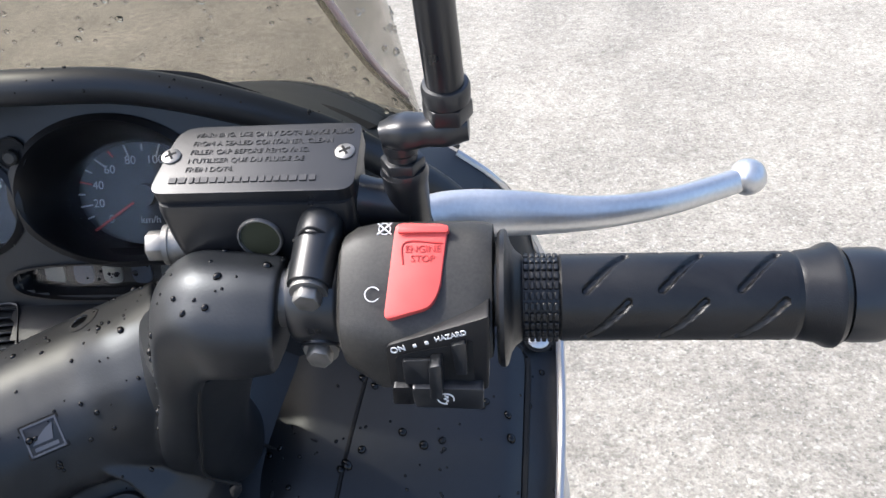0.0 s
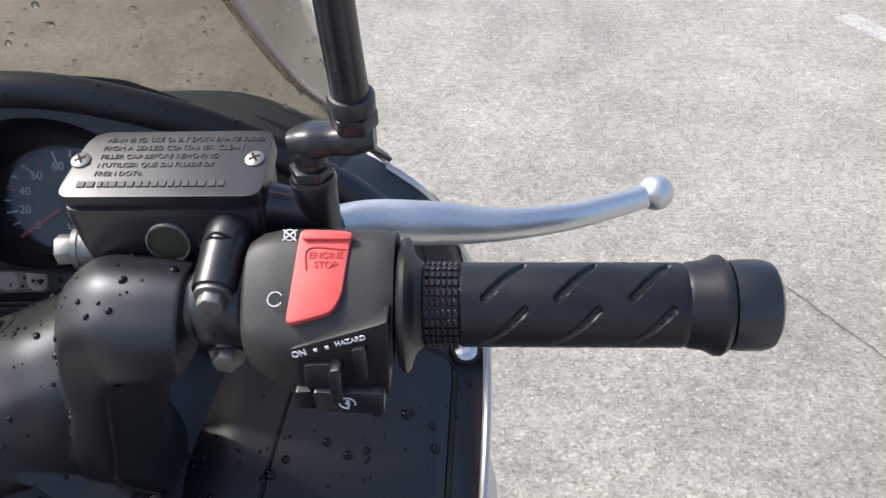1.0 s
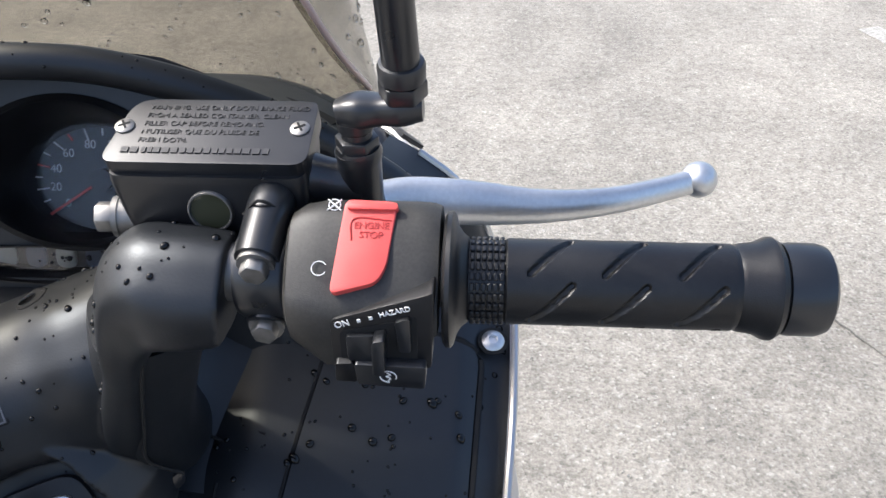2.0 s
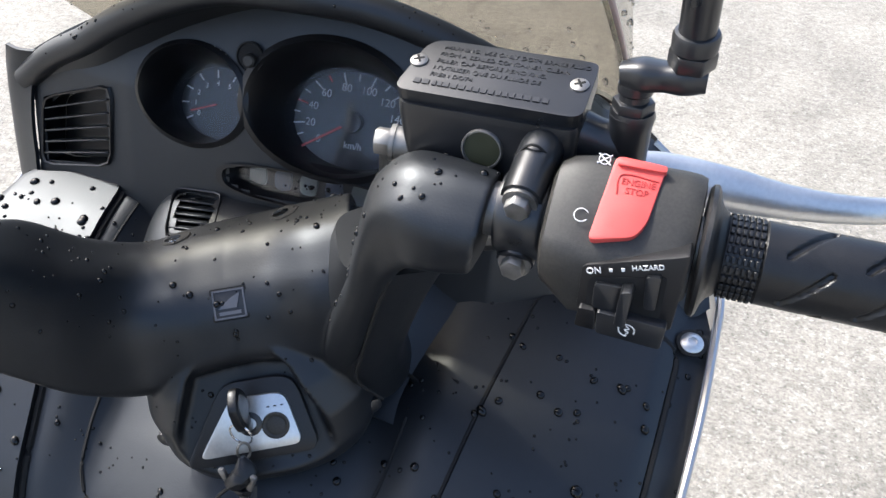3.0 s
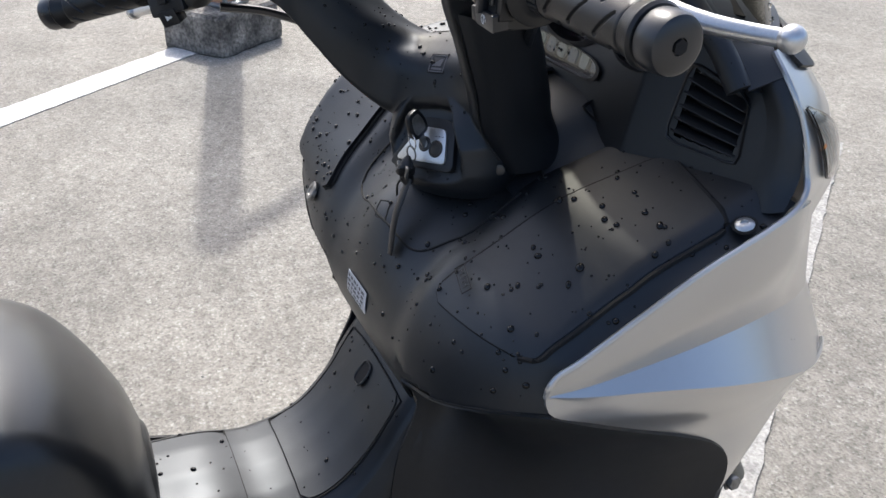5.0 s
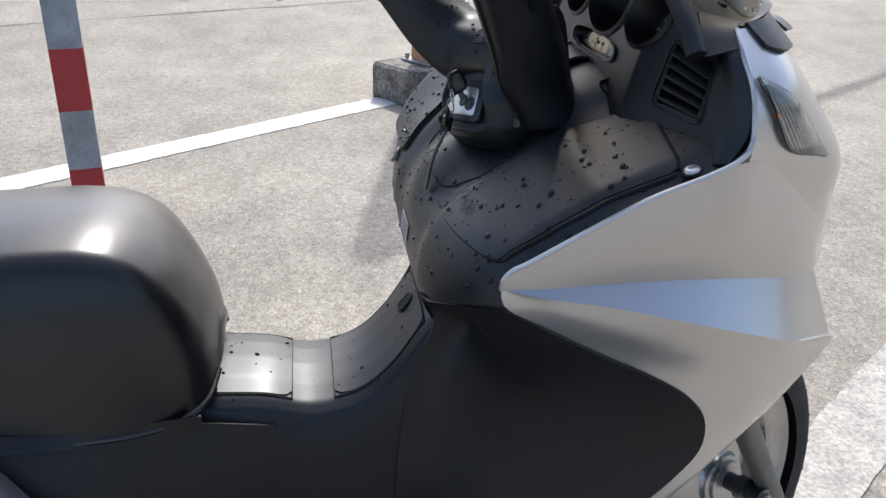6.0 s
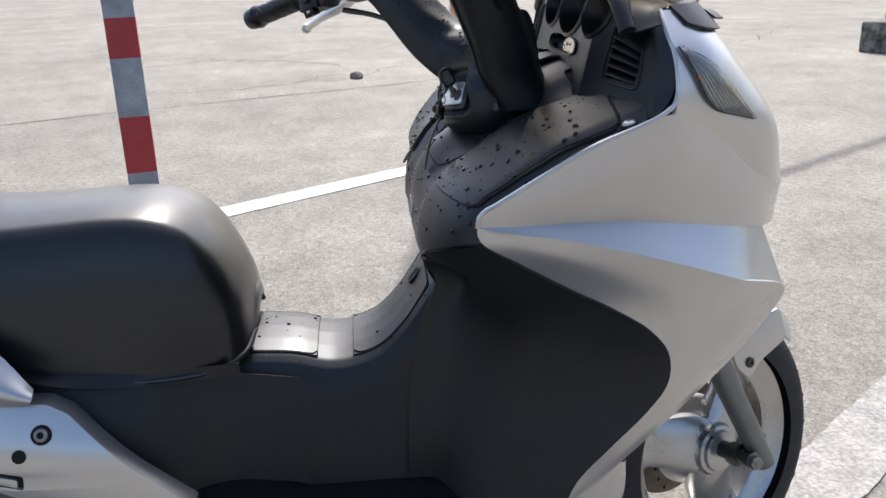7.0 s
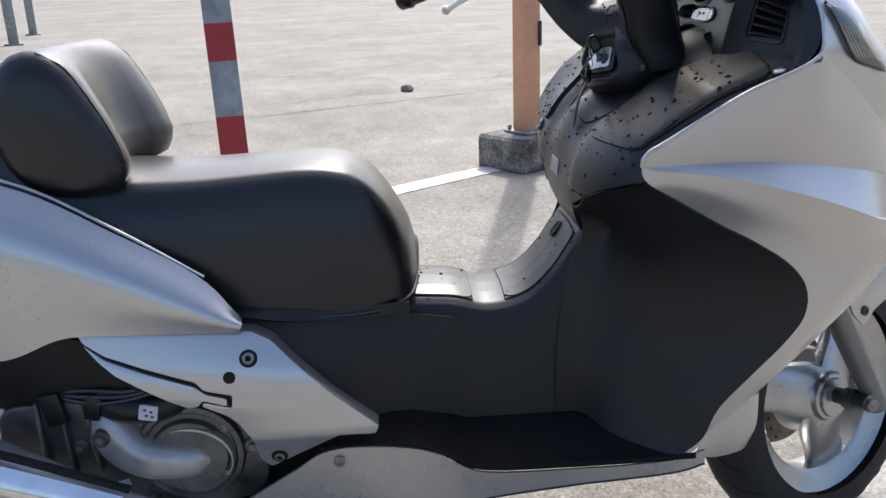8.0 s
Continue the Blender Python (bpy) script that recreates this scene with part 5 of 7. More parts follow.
part("clutch_cover", turned([(-0.05, 0.080), (0.0, 0.080), (0.006, 0.077), (0.008, 0.070), (0.003, 0.066), (0.003, 0.058), (0.012, 0.055), (0.014, 0.0)], axes((0.190, -0.352, 0.345), (1, 0, 0), (0, 0, 1)), 48), CAST, engine, "round alloy cover with a grooved rim")
rows = []
for k, (y, z, w, h) in enumerate(((-0.484, 0.418, 0.018, 0.186), (-0.470, 0.395, 0.036, 0.206), (-0.448, 0.366, 0.042, 0.214), (-0.415, 0.345, 0.040, 0.219), (-0.380, 0.339, 0.036, 0.220), (-0.350, 0.338, 0.034, 0.218), (-0.332, 0.338, 0.026, 0.212), (-0.322, 0.338, 0.012, 0.204))):
    lean = (0.55, 0.8, 0.92, 1.0, 1.0, 1.0, 1.0, 1.0)[k]
    a = Vector((0, math.sqrt(1 - lean * lean), lean))
    row = []
    for q in range(15):
        v = -1 + q / 7
        row.append(Vector((lerp(0.180, h, max(0.0, 1 - abs(v) ** 3.2)), y, z)) + a * (w * v))
    rows.append(row)
cols = [spline([r[q] for r in rows], 30) for q in range(15)]
part("water_pump_cover", grid_mesh([[cols[q][i] for q in range(15)] for i in range(30)]), SILVER_MATT, engine, "smooth silver pump cover")
arc = [(0.1985, -0.352 + 0.062 * math.cos(a), 0.338 + 0.052 * math.sin(a)) for a in (radians(120 - 14 * i) for i in range(12))]
part("cover_rim", tube(arc, [(0.001, 0.003), (0.004, 0.007), (0.005, 0.008), (0.004, 0.007), (0.001, 0.003)], 40, 10, hint=(1, 0, 0)), ALU, engine, "bright machined rim")
hose = part("hose", tube([(0.17, -0.335, 0.455), (0.195, -0.370, 0.432), (0.197, -0.405, 0.425), (0.185, -0.450, 0.425), (0.16, -0.48, 0.43)], 0.021, 30, 16), PLASTIC_DARK, engine, "black rubber hose with a pale label")
m = axes((0.2190, -0.395, 0.4290), (0, 1, -0.2), (1, 0, 0.1))
part("hose_label", prism(rounded([(-0.013, -0.011), (0.013, -0.011), (0.013, 0.011), (-0.013, 0.011)], 0.003), -0.004, 0.0012, m, 0.0004), STICKER, hose)
for x, y in ((-0.005, 0.004), (0.004, 0.002), (-0.002, -0.004), (0.006, -0.005)):
    part("label_mark", block((0.004, 0.003, 0.0004), m @ Matrix.Translation((x, y, 0.0014))), GAP, hose)
for y, z, x in ((-0.469, 0.389, 0.214), (-0.298, 0.385, 0.192), (-0.301, 0.312, 0.192), (-0.509, 0.365, 0.190), (-0.262, 0.350, 0.190), (-0.415, 0.278, 0.190)):
    part("bolt_boss", turned([(-0.03, 0.0125), (0.0, 0.0125), (0.0015, 0.011), (0.0015, 0.008)], axes((x, y, z), (1, 0, 0), (0, 0, 1)), 20), CAST, engine)
    part("case_bolt", prism(hexagon(0.006), 0, 0.006, axes((x, y, z), (0, 1, 0), (1, 0, 0)), 0.0006, 1), STEEL, engine)
for y0, y1 in ((-0.527, -0.521), (-0.494, -0.484), (-0.560, -0.556)):
    part("case_rib", tube([(0.186, y0, 0.440), (0.190, (y0 + y1) / 2, 0.39), (0.188, y1, 0.325)], [(0.003, 0.006), (0.004, 0.008), (0.003, 0.006)], 14, 8, hint=(1, 0, 0)), CAST, engine)
part("bracket", block((0.01, 0.03, 0.05), pose(0.192, -0.535, 0.43, 10), 0.003), PLASTIC_DARK, engine)
part("bracket", block((0.012, 0.022, 0.04), pose(0.194, -0.478, 0.432, -15), 0.003), PLASTIC_DARK, engine)
for i in range(3):
    part("wiring", tube([(0.19, -0.335, 0.468 - 0.006 * i), (0.203, -0.38, 0.462 - 0.004 * i), (0.200, -0.43, 0.455 - 0.007 * i), (0.195, -0.48, 0.458 - 0.01 * i), (0.18, -0.55, 0.45)], 0.0042, 30, 8), SATIN, engine, "black wiring")
part("case_label", block((0.001, 0.018, 0.012), pose(0.1885, -0.455, 0.300, 12), 0.0003), STICKER, engine, "torn pale label")
part("rear_mudguard", skin([[(0.205, -0.42, 0.515), (0.205, -0.50, 0.545), (0.19, -0.60, 0.56), (0.15, -0.75, 0.60)], [(0.195, -0.34, 0.458), (0.195, -0.45, 0.46), (0.185, -0.56, 0.43), (0.15, -0.75, 0.44)]], 30, 8, 0.004), PLASTIC_DARK, scooter, "black plastic guard above the engine")
tube_pts = [(0.15, -0.25, 0.22), (0.20, -0.34, 0.235), (0.235, -0.44, 0.285), (0.255, -0.58, 0.365), (0.262, -0.78, 0.44), (0.262, -1.02, 0.50)]
exhaust = part("exhaust", tube(tube_pts, [(0.020, 0.020), (0.023, 0.023), (0.034, 0.034), (0.050, 0.054), (0.056, 0.062), (0.05, 0.055)], 50, 28), SILVER_MATT, scooter, "grey metal exhaust silencer")
part("heat_shield", skin([[(0.270, -0.43, 0.330), (0.298, -0.60, 0.418), (0.305, -0.85, 0.50)], [(0.283, -0.43, 0.305), (0.312, -0.60, 0.385), (0.318, -0.85, 0.465)], [(0.275, -0.43, 0.283), (0.305, -0.60, 0.352), (0.31, -0.85, 0.42)]], 30, 8, 0.003), CHROME, exhaust, "bright heat shield")
part("shield_rail", tube([(0.266, -0.42, 0.338), (0.290, -0.60, 0.43), (0.297, -0.85, 0.512)], 0.006, 24, 8), GAP, exhaust)
part("stand", tube([(0.12, -0.18, 0.17), (0.14, -0.24, 0.06), (0.15, -0.28, 0.012)], 0.011, 16, 10), SATIN, scooter, "black centre stand leg")
part("stand", tube([(-0.12, -0.18, 0.17), (-0.14, -0.24, 0.06), (-0.15, -0.28, 0.012)], 0.011, 16, 10), SATIN, scooter, "black centre stand leg")


# ---- steering: front wheel, fork, handlebar ----
BAR = Vector((0.8997, 0.4075, 0.1563)).normalized()
FWD = Vector((0, 0, 1)).cross(BAR).normalized()
UPB = BAR.cross(FWD)
HB = Matrix(((BAR.x, FWD.x, UPB.x, 0.0131), (BAR.y, FWD.y, UPB.y, 0.3150), (BAR.z, FWD.z, UPB.z, 0.9354), (0, 0, 0, 1)))
MIRROR = HB @ Matrix.Diagonal((-1, 1, 1, 1)) @ HB.inverted()


def wheel(name, centre, axle, radius, width, rim_r, label):
    m = axes(centre, axle, (0, 0, 1))
    w = part(name, turned([(-0.024, rim_r - 0.03), (-0.03, rim_r - 0.022), (-0.034, rim_r), (-0.04, rim_r + 0.008), (-0.034, rim_r + 0.010), (-0.026, rim_r - 0.004), (0.026, rim_r - 0.004), (0.034, rim_r + 0.010), (0.04, rim_r + 0.008), (0.034, rim_r), (0.03, rim_r - 0.022), (0.024, rim_r - 0.03)], m, 64, closed=True), WHEEL_SILVER, scooter, label)
    h = width / 2
    prof = []
    for i in range(21):
        t = math.pi * i / 20
        prof.append((-h * math.cos(t) * (1 - 0.12 * math.sin(t) ** 4), rim_r + 0.006 + (radius - rim_r - 0.006) * math.sin(t) ** 0.72))
    part("tyre", turned(prof, m, 80, caps=False), TYRE, w, "black road tyre with grooved tread")
    for side in (1, -1):
        for i in range(28):
            a = 2 * math.pi * i / 28
            pts = []
            for k in range(6):
                t = radians(90 - side * (12 + 9.5 * k))
                rr = rim_r + 0.006 + (radius - rim_r - 0.006) * abs(math.sin(t)) ** 0.72 - 0.0004
                x = -h * math.cos(t) * (1 - 0.12 * math.sin(t) ** 4)
                b = a + 0.035 * k
                pts.append(tuple(m @ Vector((x, rr * math.cos(b), rr * math.sin(b)))))
            part("tread_groove", tube(pts, 0.0016, 8, 5), GAP, w)
    # hub and broad cast spokes
    part("hub", turned([(-0.045, 0.026), (-0.04, 0.050), (-0.015, 0.080), (0.004, 0.076), (0.022, 0.063), (0.038, 0.051), (0.046, 0.044), (0.052, 0.042), (0.054, 0.036), (0.060, 0.034), (0.062, 0.028), (0.062, 0.0)], m, 40), WHEEL_SILVER, w, "domed cast hub")
    for i in range(3):
        a = 2 * math.pi * i / 3 + 2.75
        rows = []
        for r, ww, th, off in ((0.025, 0.050, 0.022, 0.026), (0.05, 0.052, 0.022, 0.020), (0.08, 0.046, 0.019, 0.012), (0.115, 0.042, 0.015, 0.004), (rim_r - 0.028, 0.050, 0.014, 0.0), (rim_r - 0.012, 0.068, 0.016, 0.0)):
            b = a + 0.20 * (r - 0.03) / 0.15
            c, s = math.cos(b), math.sin(b)
            p = Vector((off, r * c, r * s))
            tang = Vector((0, -s, c))
            rows.append([m @ q for q in ring(p, tang, Vector((1, 0, 0)), ww, th, 14, 3)])
        part("spoke", grid_mesh(rows, True, True), WHEEL_SILVER, w)
    return w, m


wf = Vector((-0.021, 0.722, 0.262))
wc = wf - BAR * 0.030 + Vector((0, 0, -0.006))
_, wm = wheel("front_wheel", wc, BAR, 0.2515, 0.114, 0.172, "silver cast front wheel with a black tyre")
disc = part("brake_disc", turned([(-0.062, 0.060), (-0.066, 0.060), (-0.066, 0.118), (-0.062, 0.118)], wm, 64, closed=True), DISC, scooter, "drilled steel brake disc")
for i in range(36):
    a = 2 * math.pi * i / 36
    r = (0.075, 0.092, 0.108)[i % 3]
    part("drill_hole", turned([(-0.061, 0.0035), (-0.0605, 0.0)], wm @ Matrix.Translation((0, r * math.cos(a), r * math.sin(a))), 10), GAP, disc)

# fork legs lean with the steering axis
RAKE = Vector((-0.06, -0.452, 0.890)).normalized()
for side in (1, -1):
    foot = wf + BAR * (side * 0.088) + FWD * 0.036 - Vector((0, 0, 0.018))
    top = foot + RAKE * 0.46
    leg = part("fork_leg", tube([tuple(foot), tuple(foot + RAKE * 0.04), tuple(top)], [(0.017, 0.017), (0.020, 0.020), (0.0195, 0.0195), (0.0195, 0.0195)], 24, 24), FORK_GREY, scooter, "grey painted fork leg")
    ax = wf + BAR * (side * 0.075)
    part("axle_lug", tube([tuple(ax + FWD * 0.03 + Vector((0, 0, 0.035))), tuple(ax + FWD * 0.018), tuple(ax - Vector((0, 0, 0.004)))], [(0.010, 0.016), (0.011, 0.018), (0.010, 0.016)], 16, 14), FORK_GREY, leg)
    m = axes(wf + BAR * (side * 0.078), BAR * side, (0, 0, 1))
    part("axle_spacer", turned([(-0.052, 0.0145), (-0.028, 0.0145), (-0.027, 0.019), (-0.012, 0.019), (-0.010, 0.013), (0.012, 0.012)], m, 24), SATIN, leg, "black spacer")
    m2 = axes(wf + BAR * (side * 0.095), (0, 1, 0), BAR * side)
    part("axle_nut", prism(hexagon(0.0115), 0, 0.012, m2, 0.001, 1), STEEL, leg, "steel axle nut")
    part("axle_washer", turned([(0, 0.0155), (0.002, 0.0155), (0.002, 0.0)], axes(wf + BAR * (side * 0.093), BAR * side, (0, 0, 1)), 24), STEEL, leg)

# mudguard over the wheel
rows = []
for i in range(30):
    a = radians(lerp(50, 121, i / 29))
    row = []
    for k in range(15):
        q = -1 + 2 * k / 14
        r = 0.276 - 0.055 * abs(q) ** 3
        row.append(wm @ Vector((q * 0.082, -r * math.cos(a + 0.2), r * math.sin(a + 0.2))))
    rows.append(row)
bm = grid_mesh(rows)
thicken(bm, 0.003)
guard = part("front_mudguard", bm, SILVER, scooter, "silver front mudguard")
for side in (1, -1):
    p = wc + BAR * (side * 0.090)
    fb = Vector((0.025, 0.755, 0.434)) if side > 0 else MIRROR @ Vector((0.025, 0.755, 0.434))
    m = axes(fb, BAR * side, RAKE)
    part("guard_stay", prism(rounded([(-0.045, 0.06), (0.075, 0.075), (0.09, 0.02), (0.025, -0.005), (0.0, -0.028), (-0.03, 0.0)], 0.012), -0.006, 0.0, axes(fb, FWD, BAR * side), 0.002), SILVER, guard)
    part("guard_bolt", turned([(0, 0.0085), (0.003, 0.0085), (0.004, 0.0065), (0.004, 0.003), (0.002, 0.003)], m, 16), SATIN, guard, "dark bolt")
# fender lower flap behind the wheel
bm = skin([[(0.204, 0.425, 0.372), (0.197, 0.470, 0.382), (0.186, 0.503, 0.378), (0.15, 0.515, 0.372)], [(0.209, 0.410, 0.318), (0.202, 0.458, 0.320), (0.188, 0.502, 0.322), (0.15, 0.513, 0.320)], [(0.211, 0.404, 0.294), (0.202, 0.436, 0.283), (0.188, 0.488, 0.287), (0.15, 0.50, 0.284)]], 24, 12, 0.003)
part("lower_fairing", bm, SILVER, scooter, "silver lower fairing corner")
bm = skin([[(x, 0.40, 0.24) for x in (-0.15, 0, 0.15)], [(x, 0.43, 0.36) for x in (-0.15, 0, 0.15)], [(x, 0.47, 0.47) for x in (-0.16, 0, 0.16)], [(x, 0.60, 0.58) for x in (-0.13, 0, 0.13)]], 12, 16, 0.003)
part("inner_mudguard", bm, PLASTIC_DARK, scooter, "black splash guard behind the wheel")
wheel("rear_wheel", Vector((0, -0.79, 0.258)), Vector((1, 0, 0)), 0.258, 0.14, 0.165, "silver cast rear wheel with a black tyre")

# ---- handlebar ----
handlebar = scooter


def hb(*p):
    return tuple(HB @ Vector(p))


# sections of the cover from its middle out to the clamp: rear top, rear middle, rear low, front low, front top
COVER = [
    ((0.0, 0.024, 0.028), (0.0, -0.009, 0.009), (0.0, -0.020, -0.030), (0.0, 0.060, -0.045), (0.0, 0.060, 0.021)),
    ((0.024, 0.022, 0.029), (0.025, -0.011, 0.010), (0.027, -0.020, -0.034), (0.028, 0.060, -0.050), (0.026, 0.060, 0.023)),
    ((0.046, 0.010, 0.034), (0.051, -0.021, 0.014), (0.055, -0.022, -0.042), (0.064, 0.056, -0.052), (0.052, 0.054, 0.029)),
    ((0.065, -0.034, 0.059), (0.073, -0.058, 0.040), (0.076, -0.048, -0.012), (0.088, 0.042, -0.030), (0.075, 0.031, 0.052)),
    ((0.079, -0.066, 0.095), (0.088, -0.086, 0.078), (0.090, -0.077, 0.036), (0.098, 0.007, 0.026), (0.091, -0.003, 0.088)),
]
# the far end of the cover, as it would lie on the throttle side
FAR_END = (
    ((0.1160, 0.2690, 1.0690), (0.1235, 0.2545, 1.0540), (0.1320, 0.2540, 1.0240), (0.1260, 0.3000, 1.0230), (0.1140, 0.2980, 1.0615)),
    ((0.1320, 0.2650, 1.0760), (0.1360, 0.2480, 1.0610), (0.1410, 0.2500, 1.0340), (0.1390, 0.2860, 1.0320), (0.1340, 0.2890, 1.0715)),
    ((0.1540, 0.2645, 1.0755), (0.1550, 0.2475, 1.0605), (0.1550, 0.2500, 1.0355), (0.1540, 0.2820, 1.0335), (0.1540, 0.2870, 1.0705)),
    ((0.1715, 0.2645, 1.0740), (0.1710, 0.2480, 1.0600), (0.1675, 0.2505, 1.0375), (0.1670, 0.2810, 1.0350), (0.1705, 0.2860, 1.0695)),
)
INV = HB.inverted()
for sec in FAR_END:
    COVER.append(tuple(tuple(INV @ Vector(q)) for q in sec))


def soft_polygon(pts, k=8, r=0.22):
    """A closed outline with rounded corners through the mid edges."""
    out = []
    for i, p in enumerate(pts):
        a, b = pts[i - 1], pts[(i + 1) % len(pts)]
        s, e = p.lerp(a, r), p.lerp(b, r)
        for j in range(k):
            t = j / (k - 1)
            out.append((1 - t) ** 2 * s + 2 * t * (1 - t) * p + t * t * e)
    return out


def loft(sections, n, r, grow=1.0):
    """A body through outlines of equal corner count, with rounded corners."""
    lines = [spline([sec[k] for sec in sections], n) for k in range(len(sections[0]))]
    rows = []
    for i in range(n):
        ctl = [line[i] for line in lines]
        cen = sum(ctl, Vector()) / len(ctl)
        rows.append(soft_polygon([cen + (q - cen) * grow for q in ctl], r=r))
    return grid_mesh(rows, True, True)


def far_arm():
    drop = (0.0, 0.004, 0.011, 0.010, 0.007, 0.003)
    secs = []
    for i, sec in enumerate(COVER):
        low = drop[min(i, 5)]
        secs.append([hb(-x, y, z - (low if k == 4 else low / 2 if k == 0 else 0)) for k, (x, y, z) in enumerate(sec)])
    return loft(secs, 56, 0.33, 1.09)


# the leg rises from the bowl and bends outward over the clamp: outer chamfer, rear outer, rear inner, front inner, front outer
LEG = (
    ((0.050, 0.344, 0.874), (0.055, 0.332, 0.870), (0.082, 0.335, 0.866), (0.078, 0.365, 0.858), (0.048, 0.366, 0.868)),
    ((0.0595, 0.331, 0.902), (0.064, 0.319, 0.899), (0.0845, 0.3205, 0.898), (0.079, 0.352, 0.890), (0.056, 0.353, 0.896)),
    ((0.0755, 0.312, 0.9475), (0.080, 0.301, 0.944), (0.0985, 0.3015, 0.940), (0.092, 0.335, 0.934), (0.071, 0.336, 0.942)),
    ((0.0965, 0.290, 0.9935), (0.101, 0.280, 0.989), (0.1165, 0.2805, 0.988), (0.109, 0.315, 0.983), (0.092, 0.316, 0.989)),
    ((0.1115, 0.271, 1.034), (0.1160, 0.2605, 1.029), (0.1340, 0.2590, 1.026), (0.128, 0.294, 1.022), (0.107, 0.297, 1.031)),
    ((0.1220, 0.2690, 1.065), (0.1255, 0.2540, 1.053), (0.1440, 0.2500, 1.0375), (0.139, 0.288, 1.033), (0.117, 0.291, 1.056)),
    ((0.1370, 0.2670, 1.0755), (0.1390, 0.2490, 1.0625), (0.1505, 0.2495, 1.0385), (0.146, 0.284, 1.035), (0.134, 0.288, 1.071)),
    ((0.1540, 0.2645, 1.0765), (0.1550, 0.2470, 1.0610), (0.1555, 0.2495, 1.0390), (0.1540, 0.2820, 1.0355), (0.1540, 0.2870, 1.0715)),
    ((0.1715, 0.2645, 1.0745), (0.1710, 0.2480, 1.0600), (0.1675, 0.2505, 1.0410), (0.1670, 0.2810, 1.0370), (0.1705, 0.2860, 1.0695)),
)


def throttle_side():
    saddle = [[hb(*q) for q in sec] for sec in COVER[:3]]
    saddle.append([hb(*q) for q in ((0.074, 0.010, 0.037), (0.076, -0.021, 0.016), (0.078, -0.020, -0.042), (0.080, 0.050, -0.052), (0.074, 0.046, 0.034))])
    bm = loft(saddle, 30, 0.36, 1.10)
    merged(loft(LEG, 80, 0.36, 1.09), bm)
    return bm


def smooth_step(a, b, v):
    t = min(1.0, max(0.0, (v - a) / (b - a)))
    return t * t * (3 - 2 * t)


def bowl():
    """The rounded housing round the ignition, hollowed towards the rider."""
    rows = []
    for j in range(120):
        u = lerp(0.022, -0.121, j / 119)
        back = table(((-0.121, -0.004), (-0.119, -0.014), (-0.112, -0.030), (-0.10, -0.042), (-0.085, -0.048), (-0.06, -0.047), (-0.04, -0.038), (-0.02, -0.023), (0.0, 0.004), (0.022, 0.03)), u)
        front = table(((-0.121, 0.03), (-0.11, 0.056), (-0.07, 0.066), (0.0, 0.060), (0.022, 0.04)), u)
        wr = table(((-0.121, 0.034), (-0.118, 0.046), (-0.11, 0.057), (-0.09, 0.066), (-0.06, 0.070), (-0.03, 0.066), (0.0, 0.05), (0.022, 0.03)), u)
        cen, wf = (back + front) / 2, (front - back) / 2
        row = []
        for i in range(200):
            t = 2 * math.pi * i / 200
            c, s = math.cos(t), math.sin(t)
            r = wr * math.copysign(abs(c) ** 0.86, c)
            ff = cen + wf * math.copysign(abs(s) ** 0.86, s)
            if s < 0:
                lo = table(((-0.10, 0.040), (-0.085, 0.047), (-0.06, 0.043), (-0.03, 0.029), (-0.012, 0.012)), u)
                edge = min(lo - abs(r + 0.004), u + 0.092, -0.014 - u)
                floor = -0.0275 + 0.46 * (u + 0.062)
                deep = max(0.0, floor - ff)
                ff += deep * smooth_step(-0.002, 0.0045, edge)
            row.append(Vector(hb(r, ff, u)))
        rows.append(row)
    return grid_mesh(rows, True, True)


def fused(bm, voxel, turns):
    """Melts overlapping bodies into one skin with soft inner corners."""
    bmesh.ops.recalc_face_normals(bm, faces=bm.faces)
    me = bpy.data.meshes.new("tmp")
    bm.to_mesh(me)
    bm.free()
    tmp = bpy.data.objects.new("tmp", me)
    scene.collection.objects.link(tmp)
    md = tmp.modifiers.new("melt", "REMESH")
    md.mode, md.voxel_size = "VOXEL", voxel
    sm = tmp.modifiers.new("soften", "SMOOTH")
    sm.factor, sm.iterations = 0.5, turns
    bpy.context.view_layer.update()
    done = bpy.data.meshes.new_from_object(tmp.evaluated_get(bpy.context.evaluated_depsgraph_get()))
    out = bmesh.new()
    out.from_mesh(done)
    bpy.data.objects.remove(tmp)
    bpy.data.meshes.remove(done)
    bpy.data.meshes.remove(me)
    return out


cb = bmesh.new()
merged(far_arm(), cb)
merged(throttle_side(), cb)
merged(bowl(), cb)
cb = fused(cb, 0.0014, 3)
SKIN = BVHTree.FromBMesh(cb)
cover = part("cover", cb, PLASTIC, handlebar, "moulded black plastic handlebar cover", sharp=60)

# outer cover of the leg on the throttle side: it starts along the leg's edge and curves forward
LEG_EDGE = ((-0.090, 0.060, -0.004), (-0.045, 0.0610, -0.0300), (-0.0067, 0.0716, -0.0473), (0.0396, 0.0863, -0.0737), (0.070, 0.0965, -0.0925))


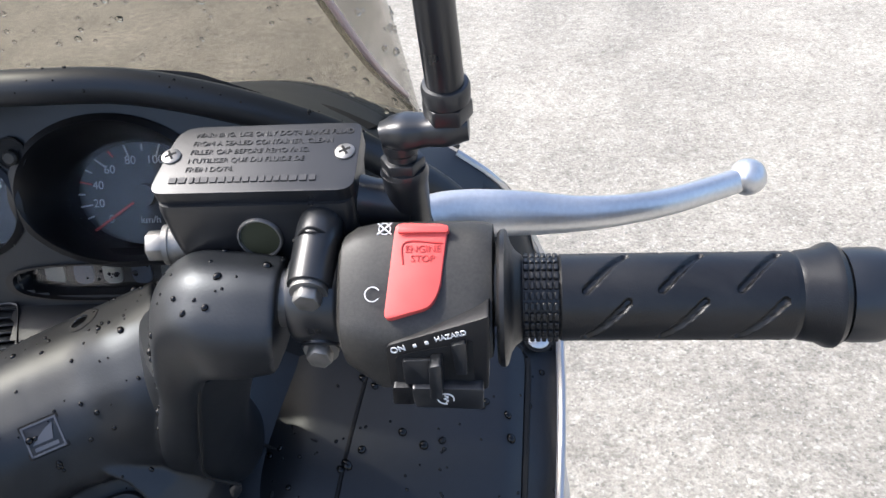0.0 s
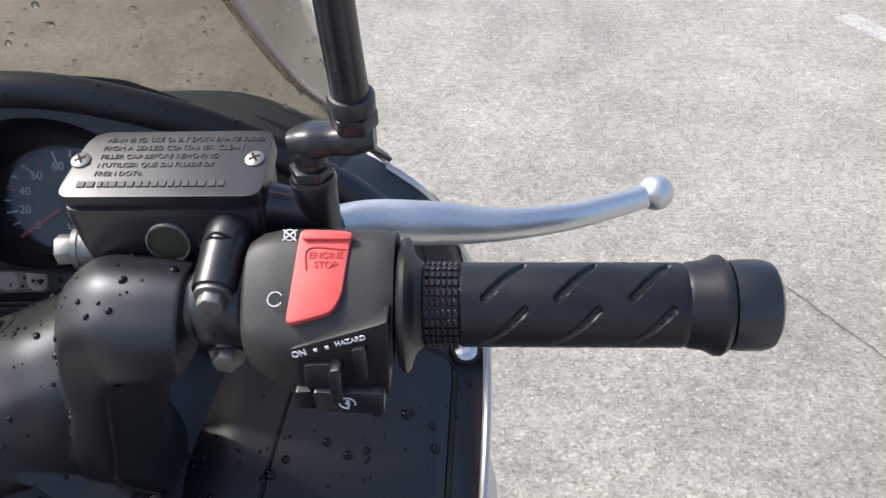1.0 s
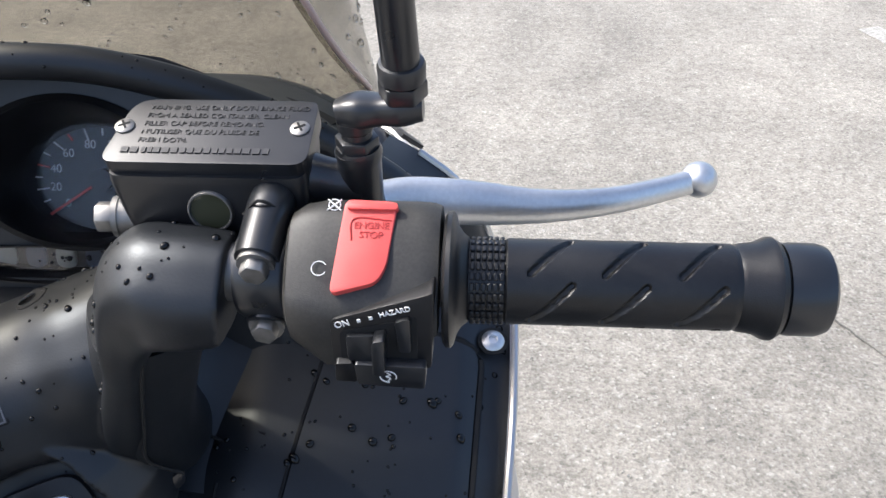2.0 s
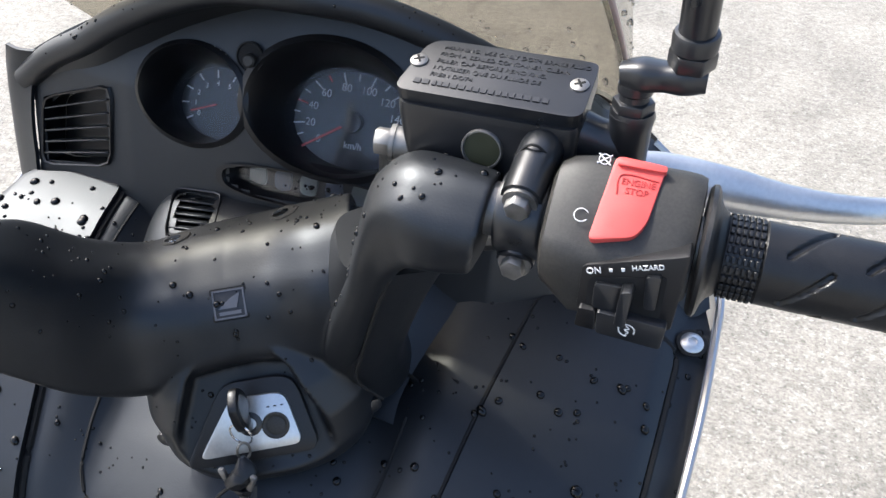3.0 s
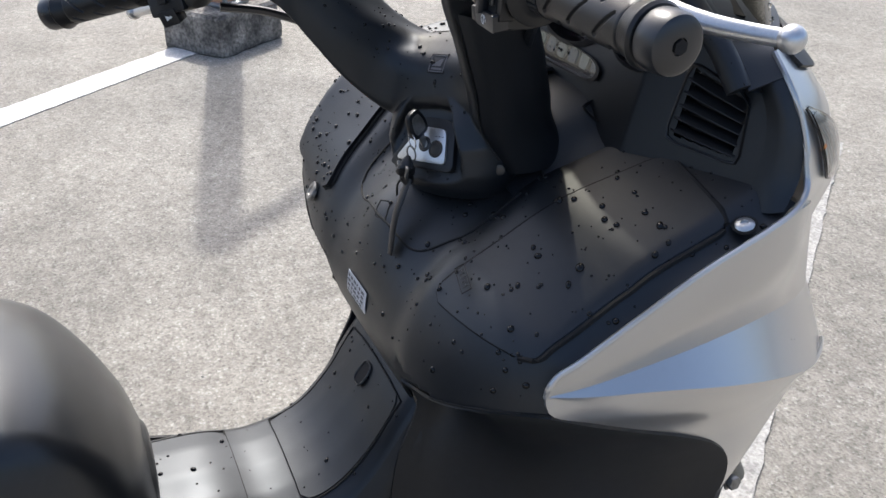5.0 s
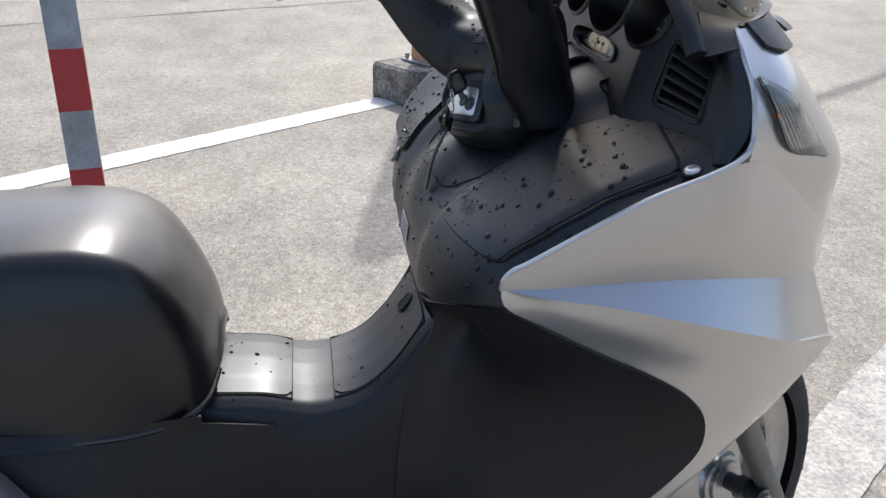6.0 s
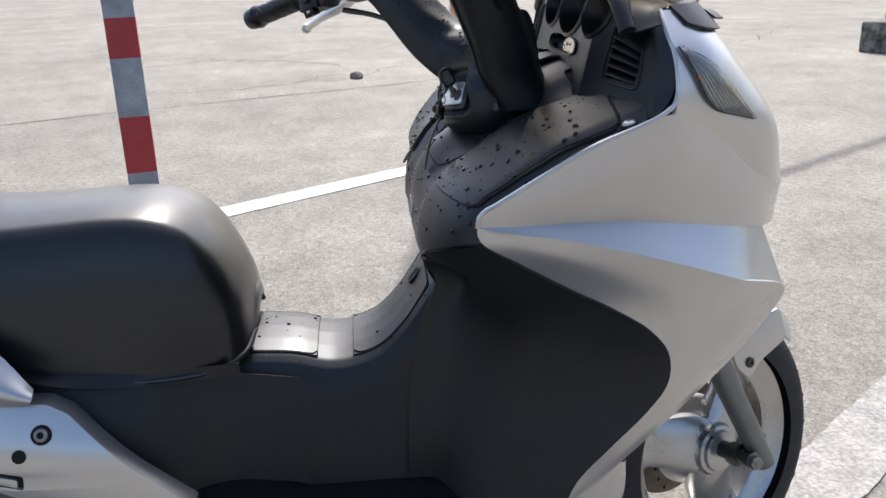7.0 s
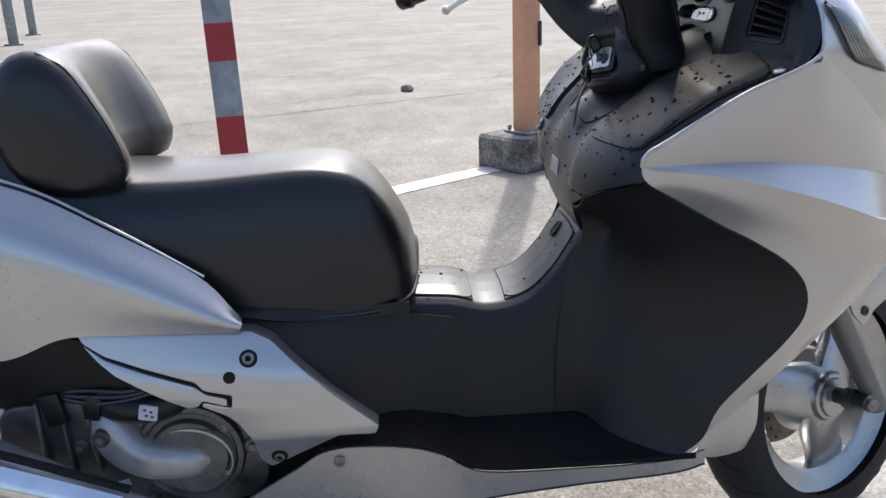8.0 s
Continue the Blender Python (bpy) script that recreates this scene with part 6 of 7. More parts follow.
def leg_cover():
    shape = ((0.0, 0.001), (0.015, 0.004), (0.026, 0.018), (0.031, 0.045), (0.026, 0.072), (0.0, 0.105), (-0.030, 0.095), (-0.026, 0.045), (-0.010, 0.010))
    top = (0.0, -0.003, -0.012, -0.018, -0.020, -0.024, -0.024, -0.020, -0.006)
    levels = []
    for i, (u, r, f) in enumerate(LEG_EDGE):
        dip = i / (len(LEG_EDGE) - 1)
        levels.append([hb(r + a, f + b, u + c * dip) for (a, b), c in zip(shape, top)])
    lines = [spline(list(col), 40) for col in zip(*levels)]
    return grid_mesh([soft_polygon([line[i] for line in lines], 6, 0.32) for i in range(40)], True, True)


part("leg_cover", leg_cover(), PLASTIC, handlebar, "curved black cover on the handlebar leg")
part("leg_seam", tube([hb(r + 0.0006, f + 0.0005, u) for u, r, f in LEG_EDGE[:0:-1]] + [hb(0.072, -0.022, -0.070)], 0.0010, 30, 6), GAP, handlebar)

# lock plate with key
pm = axes(hb(-0.006, -0.0335, -0.0620), BAR, (UPB * 0.46 - FWD * 0.89))
plate = part("lock_plate", prism(rounded([(-0.031, -0.016), (0.030, -0.015), (0.025, 0.014), (0.020, 0.017), (-0.007, 0.017)], 0.006, 5), -0.004, 0.002, pm, 0.001, 2), ALU, handlebar, "brushed metal plate round the ignition lock")
part("plate_surround", prism(rounded([(-0.041, -0.022), (0.039, -0.021), (0.032, 0.020), (0.025, 0.026), (-0.011, 0.026)], 0.009, 5), -0.010, -0.0004, pm, 0.0022, 3), PLASTIC_DARK, handlebar, "raised black frame round the lock plate")
for i in range(3):
    part("plate_mark", block((0.0018, 0.0007, 0.0003), pm @ Matrix.Translation((0.014 + 0.004 * i, 0.0095, 0.0021))), GAP, plate)
part("ignition_lock", turned([(0, 0.0072), (0.0012, 0.0072), (0.0018, 0.0064), (0.0018, 0.004), (0.0002, 0.003)], pm @ Matrix.Translation((0.002, 0.001, 0.001)) @ Matrix.Rotation(radians(-90), 4, "Y"), 24), SATIN, plate, "black ignition barrel")
part("seat_release", turned([(0, 0.0080), (0.0018, 0.0080), (0.0024, 0.0070), (0.0016, 0.0055), (0.0022, 0.0040), (0.0022, 0.0)], pm @ Matrix.Translation((0.0165, -0.002, 0.001)) @ Matrix.Rotation(radians(-90), 4, "Y"), 24), PLASTIC_GREY, plate, "round dark release button")
key = thing("key", hb(0.0, -0.044, -0.058), "black-headed key in the ignition with a strap fob", "key")
hole = pm @ Vector((0.002, 0.001, 0.002))
km = axes(hole, BAR, (0.0, -0.394, 0.916))
part("blade", block((0.0022, 0.007, 0.02), km @ Matrix.Translation((0, 0, 0.008)), 0.0004), STEEL, key)
part("head", prism(rounded([(-0.010, 0.010), (0.010, 0.010), (0.0115, 0.022), (0.007, 0.036), (-0.007, 0.036), (-0.0115, 0.022)], 0.005, 3), -0.0026, 0.0026, km @ Matrix(((0, 0, 1, 0), (1, 0, 0, 0), (0, 1, 0, 0), (0, 0, 0, 1))), 0.0012), PLASTIC_DARK, key, "black plastic key head")
part("head_inlay", prism(rounded([(-0.0065, 0.014), (0.0065, 0.014), (0.0075, 0.022), (0.0045, 0.032), (-0.0045, 0.032), (-0.0075, 0.022)], 0.003, 3), -0.0031, 0.0031, km @ Matrix(((0, 0, 1, 0), (1, 0, 0, 0), (0, 1, 0, 0), (0, 0, 0, 1)))), STEEL, key)
o = km @ Vector((-0.001, -0.0085, 0.020))
fob = o + Vector((0.001, -0.003, -0.034))


def wire_ring(at, r, w, lean, name, mat):
    a, b = Vector((math.cos(lean), math.sin(lean) * 0.6, 0.0)), Vector((0.0, 0.15, -1.0)).normalized()
    loop = [tuple(at + a * (r * 0.75 * math.cos(t)) + b * (r * math.sin(t) + r)) for t in (2 * math.pi * i / 24 for i in range(25))]
    part(name, tube(loop, w, 48, 8), mat, key, "thin steel key ring")


wire_ring(o, 0.0085, 0.0006, 0.2, "ring", CHROME)
wire_ring(o + Vector((0.001, -0.001, -0.013)), 0.0075, 0.0008, 1.2, "fob_ring", STEEL)
part("fob", tube([tuple(fob + Vector((0, 0, 0.012))), tuple(fob + Vector((0.003, -0.003, 0.004))), tuple(fob + Vector((-0.002, -0.002, -0.006))), tuple(fob + Vector((0.002, 0, -0.016)))], [(0.002, 0.002), (0.008, 0.006), (0.009, 0.006), (0.0045, 0.004)], 20, 12), PLASTIC_DARK, key, "knotted black fob")
for dx, dz in ((-0.009, -0.003), (0.008, -0.001)):
    part("clasp", block((0.004, 0.003, 0.014), Matrix.Translation(fob + Vector((dx, -0.005, dz))) @ Matrix.Rotation(dx * 40, 4, "Y"), 0.001), STEEL, key)
part("strap", tube([tuple(fob + Vector((0.002, 0.0, -0.01))), tuple(fob.lerp(Vector((0.0465, 0.244, 0.775)), 0.55) + Vector((0, -0.003, 0))), (0.0465, 0.2435, 0.775)], [(0.0055, 0.0016), (0.006, 0.0018), (0.005, 0.0016)], 16, 8, hint=(0, -1, 0.3)), RUBBER, key, "black leather strap")
part("cord", tube([tuple(fob + Vector((-0.004, 0.0, -0.01))), tuple(fob + Vector((-0.016, -0.004, -0.022))), tuple(fob + Vector((-0.024, -0.002, -0.038)))], 0.0012, 14, 6), RUBBER, key, "thin black cord end")

# moulded badge plate: a plain winged shape in a frame, flush in the cover
at, nrm, _, _ = SKIN.find_nearest(Vector(hb(0.0005, -0.004, 0.004)))
lm = axes(at - nrm * 0.0004, BAR, nrm) @ Matrix.Scale(0.8, 4)
BADGE = material("badge_grey", (0.13, 0.13, 0.14), 0.4, metal=0.4)
BADGE_FACE = material("badge_face", (0.03, 0.03, 0.033), 0.45, metal=0.1)
badge = part("badge", prism(rounded([(-0.0118, -0.0105), (0.0118, -0.0105), (0.0118, 0.0105), (-0.0118, 0.0105)], 0.0015), -0.004, 0.0006, lm, 0.0003), BADGE_FACE, handlebar, "small square moulded badge")
part("badge_gap", prism(rounded([(-0.0128, -0.0115), (0.0128, -0.0115), (0.0128, 0.0115), (-0.0128, 0.0115)], 0.0015), -0.004, 0.0003, lm), GAP, badge)
for w, h, x, y in ((0.0222, 0.0011, 0, 0.0095), (0.0222, 0.0011, 0, -0.0095), (0.0011, 0.0200, 0.0106, 0), (0.0011, 0.0200, -0.0106, 0)):
    part("badge_frame", block((w, h, 0.0010), lm @ Matrix.Translation((x, y, 0.0007))), BADGE, badge)
part("wing_shape", prism([(-0.008, -0.003), (0.005, -0.003), (0.008, 0.007), (0.002, 0.0045), (-0.0045, 0.0)], 0.0004, 0.0012, lm), BADGE, badge)
part("badge_bar", block((0.015, 0.0024, 0.0008), lm @ Matrix.Translation((0, -0.0062, 0.0007))), BADGE, badge)
# holes on top of the cover for its fixing screws
for side in (1, -1):
    p, nrm, _, _ = SKIN.find_nearest(Vector(hb(side * 0.033, 0.040, 0.030)))
    m = axes(p, nrm, FWD)
    part("screw_recess", turned([(0.0, 0.0090), (0.0006, 0.0085), (0.0006, 0.0)], m, 24), GAP, handlebar)
    part("cover_screw", turned([(-0.003, 0.0055), (0.0009, 0.005), (0.0014, 0.002)], m @ Matrix.Translation((0, -0.002, 0)), 16), CHROME, handlebar)
    q = SKIN.find_nearest(Vector(hb(side * 0.062, -0.012, -0.082)))[0]
    part("cover_screw", turned([(-0.004, 0.005), (0.002, 0.005), (0.0025, 0.003)], axes(q, (BAR * side * 0.5 - FWD), UPB), 16), SATIN, handlebar)


def tr(bm, t):
    bm.transform(t)
    return bm


AY, AZ = 0.2635, 1.067
AX = axes((0, AY, AZ), (1, 0.0, -0.004), (0, 0, 1))


SLOTS = [(x, radians(76 + 72 * k)) for k in range(5) for x in (0.2850, 0.3095, 0.3345)]


def slot_depth(x, a):
    """How deep a slanting groove of the grip cuts in at a place along it and an angle round it."""
    best = 1.0
    for sx, sa in SLOTS:
        u, v = x - sx, ((a - sa + math.pi) % (2 * math.pi) - math.pi) * 0.0150
        if abs(u) > 0.011 or abs(v) > 0.012:
            continue
        k = min(1.0, max(-1.0, (u * 0.0068 + v * 0.0074) / (0.0068**2 + 0.0074**2)))
        best = min(best, math.hypot(u - 0.0068 * k, v - 0.0074 * k))
    return 0.0014 * (1 - soft(0.0008, 0.0015, best))


def grip(t):
    prof = [(0.2490, 0.013), (0.2490, 0.0225), (0.2500, 0.0238), (0.2515, 0.0240), (0.2525, 0.0228), (0.2535, 0.0190), (0.2550, 0.0165), (0.2570, 0.0150), (0.2575, 0.0142), (0.2695, 0.0142)]
    prof += [(lerp(0.2705, 0.3460, i / 120), 0.0150) for i in range(121)]
    prof += [(0.3475, 0.0145), (0.3490, 0.0152), (0.354, 0.0158), (0.3575, 0.0176), (0.3595, 0.0178), (0.3615, 0.0165), (0.3620, 0.0140), (0.3635, 0.0140)]
    rows = []
    for h, r in prof:
        row = []
        for i in range(168):
            a = 2 * math.pi * i / 168
            d = r - (slot_depth(h, a) if 0.2705 < h < 0.3460 else 0.0)
            row.append(AX @ Vector((h, -d * math.cos(a), d * math.sin(a))))
        rows.append(row)
    g = part("grip", tr(grid_mesh(rows, True, True), t), RUBBER, handlebar, "black rubber grip with slanting grooves")
    bm = bmesh.new()
    for i in range(6):
        for j in range(26):
            a = 2 * math.pi * j / 26
            x = 0.2586 + 0.0020 * i
            m = AX @ Matrix.Translation((x, 0.0145 * math.cos(a), 0.0145 * math.sin(a))) @ Matrix.Rotation(a - math.pi / 2, 4, "X")
            block((0.00155, 0.0027, 0.0016), m, 0.0003, 1, bm)
    part("knurling", tr(bm, t), RUBBER, g, "square rubber nubs")
    prof = [(0.3628, 0.012), (0.3628, 0.0156), (0.366, 0.0160), (0.374, 0.0160), (0.3772, 0.0150), (0.3788, 0.0125), (0.379, 0.0045), (0.3775, 0.0042), (0.3775, 0.0)]
    e = part("bar_end", tr(turned(prof, AX, 40), t), SATIN, handlebar, "black bar end weight")
    part("end_screw", tr(prism(hexagon(0.004), 0, 0.002, AX @ pose(0.378, 0, 0, 0, 90, 0)), t), GAP, e)
    part("bar", tr(tube([(0.160, 0.2708, 1.0615), (0.184, 0.2705, 1.0615), (0.21, 0.2665, 1.065), (0.25, 0.2635, 1.067)], 0.0108, 20, 24), t), STEEL, handlebar, "steel handlebar tube")


def bolt(p, nrm, r, h, t, parent, mat=STEEL):
    m = axes(p, Vector(nrm).orthogonal(), nrm)
    b = prism(hexagon(r), -0.002, h, m, 0.0005, 1)
    turned([(-0.001, r * 1.3), (0.0012, r * 1.3), (0.0012, 0.0)], axes(p, nrm, Vector(nrm).orthogonal()), 18, bm=b)
    return part("bolt", tr(b, t), mat, parent, "hex-headed bolt")


LID = axes((0.1605, 0.3005, 1.1035), (1, -0.01, 0.005), (0, -0.30, 0.954))


def master_cylinder(t, lettered):
    top = rounded([(-0.0375, -0.0165), (0.0385, -0.0165), (0.0385, 0.0145), (0.036, 0.0165), (-0.028, 0.0165), (-0.033, 0.012)], 0.006, 4)
    lid = part("reservoir_lid", tr(prism(top, -0.0085, 0.0, LID, 0.0034, 4), t), SATIN, handlebar, "black brake fluid reservoir lid with two screws")
    rows = []
    for z, k, dx in ((-0.0060, 0.975, 0.0), (-0.0084, 0.985, 0.0), (-0.0090, 0.985, 0.0), (-0.020, 0.955, 0.0005), (-0.032, 0.90, 0.001), (-0.038, 0.86, 0.002), (-0.041, 0.78, 0.003)):
        rows.append([LID @ Vector((x * k + dx, y * k + 0.315 * z, z)) for x, y in top])
    res = part("reservoir", tr(grid_mesh(rows, True, True), t), SATIN, handlebar, "black brake fluid reservoir with a sight glass")
    for sx in (-0.0325, 0.0335):
        m = LID @ Matrix.Translation((sx, 0.0015, 0)) @ Matrix.Rotation(radians(-90), 4, "Y")
        part("lid_screw", tr(turned([(-0.001, 0.0038), (0.0006, 0.0037), (0.0012, 0.0027), (0.0012, 0.0)], m, 20), t), STEEL, lid, "cross-head screw")
        mm = LID @ Matrix.Translation((sx, 0.0015, 0.0012))
        b = block((0.0046, 0.0009, 0.0004), mm @ Matrix.Rotation(0.5, 4, "Z"))
        block((0.0009, 0.0046, 0.0004), mm @ Matrix.Rotation(0.5, 4, "Z"), bm=b)
        part("screw_slot", tr(b, t), GAP, lid)
    if lettered:
        lines = ("WARNING. USE ONLY DOT4 BRAKE FLUID", "FROM A SEALED CONTAINER. CLEAN", "FILLER CAP BEFORE REMOVING.", "N'UTILISER QUE DU FLUIDE DE", "FREIN DOT4.")
        for i, line in enumerate(lines):
            lettering("lid_text", line, 0.0032, LID @ Matrix.Translation((-0.0255, 0.0118 - 0.0043 * i, 0.0002)), SATIN, lid, 0.00015, align="LEFT")
        rnd = random.Random(2)
        x = -0.029
        while x < 0.026:
            w = rnd.uniform(0.0015, 0.0028)
            part("lid_mark", block((w, 0.0026, 0.0006), LID @ Matrix.Translation((x, -0.0105, 0.0002))), SATIN, lid)
            x += w + 0.0008
    sp = Vector((0.1612, 0.2850, 1.0785))
    sn = Vector((0, -1, 0.04))
    m = axes(sp, sn, (0, 0, 1))
    part("sight_ring", tr(turned([(-0.004, 0.0086), (0.0010, 0.0086), (0.0016, 0.0082), (0.0016, 0.0077), (0.0006, 0.0074)], m, 32), t), STEEL, res, "bright ring of the sight glass")
    part("sight_glass", tr(turned([(-0.004, 0.0076), (0.0006, 0.0075), (0.0010, 0.004), (0.0010, 0.0)], m, 32), t), material("sight_window", (0.05, 0.052, 0.030), 0.08), res, "dark round sight window")
    if lettered:
        lettering("level_mark", "LOWER", 0.0052, axes((0.138, 0.2858, 1.0850), (1, -0.01, 0), sn), SATIN, res, 0.0003)
        part("level_line", block((0.005, 0.0009, 0.0006), axes((0.1435, 0.2860, 1.0795), (1, 0, 0), sn)), SATIN, res)
    # cylinder body towards the lever, with the mirror boss
    part("cylinder", tr(tube([(0.150, 0.297, 1.070), (0.185, 0.300, 1.069), (0.214, 0.302, 1.066)], 0.0115, 16, 16), t), SATIN, res)
    part("mirror_boss", tr(tube([(0.190, 0.297, 1.088), (0.205, 0.299, 1.083), (0.2165, 0.2995, 1.082)], [(0.010, 0.011), (0.0085, 0.010), (0.0085, 0.010)], 14, 14), t), SATIN, res)
    part("boss_post", tr(turned([(-0.020, 0.0082), (0.008, 0.0082), (0.012, 0.0088), (0.0145, 0.0080)], axes((0.2155, 0.2990, 1.086), (0.02, -0.12, 1), (1, 0, 0)), 24), t), SATIN, res)
    bolt((0.1185, 0.2975, 1.067), (-1, -0.15, 0.05), 0.0062, 0.008, t, res)
    part("union_bolt", tr(turned([(-0.012, 0.0075), (0.0, 0.0075)], axes((0.1185, 0.2975, 1.067), (-1, -0.15, 0.05), (0, 0, 1)), 20), t), STEEL, res)
    return res


def clamp(t, lettered):
    CX = axes((0, 0.2705, 1.0615), (1, 0.0, 0.0), (0, 0, 1))
    c = part("clamp", tr(turned([(0.1745, 0.0120), (0.1748, 0.0155), (0.1765, 0.0165), (0.1915, 0.0165), (0.1930, 0.0155), (0.1935, 0.0120)], CX, 40), t), SATIN, handlebar, "black handlebar clamp with two bolts")
    part("clamp_boss", tr(tube([(0.1850, 0.2960, 1.0830), (0.1850, 0.2840, 1.0830), (0.1845, 0.2720, 1.0790), (0.1840, 0.2600, 1.0745)], [(0.0075, 0.009), (0.0085, 0.0085), (0.0083, 0.0083), (0.0080, 0.008)], 18, 16), t), SATIN, c)
    part("boss_joint", tr(tube([(0.1765, 0.2760, 1.0830), (0.1840, 0.2735, 1.0905), (0.1925, 0.2760, 1.0830)], 0.0006, 12, 6), t), GAP, c)
    part("clamp_foot", tr(tube([(0.1842, 0.2680, 1.0520), (0.1840, 0.2615, 1.0485), (0.1840, 0.2590, 1.0470)], [(0.009, 0.011), (0.0078, 0.0085), (0.0075, 0.0075)], 12, 14), t), SATIN, c)
    bolt((0.1840, 0.2588, 1.0738), (-0.02, -0.95, -0.25), 0.0052, 0.0055, t, c)
    bolt((0.1840, 0.2590, 1.0465), (0, -0.96, -0.1), 0.0050, 0.0055, t, c)
    if lettered:
        lettering("up_mark", "UP", 0.0048, axes((0.1843, 0.2542, 1.0590), (1, 0, 0), (0, -1, -0.18)), PLASTIC_GREY, c, 0.0003)


def lever(t):
    piv = [(0.2080, 0.318, 1.0600), (0.2250, 0.3260, 1.0590), (0.2500, 0.3310, 1.0560), (0.2850, 0.3340, 1.0530), (0.3150, 0.3420, 1.0515), (0.3400, 0.3530, 1.0515), (0.3560, 0.3610, 1.0520)]
    l = part("lever", tr(tube(piv, [(0.008, 0.0085), (0.0075, 0.0100), (0.0065, 0.0095), (0.0055, 0.0075), (0.0050, 0.0062), (0.0048, 0.0055), (0.0050, 0.0052)], 50, 20, hint=(0, 0.5, 1), power=2.8), t), ALU, handlebar, "polished aluminium brake lever")
    b = bmesh.new()
    bmesh.ops.create_uvsphere(b, u_segments=24, v_segments=16, radius=0.0082)
    b.transform(Matrix.Translation((0.3560, 0.3605, 1.0522)))
    part("lever_ball", tr(b, t), ALU, l)
    part("lever_bracket", tr(tube([(0.196, 0.306, 1.064), (0.208, 0.316, 1.062), (0.216, 0.322, 1.060)], [(0.012, 0.009), (0.013, 0.010), (0.010, 0.009)], 12, 14), t), SATIN, l)


def switch_body(t, right):
    sect = [(0.026, 0.010), (0.018, 0.0205), (0.006, 0.0245), (-0.006, 0.0165), (-0.0165, 0.0065), (-0.0225, -0.0005), (-0.0225, -0.015), (-0.0185, -0.0285), (0.004, -0.0295), (0.02, -0.024), (0.027, -0.008)]
    rows = []
    for x, k, sh in ((0.1945, 0.70, 0.0), (0.1960, 0.84, 0.0), (0.2000, 0.94, 0.0), (0.2080, 1.0, 0.0), (0.2250, 1.0, 0.0), (0.2400, 1.0, 0.0), (0.2450, 0.985, 0.0), (0.2475, 0.95, 0.0), (0.2480, 0.80, 0.0)):
        low = 1.0 if x > 0.206 else 0.78
        rows.append([Vector((x + (0.004 if x > 0.24 else 0.0) * (z < -0.01) * -1, AY + y * k, AZ + z * k * (low if z < -0.012 else 1.0))) for y, z in rounded(sect, 0.006, 3)])
    sw = part("switch_housing", tr(grid_mesh(rows, True, True), t), PLASTIC_GREY, handlebar, "worn black switch housing", sharp=32)
    if right:
        quad = [Vector(q) for q in ((0.2150, 0.2730, 1.0905), (0.2330, 0.2720, 1.0905), (0.2305, 0.2520, 1.0790), (0.2275, 0.2468, 1.0760), (0.2120, 0.2440, 1.0725))]
        o = sum(quad, Vector()) / 5
        m = axes(o, (1, -0.01, 0.005), (0, -0.575, 0.818))
        inv = m.inverted()
        poly = [tuple((inv @ q).xy) for q in quad]
        red = part("kill_switch", tr(prism(rounded(poly[::-1], 0.0028, 4), -0.012, 0.0022, m, 0.0012, 3), t), RED, handlebar, "red engine stop rocker switch")
        b = prism(rounded([(-0.0078, 0.0135), (0.0095, 0.0135), (0.0095, 0.0160), (-0.0075, 0.0160)], 0.001), -0.002, 0.0036, m, 0.0008)
        part("switch_lip", tr(b, t), RED, red)
        RED_DARK = material("red_moulding", (0.42, 0.03, 0.028), 0.5, stain=(60, 0.1))
        tm = m @ Matrix.Translation((0.0010, 0.0062, 0.0023))
        lettering("stop_text", "ENGINE", 0.0034, tm @ Matrix.Translation((0, 0.0017, 0)), RED_DARK, red, 0.0002)
        lettering("stop_text", "STOP", 0.0034, tm @ Matrix.Translation((0, -0.0017, 0)), RED_DARK, red, 0.0002)
        fr = [(-0.0066, -0.0036), (-0.0066, 0.0038), (0.0066, 0.0038)]
        part("text_frame", tube([tuple(tm @ Vector((x, y, 0))) for x, y in fr], 0.0003, 60, 6), RED_DARK, red)
        # printed run and stop marks
        def mark(px, py, pz, r, gap, cross):
            mm = axes((px, py, pz), (1, 0, 0), (0, -0.575, 0.818))
            arc = [tuple(mm @ Vector((r * math.cos(a), r * math.sin(a), 0))) for a in (radians(gap + (360 - 2 * gap) * i / 20) for i in range(21))]
            part("printed_mark", tube(arc, 0.0002, 30, 6), WHITE, sw)
            if cross:
                for s in (1, -1):
                    part("printed_mark", tube([tuple(mm @ Vector((-r * 1.2, -r * s, 0))), tuple(mm @ Vector((r * 1.2, r * s, 0)))], 0.00028, 4, 6), WHITE, sw)
        mark(0.2078, 0.2510, 1.0785, 0.0025, 30, False)
        mark(0.2110, 0.2705, 1.0913, 0.0020, 0, True)
        # hazard slider and starter below
        hz = axes((0.2285, 0.2400, 1.0560), (1, 0, 0.0), (0, -1, 0.05))
        blk = part("lower_switch_plate", prism(rounded([(-0.0165, -0.0090), (0.0170, -0.0105), (0.0185, 0.0215), (0.0160, 0.0200), (-0.0165, 0.0090)], 0.0022, 3), -0.010, 0.0, hz, 0.0007), PLASTIC_DARK, handlebar, "glossy black lower switch plate")
        pm2 = axes((0.2270, 0.2396, 1.0676), (1, 0, 0.30), (0, -1, 0.05))
        lettering("print", "ON", 0.0034, pm2 @ Matrix.Translation((-0.0112, 0.0, 0.0003)), WHITE, blk, 0.0002)
        lettering("print", "HAZARD", 0.0027, pm2 @ Matrix.Translation((0.0075, 0.0004, 0.0003)), WHITE, blk, 0.0002)
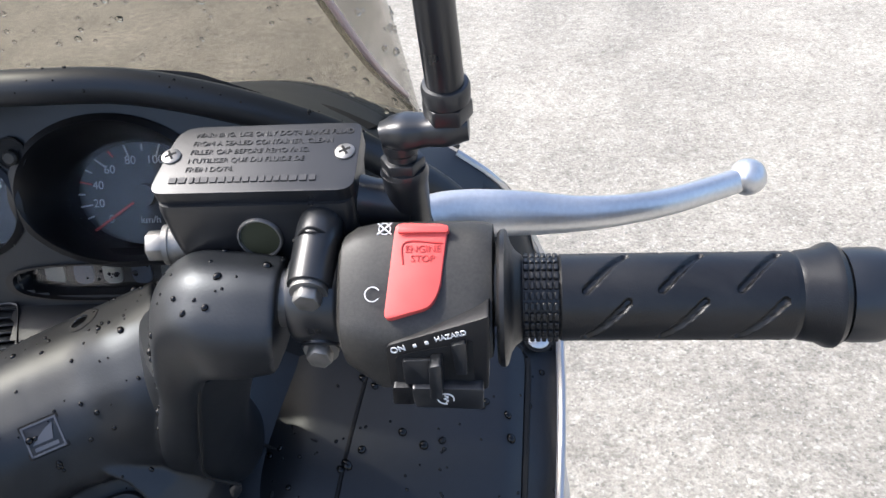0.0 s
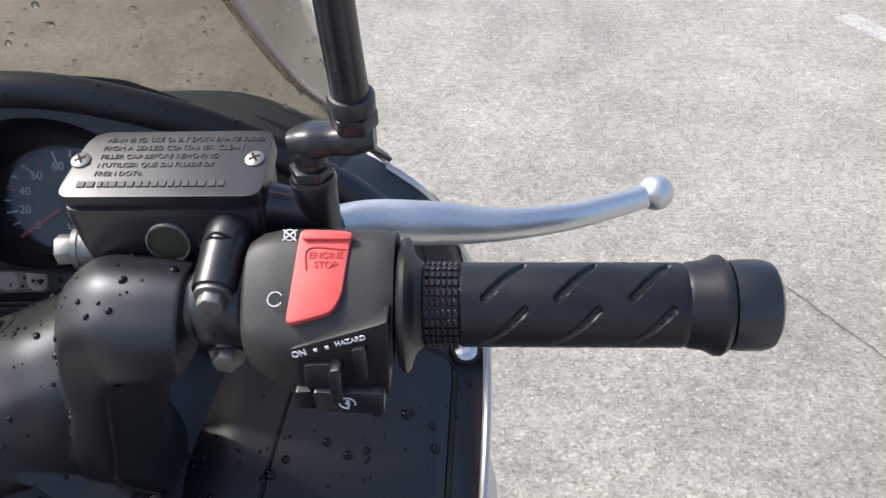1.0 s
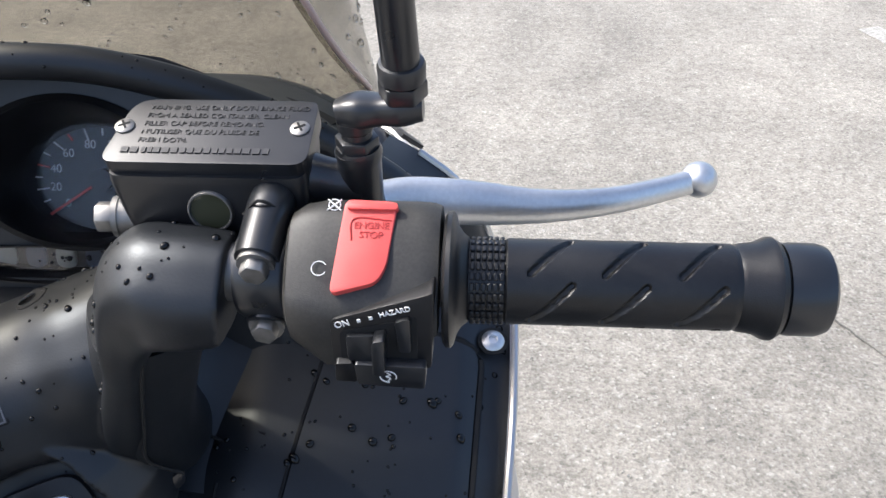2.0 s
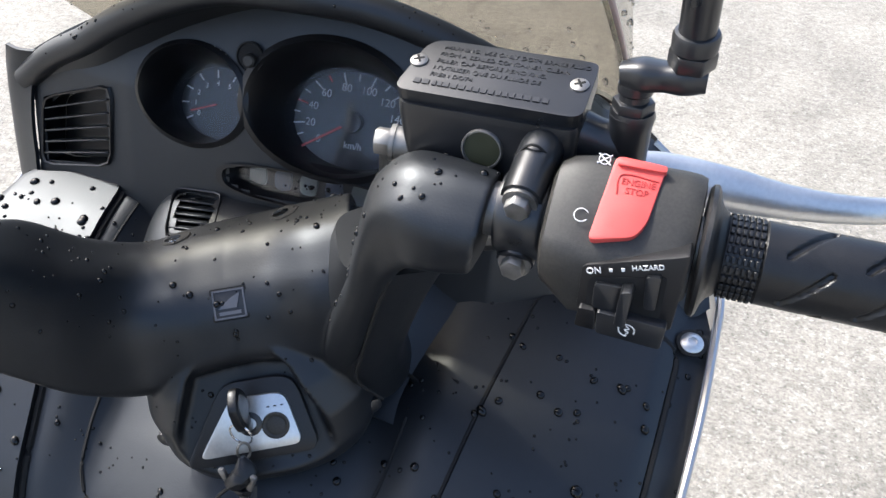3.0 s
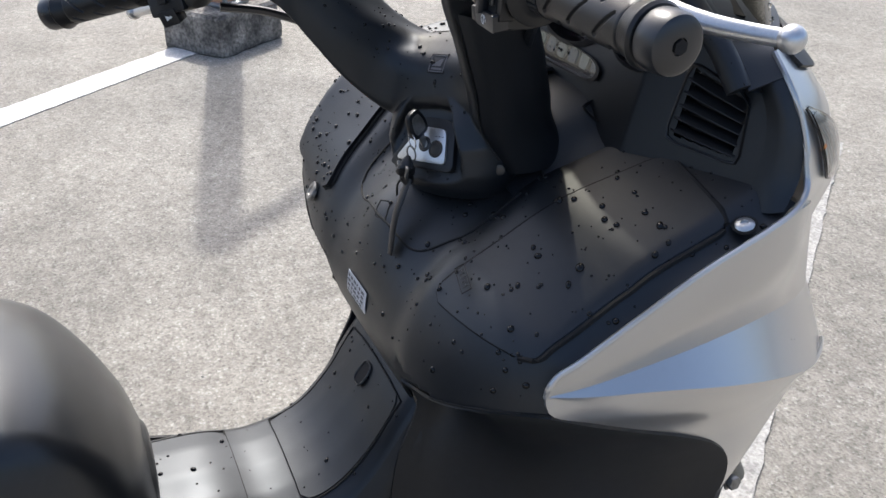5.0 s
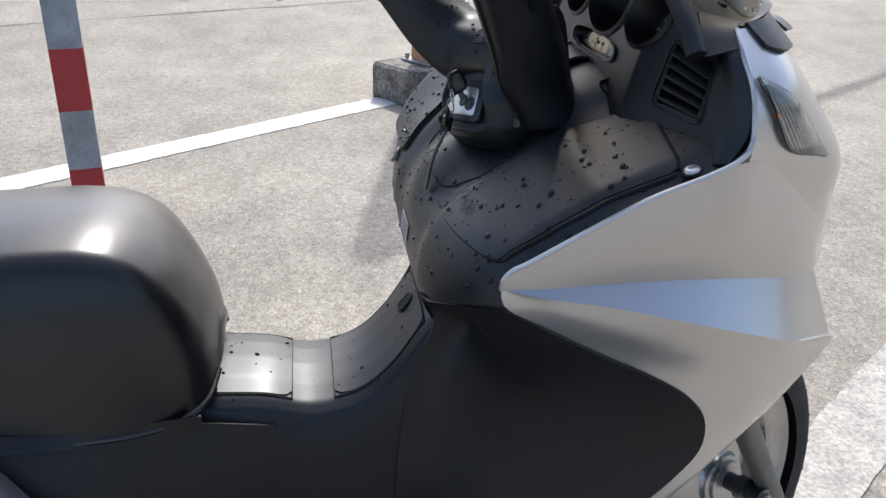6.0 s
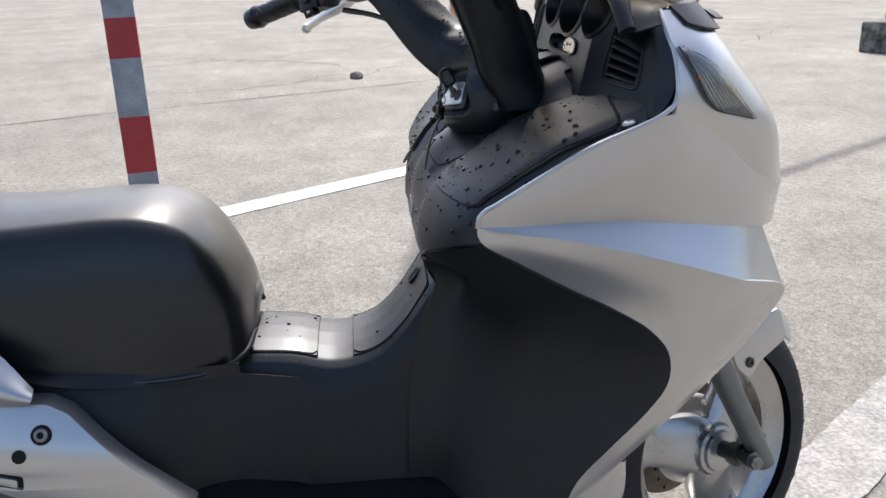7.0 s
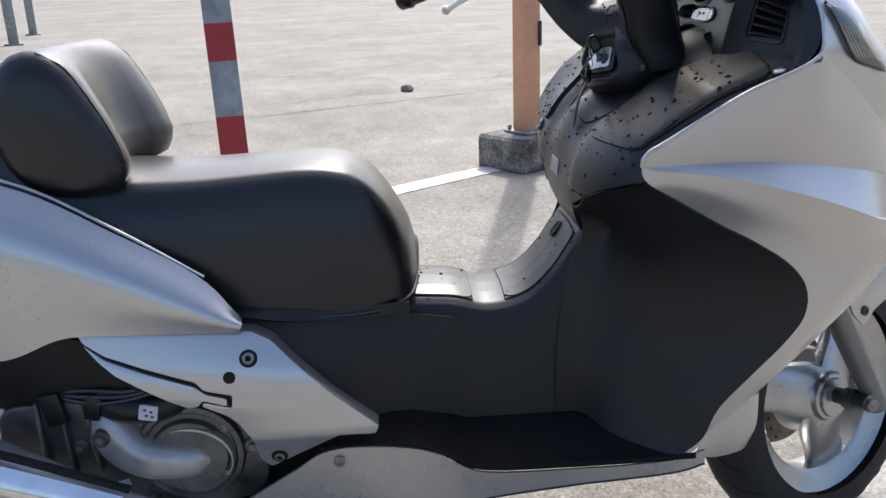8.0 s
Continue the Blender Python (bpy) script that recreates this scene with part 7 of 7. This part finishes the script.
        for x in (-0.0052, -0.0010):
            part("print", block((0.0011, 0.0011, 0.0005), pm2 @ Matrix.Translation((x, 0, 0.0003))), WHITE, blk)
        part("slider_slot", prism(rounded([(-0.0135, -0.0078), (0.0125, -0.0078), (0.0125, 0.0115), (0.0090, 0.0102), (-0.0135, 0.0050)], 0.002), -0.0005, 0.0004, hz), GAP, blk)
        part("slider", prism(rounded([(-0.0110, -0.0062), (-0.0020, -0.0062), (-0.0010, 0.0048), (-0.0112, 0.0042)], 0.0014), 0.0, 0.0022, hz, 0.0008), SATIN, blk, "black hazard slider")
        part("slider_fin", prism(rounded([(-0.0022, -0.0085), (0.0018, -0.0085), (0.0024, 0.0066), (-0.0018, 0.0056)], 0.0013), 0.0, 0.0070, hz, 0.0012), SATIN, blk)
        part("slider_stop", prism(rounded([(0.0065, -0.0020), (0.0105, -0.0020), (0.0105, 0.0120), (0.0055, 0.0105)], 0.001), 0.0, 0.0022, hz, 0.0006), SATIN, blk)
        sm = axes((0.2310, 0.2395, 1.0448), (1, 0.0, -0.03), (0, -0.97, -0.12))
        st = part("starter_button", prism(rounded([(-0.0105, -0.0052), (0.0125, -0.0058), (0.0130, 0.0054), (-0.0115, 0.0052)], 0.0014), -0.010, 0.0032, sm, 0.0009), SATIN, handlebar, "black electric starter button")
        part("button_tail", prism(rounded([(-0.0185, -0.0050), (-0.0110, -0.0052), (-0.0118, 0.0046), (-0.0180, 0.0040)], 0.001), -0.010, 0.0022, sm, 0.0006), PLASTIC_DARK, st)
        arc = [tuple(sm @ Vector((0.0028 * math.cos(a), 0.0028 * math.sin(a), 0.0033))) for a in (radians(-20 + 300 * i / 20) for i in range(21))]
        part("printed_mark", tube(arc, 0.00028, 30, 6), WHITE, st)
        part("printed_mark", tube([tuple(sm @ Vector(q)) for q in ((-0.0004, 0.0019, 0.0033), (0.0009, 0.0009, 0.0033), (-0.0007, 0.0, 0.0033), (0.0008, -0.0009, 0.0033), (0.0, -0.0019, 0.0033))], 0.00026, 20, 6), WHITE, st)
    else:
        hz = axes((0.2300, AY - 0.0228, AZ - 0.0125), (1, 0, -0.02), (0, -1, 0.06))
        blk = part("lower_switch_plate", tr(prism(rounded([(-0.0185, -0.0165), (0.0165, -0.0165), (0.0170, 0.0115), (-0.0180, 0.0090)], 0.003, 3), -0.006, 0.0014, hz, 0.0006), t), PLASTIC_DARK, handlebar, "black indicator switch plate")
        part("indicator_slider", tr(prism(rounded([(-0.005, -0.0072), (0.004, -0.0072), (0.004, 0.0050), (-0.005, 0.0050)], 0.0015), 0.0, 0.0065, hz, 0.0012), t), PLASTIC_DARK, blk)
        for x in (-0.010, 0.0, 0.010):
            part("print", tr(block((0.005 if x == 0 else 0.0022, 0.0016, 0.0005), axes((0.2300 + x, 0.2388, 1.0655), (1, 0, 0), (0, -1, 0.25))), t), WHITE, blk)
        sm = axes((0.2295, 0.2425, 1.0365), (1, 0.0, -0.05), (0, -0.93, -0.25))
        st = part("horn_button", tr(prism(rounded([(-0.0085, -0.0075), (0.0095, -0.0075), (0.0095, 0.0065), (-0.0085, 0.0065)], 0.002), -0.010, 0.0042, sm, 0.0012), t), PLASTIC_DARK, handlebar, "black horn button")
        part("horn_mark", tr(prism([(-0.003, -0.001), (0.0, -0.001), (0.003, -0.0025), (0.003, 0.0025), (0.0, 0.001), (-0.003, 0.001)], 0.0040, 0.0046, sm), t), WHITE, st)
        b = prism(rounded([(-0.010, -0.010), (0.008, -0.010), (0.008, 0.010), (-0.010, 0.010)], 0.003), -0.01, 0.004, axes((0.222, 0.2580, 1.0815), (1, 0, 0), (0, -0.575, 0.818)), 0.0015)
        part("dip_switch", tr(b, t), PLASTIC_DARK, sw, "dark headlight dip switch")


def mirror_stalk(t):
    m = axes((0.2155, 0.2975, 1.0980), (0.0, -0.06, 1), (1, 0, 0))
    turn = m @ pose(0, 0, 0, 0, 90, 0)
    n = part("mirror_mount", tr(prism(hexagon(0.0082), 0.0, 0.0062, turn, 0.0007, 2), t), SATIN, handlebar, "black mirror mount with lock nuts")
    part("mount_washer", tr(turned([(-0.0012, 0.0086), (0.0003, 0.0086), (0.0003, 0.0)], m, 24), t), SATIN, n)
    part("mount_neck", tr(turned([(0.005, 0.0058), (0.0085, 0.0056), (0.0095, 0.0066), (0.013, 0.0068)], m, 24), t), SATIN, n)
    part("mount_arm", tr(tube([(0.2094, 0.2968, 1.1130), (0.2150, 0.2968, 1.1140), (0.2235, 0.2966, 1.1148), (0.2330, 0.2964, 1.1158), (0.2400, 0.2964, 1.1160)], [(0.0045, 0.0046), (0.0074, 0.0060), (0.0066, 0.0052), (0.0076, 0.0058), (0.0048, 0.0046)], 30, 20, power=3.0), t), SATIN, n)
    m = axes((0.2333, 0.2960, 1.1205), (0.0, -0.20, 0.98), (1, 0, 0))
    turn = m @ pose(0, 0, 0, 0, 90, 0)
    part("lock_nut", tr(prism(hexagon(0.0088), 0.0, 0.0068, turn, 0.0008, 2), t), SATIN, n)
    part("stalk_collar", tr(turned([(0.0066, 0.0070), (0.0074, 0.0082), (0.0125, 0.0084), (0.0138, 0.0078), (0.0142, 0.0066)], m, 28), t), SATIN, n)
    part("stalk", tr(tube([(0.2333, 0.2935, 1.1320), (0.2325, 0.2855, 1.1680), (0.2330, 0.2760, 1.2100), (0.2440, 0.2700, 1.2600)], 0.0066, 24, 20), t), SATIN, n, "black mirror stalk")


for t, right in ((Matrix(), True), (MIRROR, False)):
    grip(t)
    clamp(t, right)
    master_cylinder(t, right)
    lever(t)
    switch_body(t, right)
    mirror_stalk(t)
    # cables from the controls to the column
    part("cable", tr(tube([(0.205, 0.285, 1.035), (0.17, 0.310, 1.020), (0.12, 0.335, 0.985), (0.075, 0.36, 0.93)], 0.0042, 30, 8), t), SATIN, handlebar, "black control cable")
    part("brake_hose", tr(tube([(0.120, 0.302, 1.064), (0.105, 0.325, 1.045), (0.095, 0.35, 0.99), (0.08, 0.37, 0.92)], 0.005, 30, 8), t), RUBBER, handlebar, "black brake hose")


# ---- raindrops ----
def drops(surfaces, count, smallest, largest, seed, floor=0.15):
    """Flattened beads of water scattered over the upward faces of some parts."""
    rnd = random.Random(seed)
    faces = []
    for ob in surfaces:
        base = Matrix()
        for p in ob.data.polygons:
            nrm = p.normal
            if nrm.z > floor:
                faces.append((p.area, base @ p.center, nrm.copy(), [base @ ob.data.vertices[i].co for i in p.vertices]))
    total, run = sum(f[0] for f in faces), []
    acc = 0.0
    for f in faces:
        acc += f[0]
        run.append(acc)
    cos = [(math.cos(2 * math.pi * i / 8), math.sin(2 * math.pi * i / 8)) for i in range(8)]
    bm = bmesh.new()
    for _ in range(count):
        want = rnd.random() * total
        lo, hi = 0, len(run) - 1
        while lo < hi:
            mid = (lo + hi) // 2
            lo, hi = (mid + 1, hi) if run[mid] < want else (lo, mid)
        area, cen, nrm, vs = faces[lo]
        a, b = rnd.choice(vs), rnd.choice(vs)
        p = cen.lerp(a, rnd.random() * 0.9).lerp(b, rnd.random() * 0.4)
        s = smallest + (largest - smallest) * rnd.random() ** 2.6
        x = nrm.orthogonal().normalized()
        y = nrm.cross(x)
        sx, sy = s * rnd.uniform(0.8, 1.2), s * rnd.uniform(0.8, 1.3)
        rows = []
        for k, h in ((1.0, -0.1), (0.97, 0.22), (0.74, 0.55), (0.38, 0.72)):
            rows.append([bm.verts.new(p + x * (sx * k * c) + y * (sy * k * d) + nrm * (s * h)) for c, d in cos])
        for r0, r1 in zip(rows, rows[1:]):
            for i in range(8):
                bm.faces.new((r0[i], r0[(i + 1) % 8], r1[(i + 1) % 8], r1[i]))
        bm.faces.new(rows[-1])
        bm.faces.new(rows[0][::-1])
    return bm


def named(*names):
    return [o for o in scene.objects if o.type == "MESH" and o.name.split(".")[0] in names]


bm = drops(named("leg_shield"), 600, 0.0007, 0.0030, 1)
tagged(part("raindrops", bm, BEAD), "raindrops beaded on the black leg shield", "raindrops", kind="stuff")
bm = drops(named("pocket_lid"), 240, 0.0008, 0.0036, 11, 0.3)
tagged(part("raindrops", bm, BEAD), "raindrops beaded on the black plastic leg shield", "raindrops", kind="stuff")
bm = drops(named("cover"), 340, 0.0006, 0.0022, 2)
tagged(part("raindrops", bm, BEAD), "raindrops beaded on the handlebar cover", "raindrops", kind="stuff")
bm = drops(named("dashboard", "hood_lip", "hood"), 260, 0.0005, 0.0017, 3, 0.05)
tagged(part("raindrops", bm, BEAD), "raindrops on the dashboard", "raindrops", kind="stuff")
bm = drops(named("tunnel", "tunnel_lid"), 130, 0.0008, 0.0034, 4, 0.3)
tagged(part("raindrops", bm, BEAD), "raindrops on the centre tunnel", "raindrops", kind="stuff")
bm = drops(named("side_fairing", "upper_cowl"), 220, 0.0005, 0.0014, 5, 0.1)
tagged(part("raindrops", bm, WATER), "small raindrops on the silver fairing", "raindrops", kind="stuff")
bm = drops(named("windscreen"), 520, 0.0009, 0.0027, 6, 0.05)
tagged(part("raindrops", bm, WATER), "raindrops on the windscreen", "raindrops", kind="stuff")
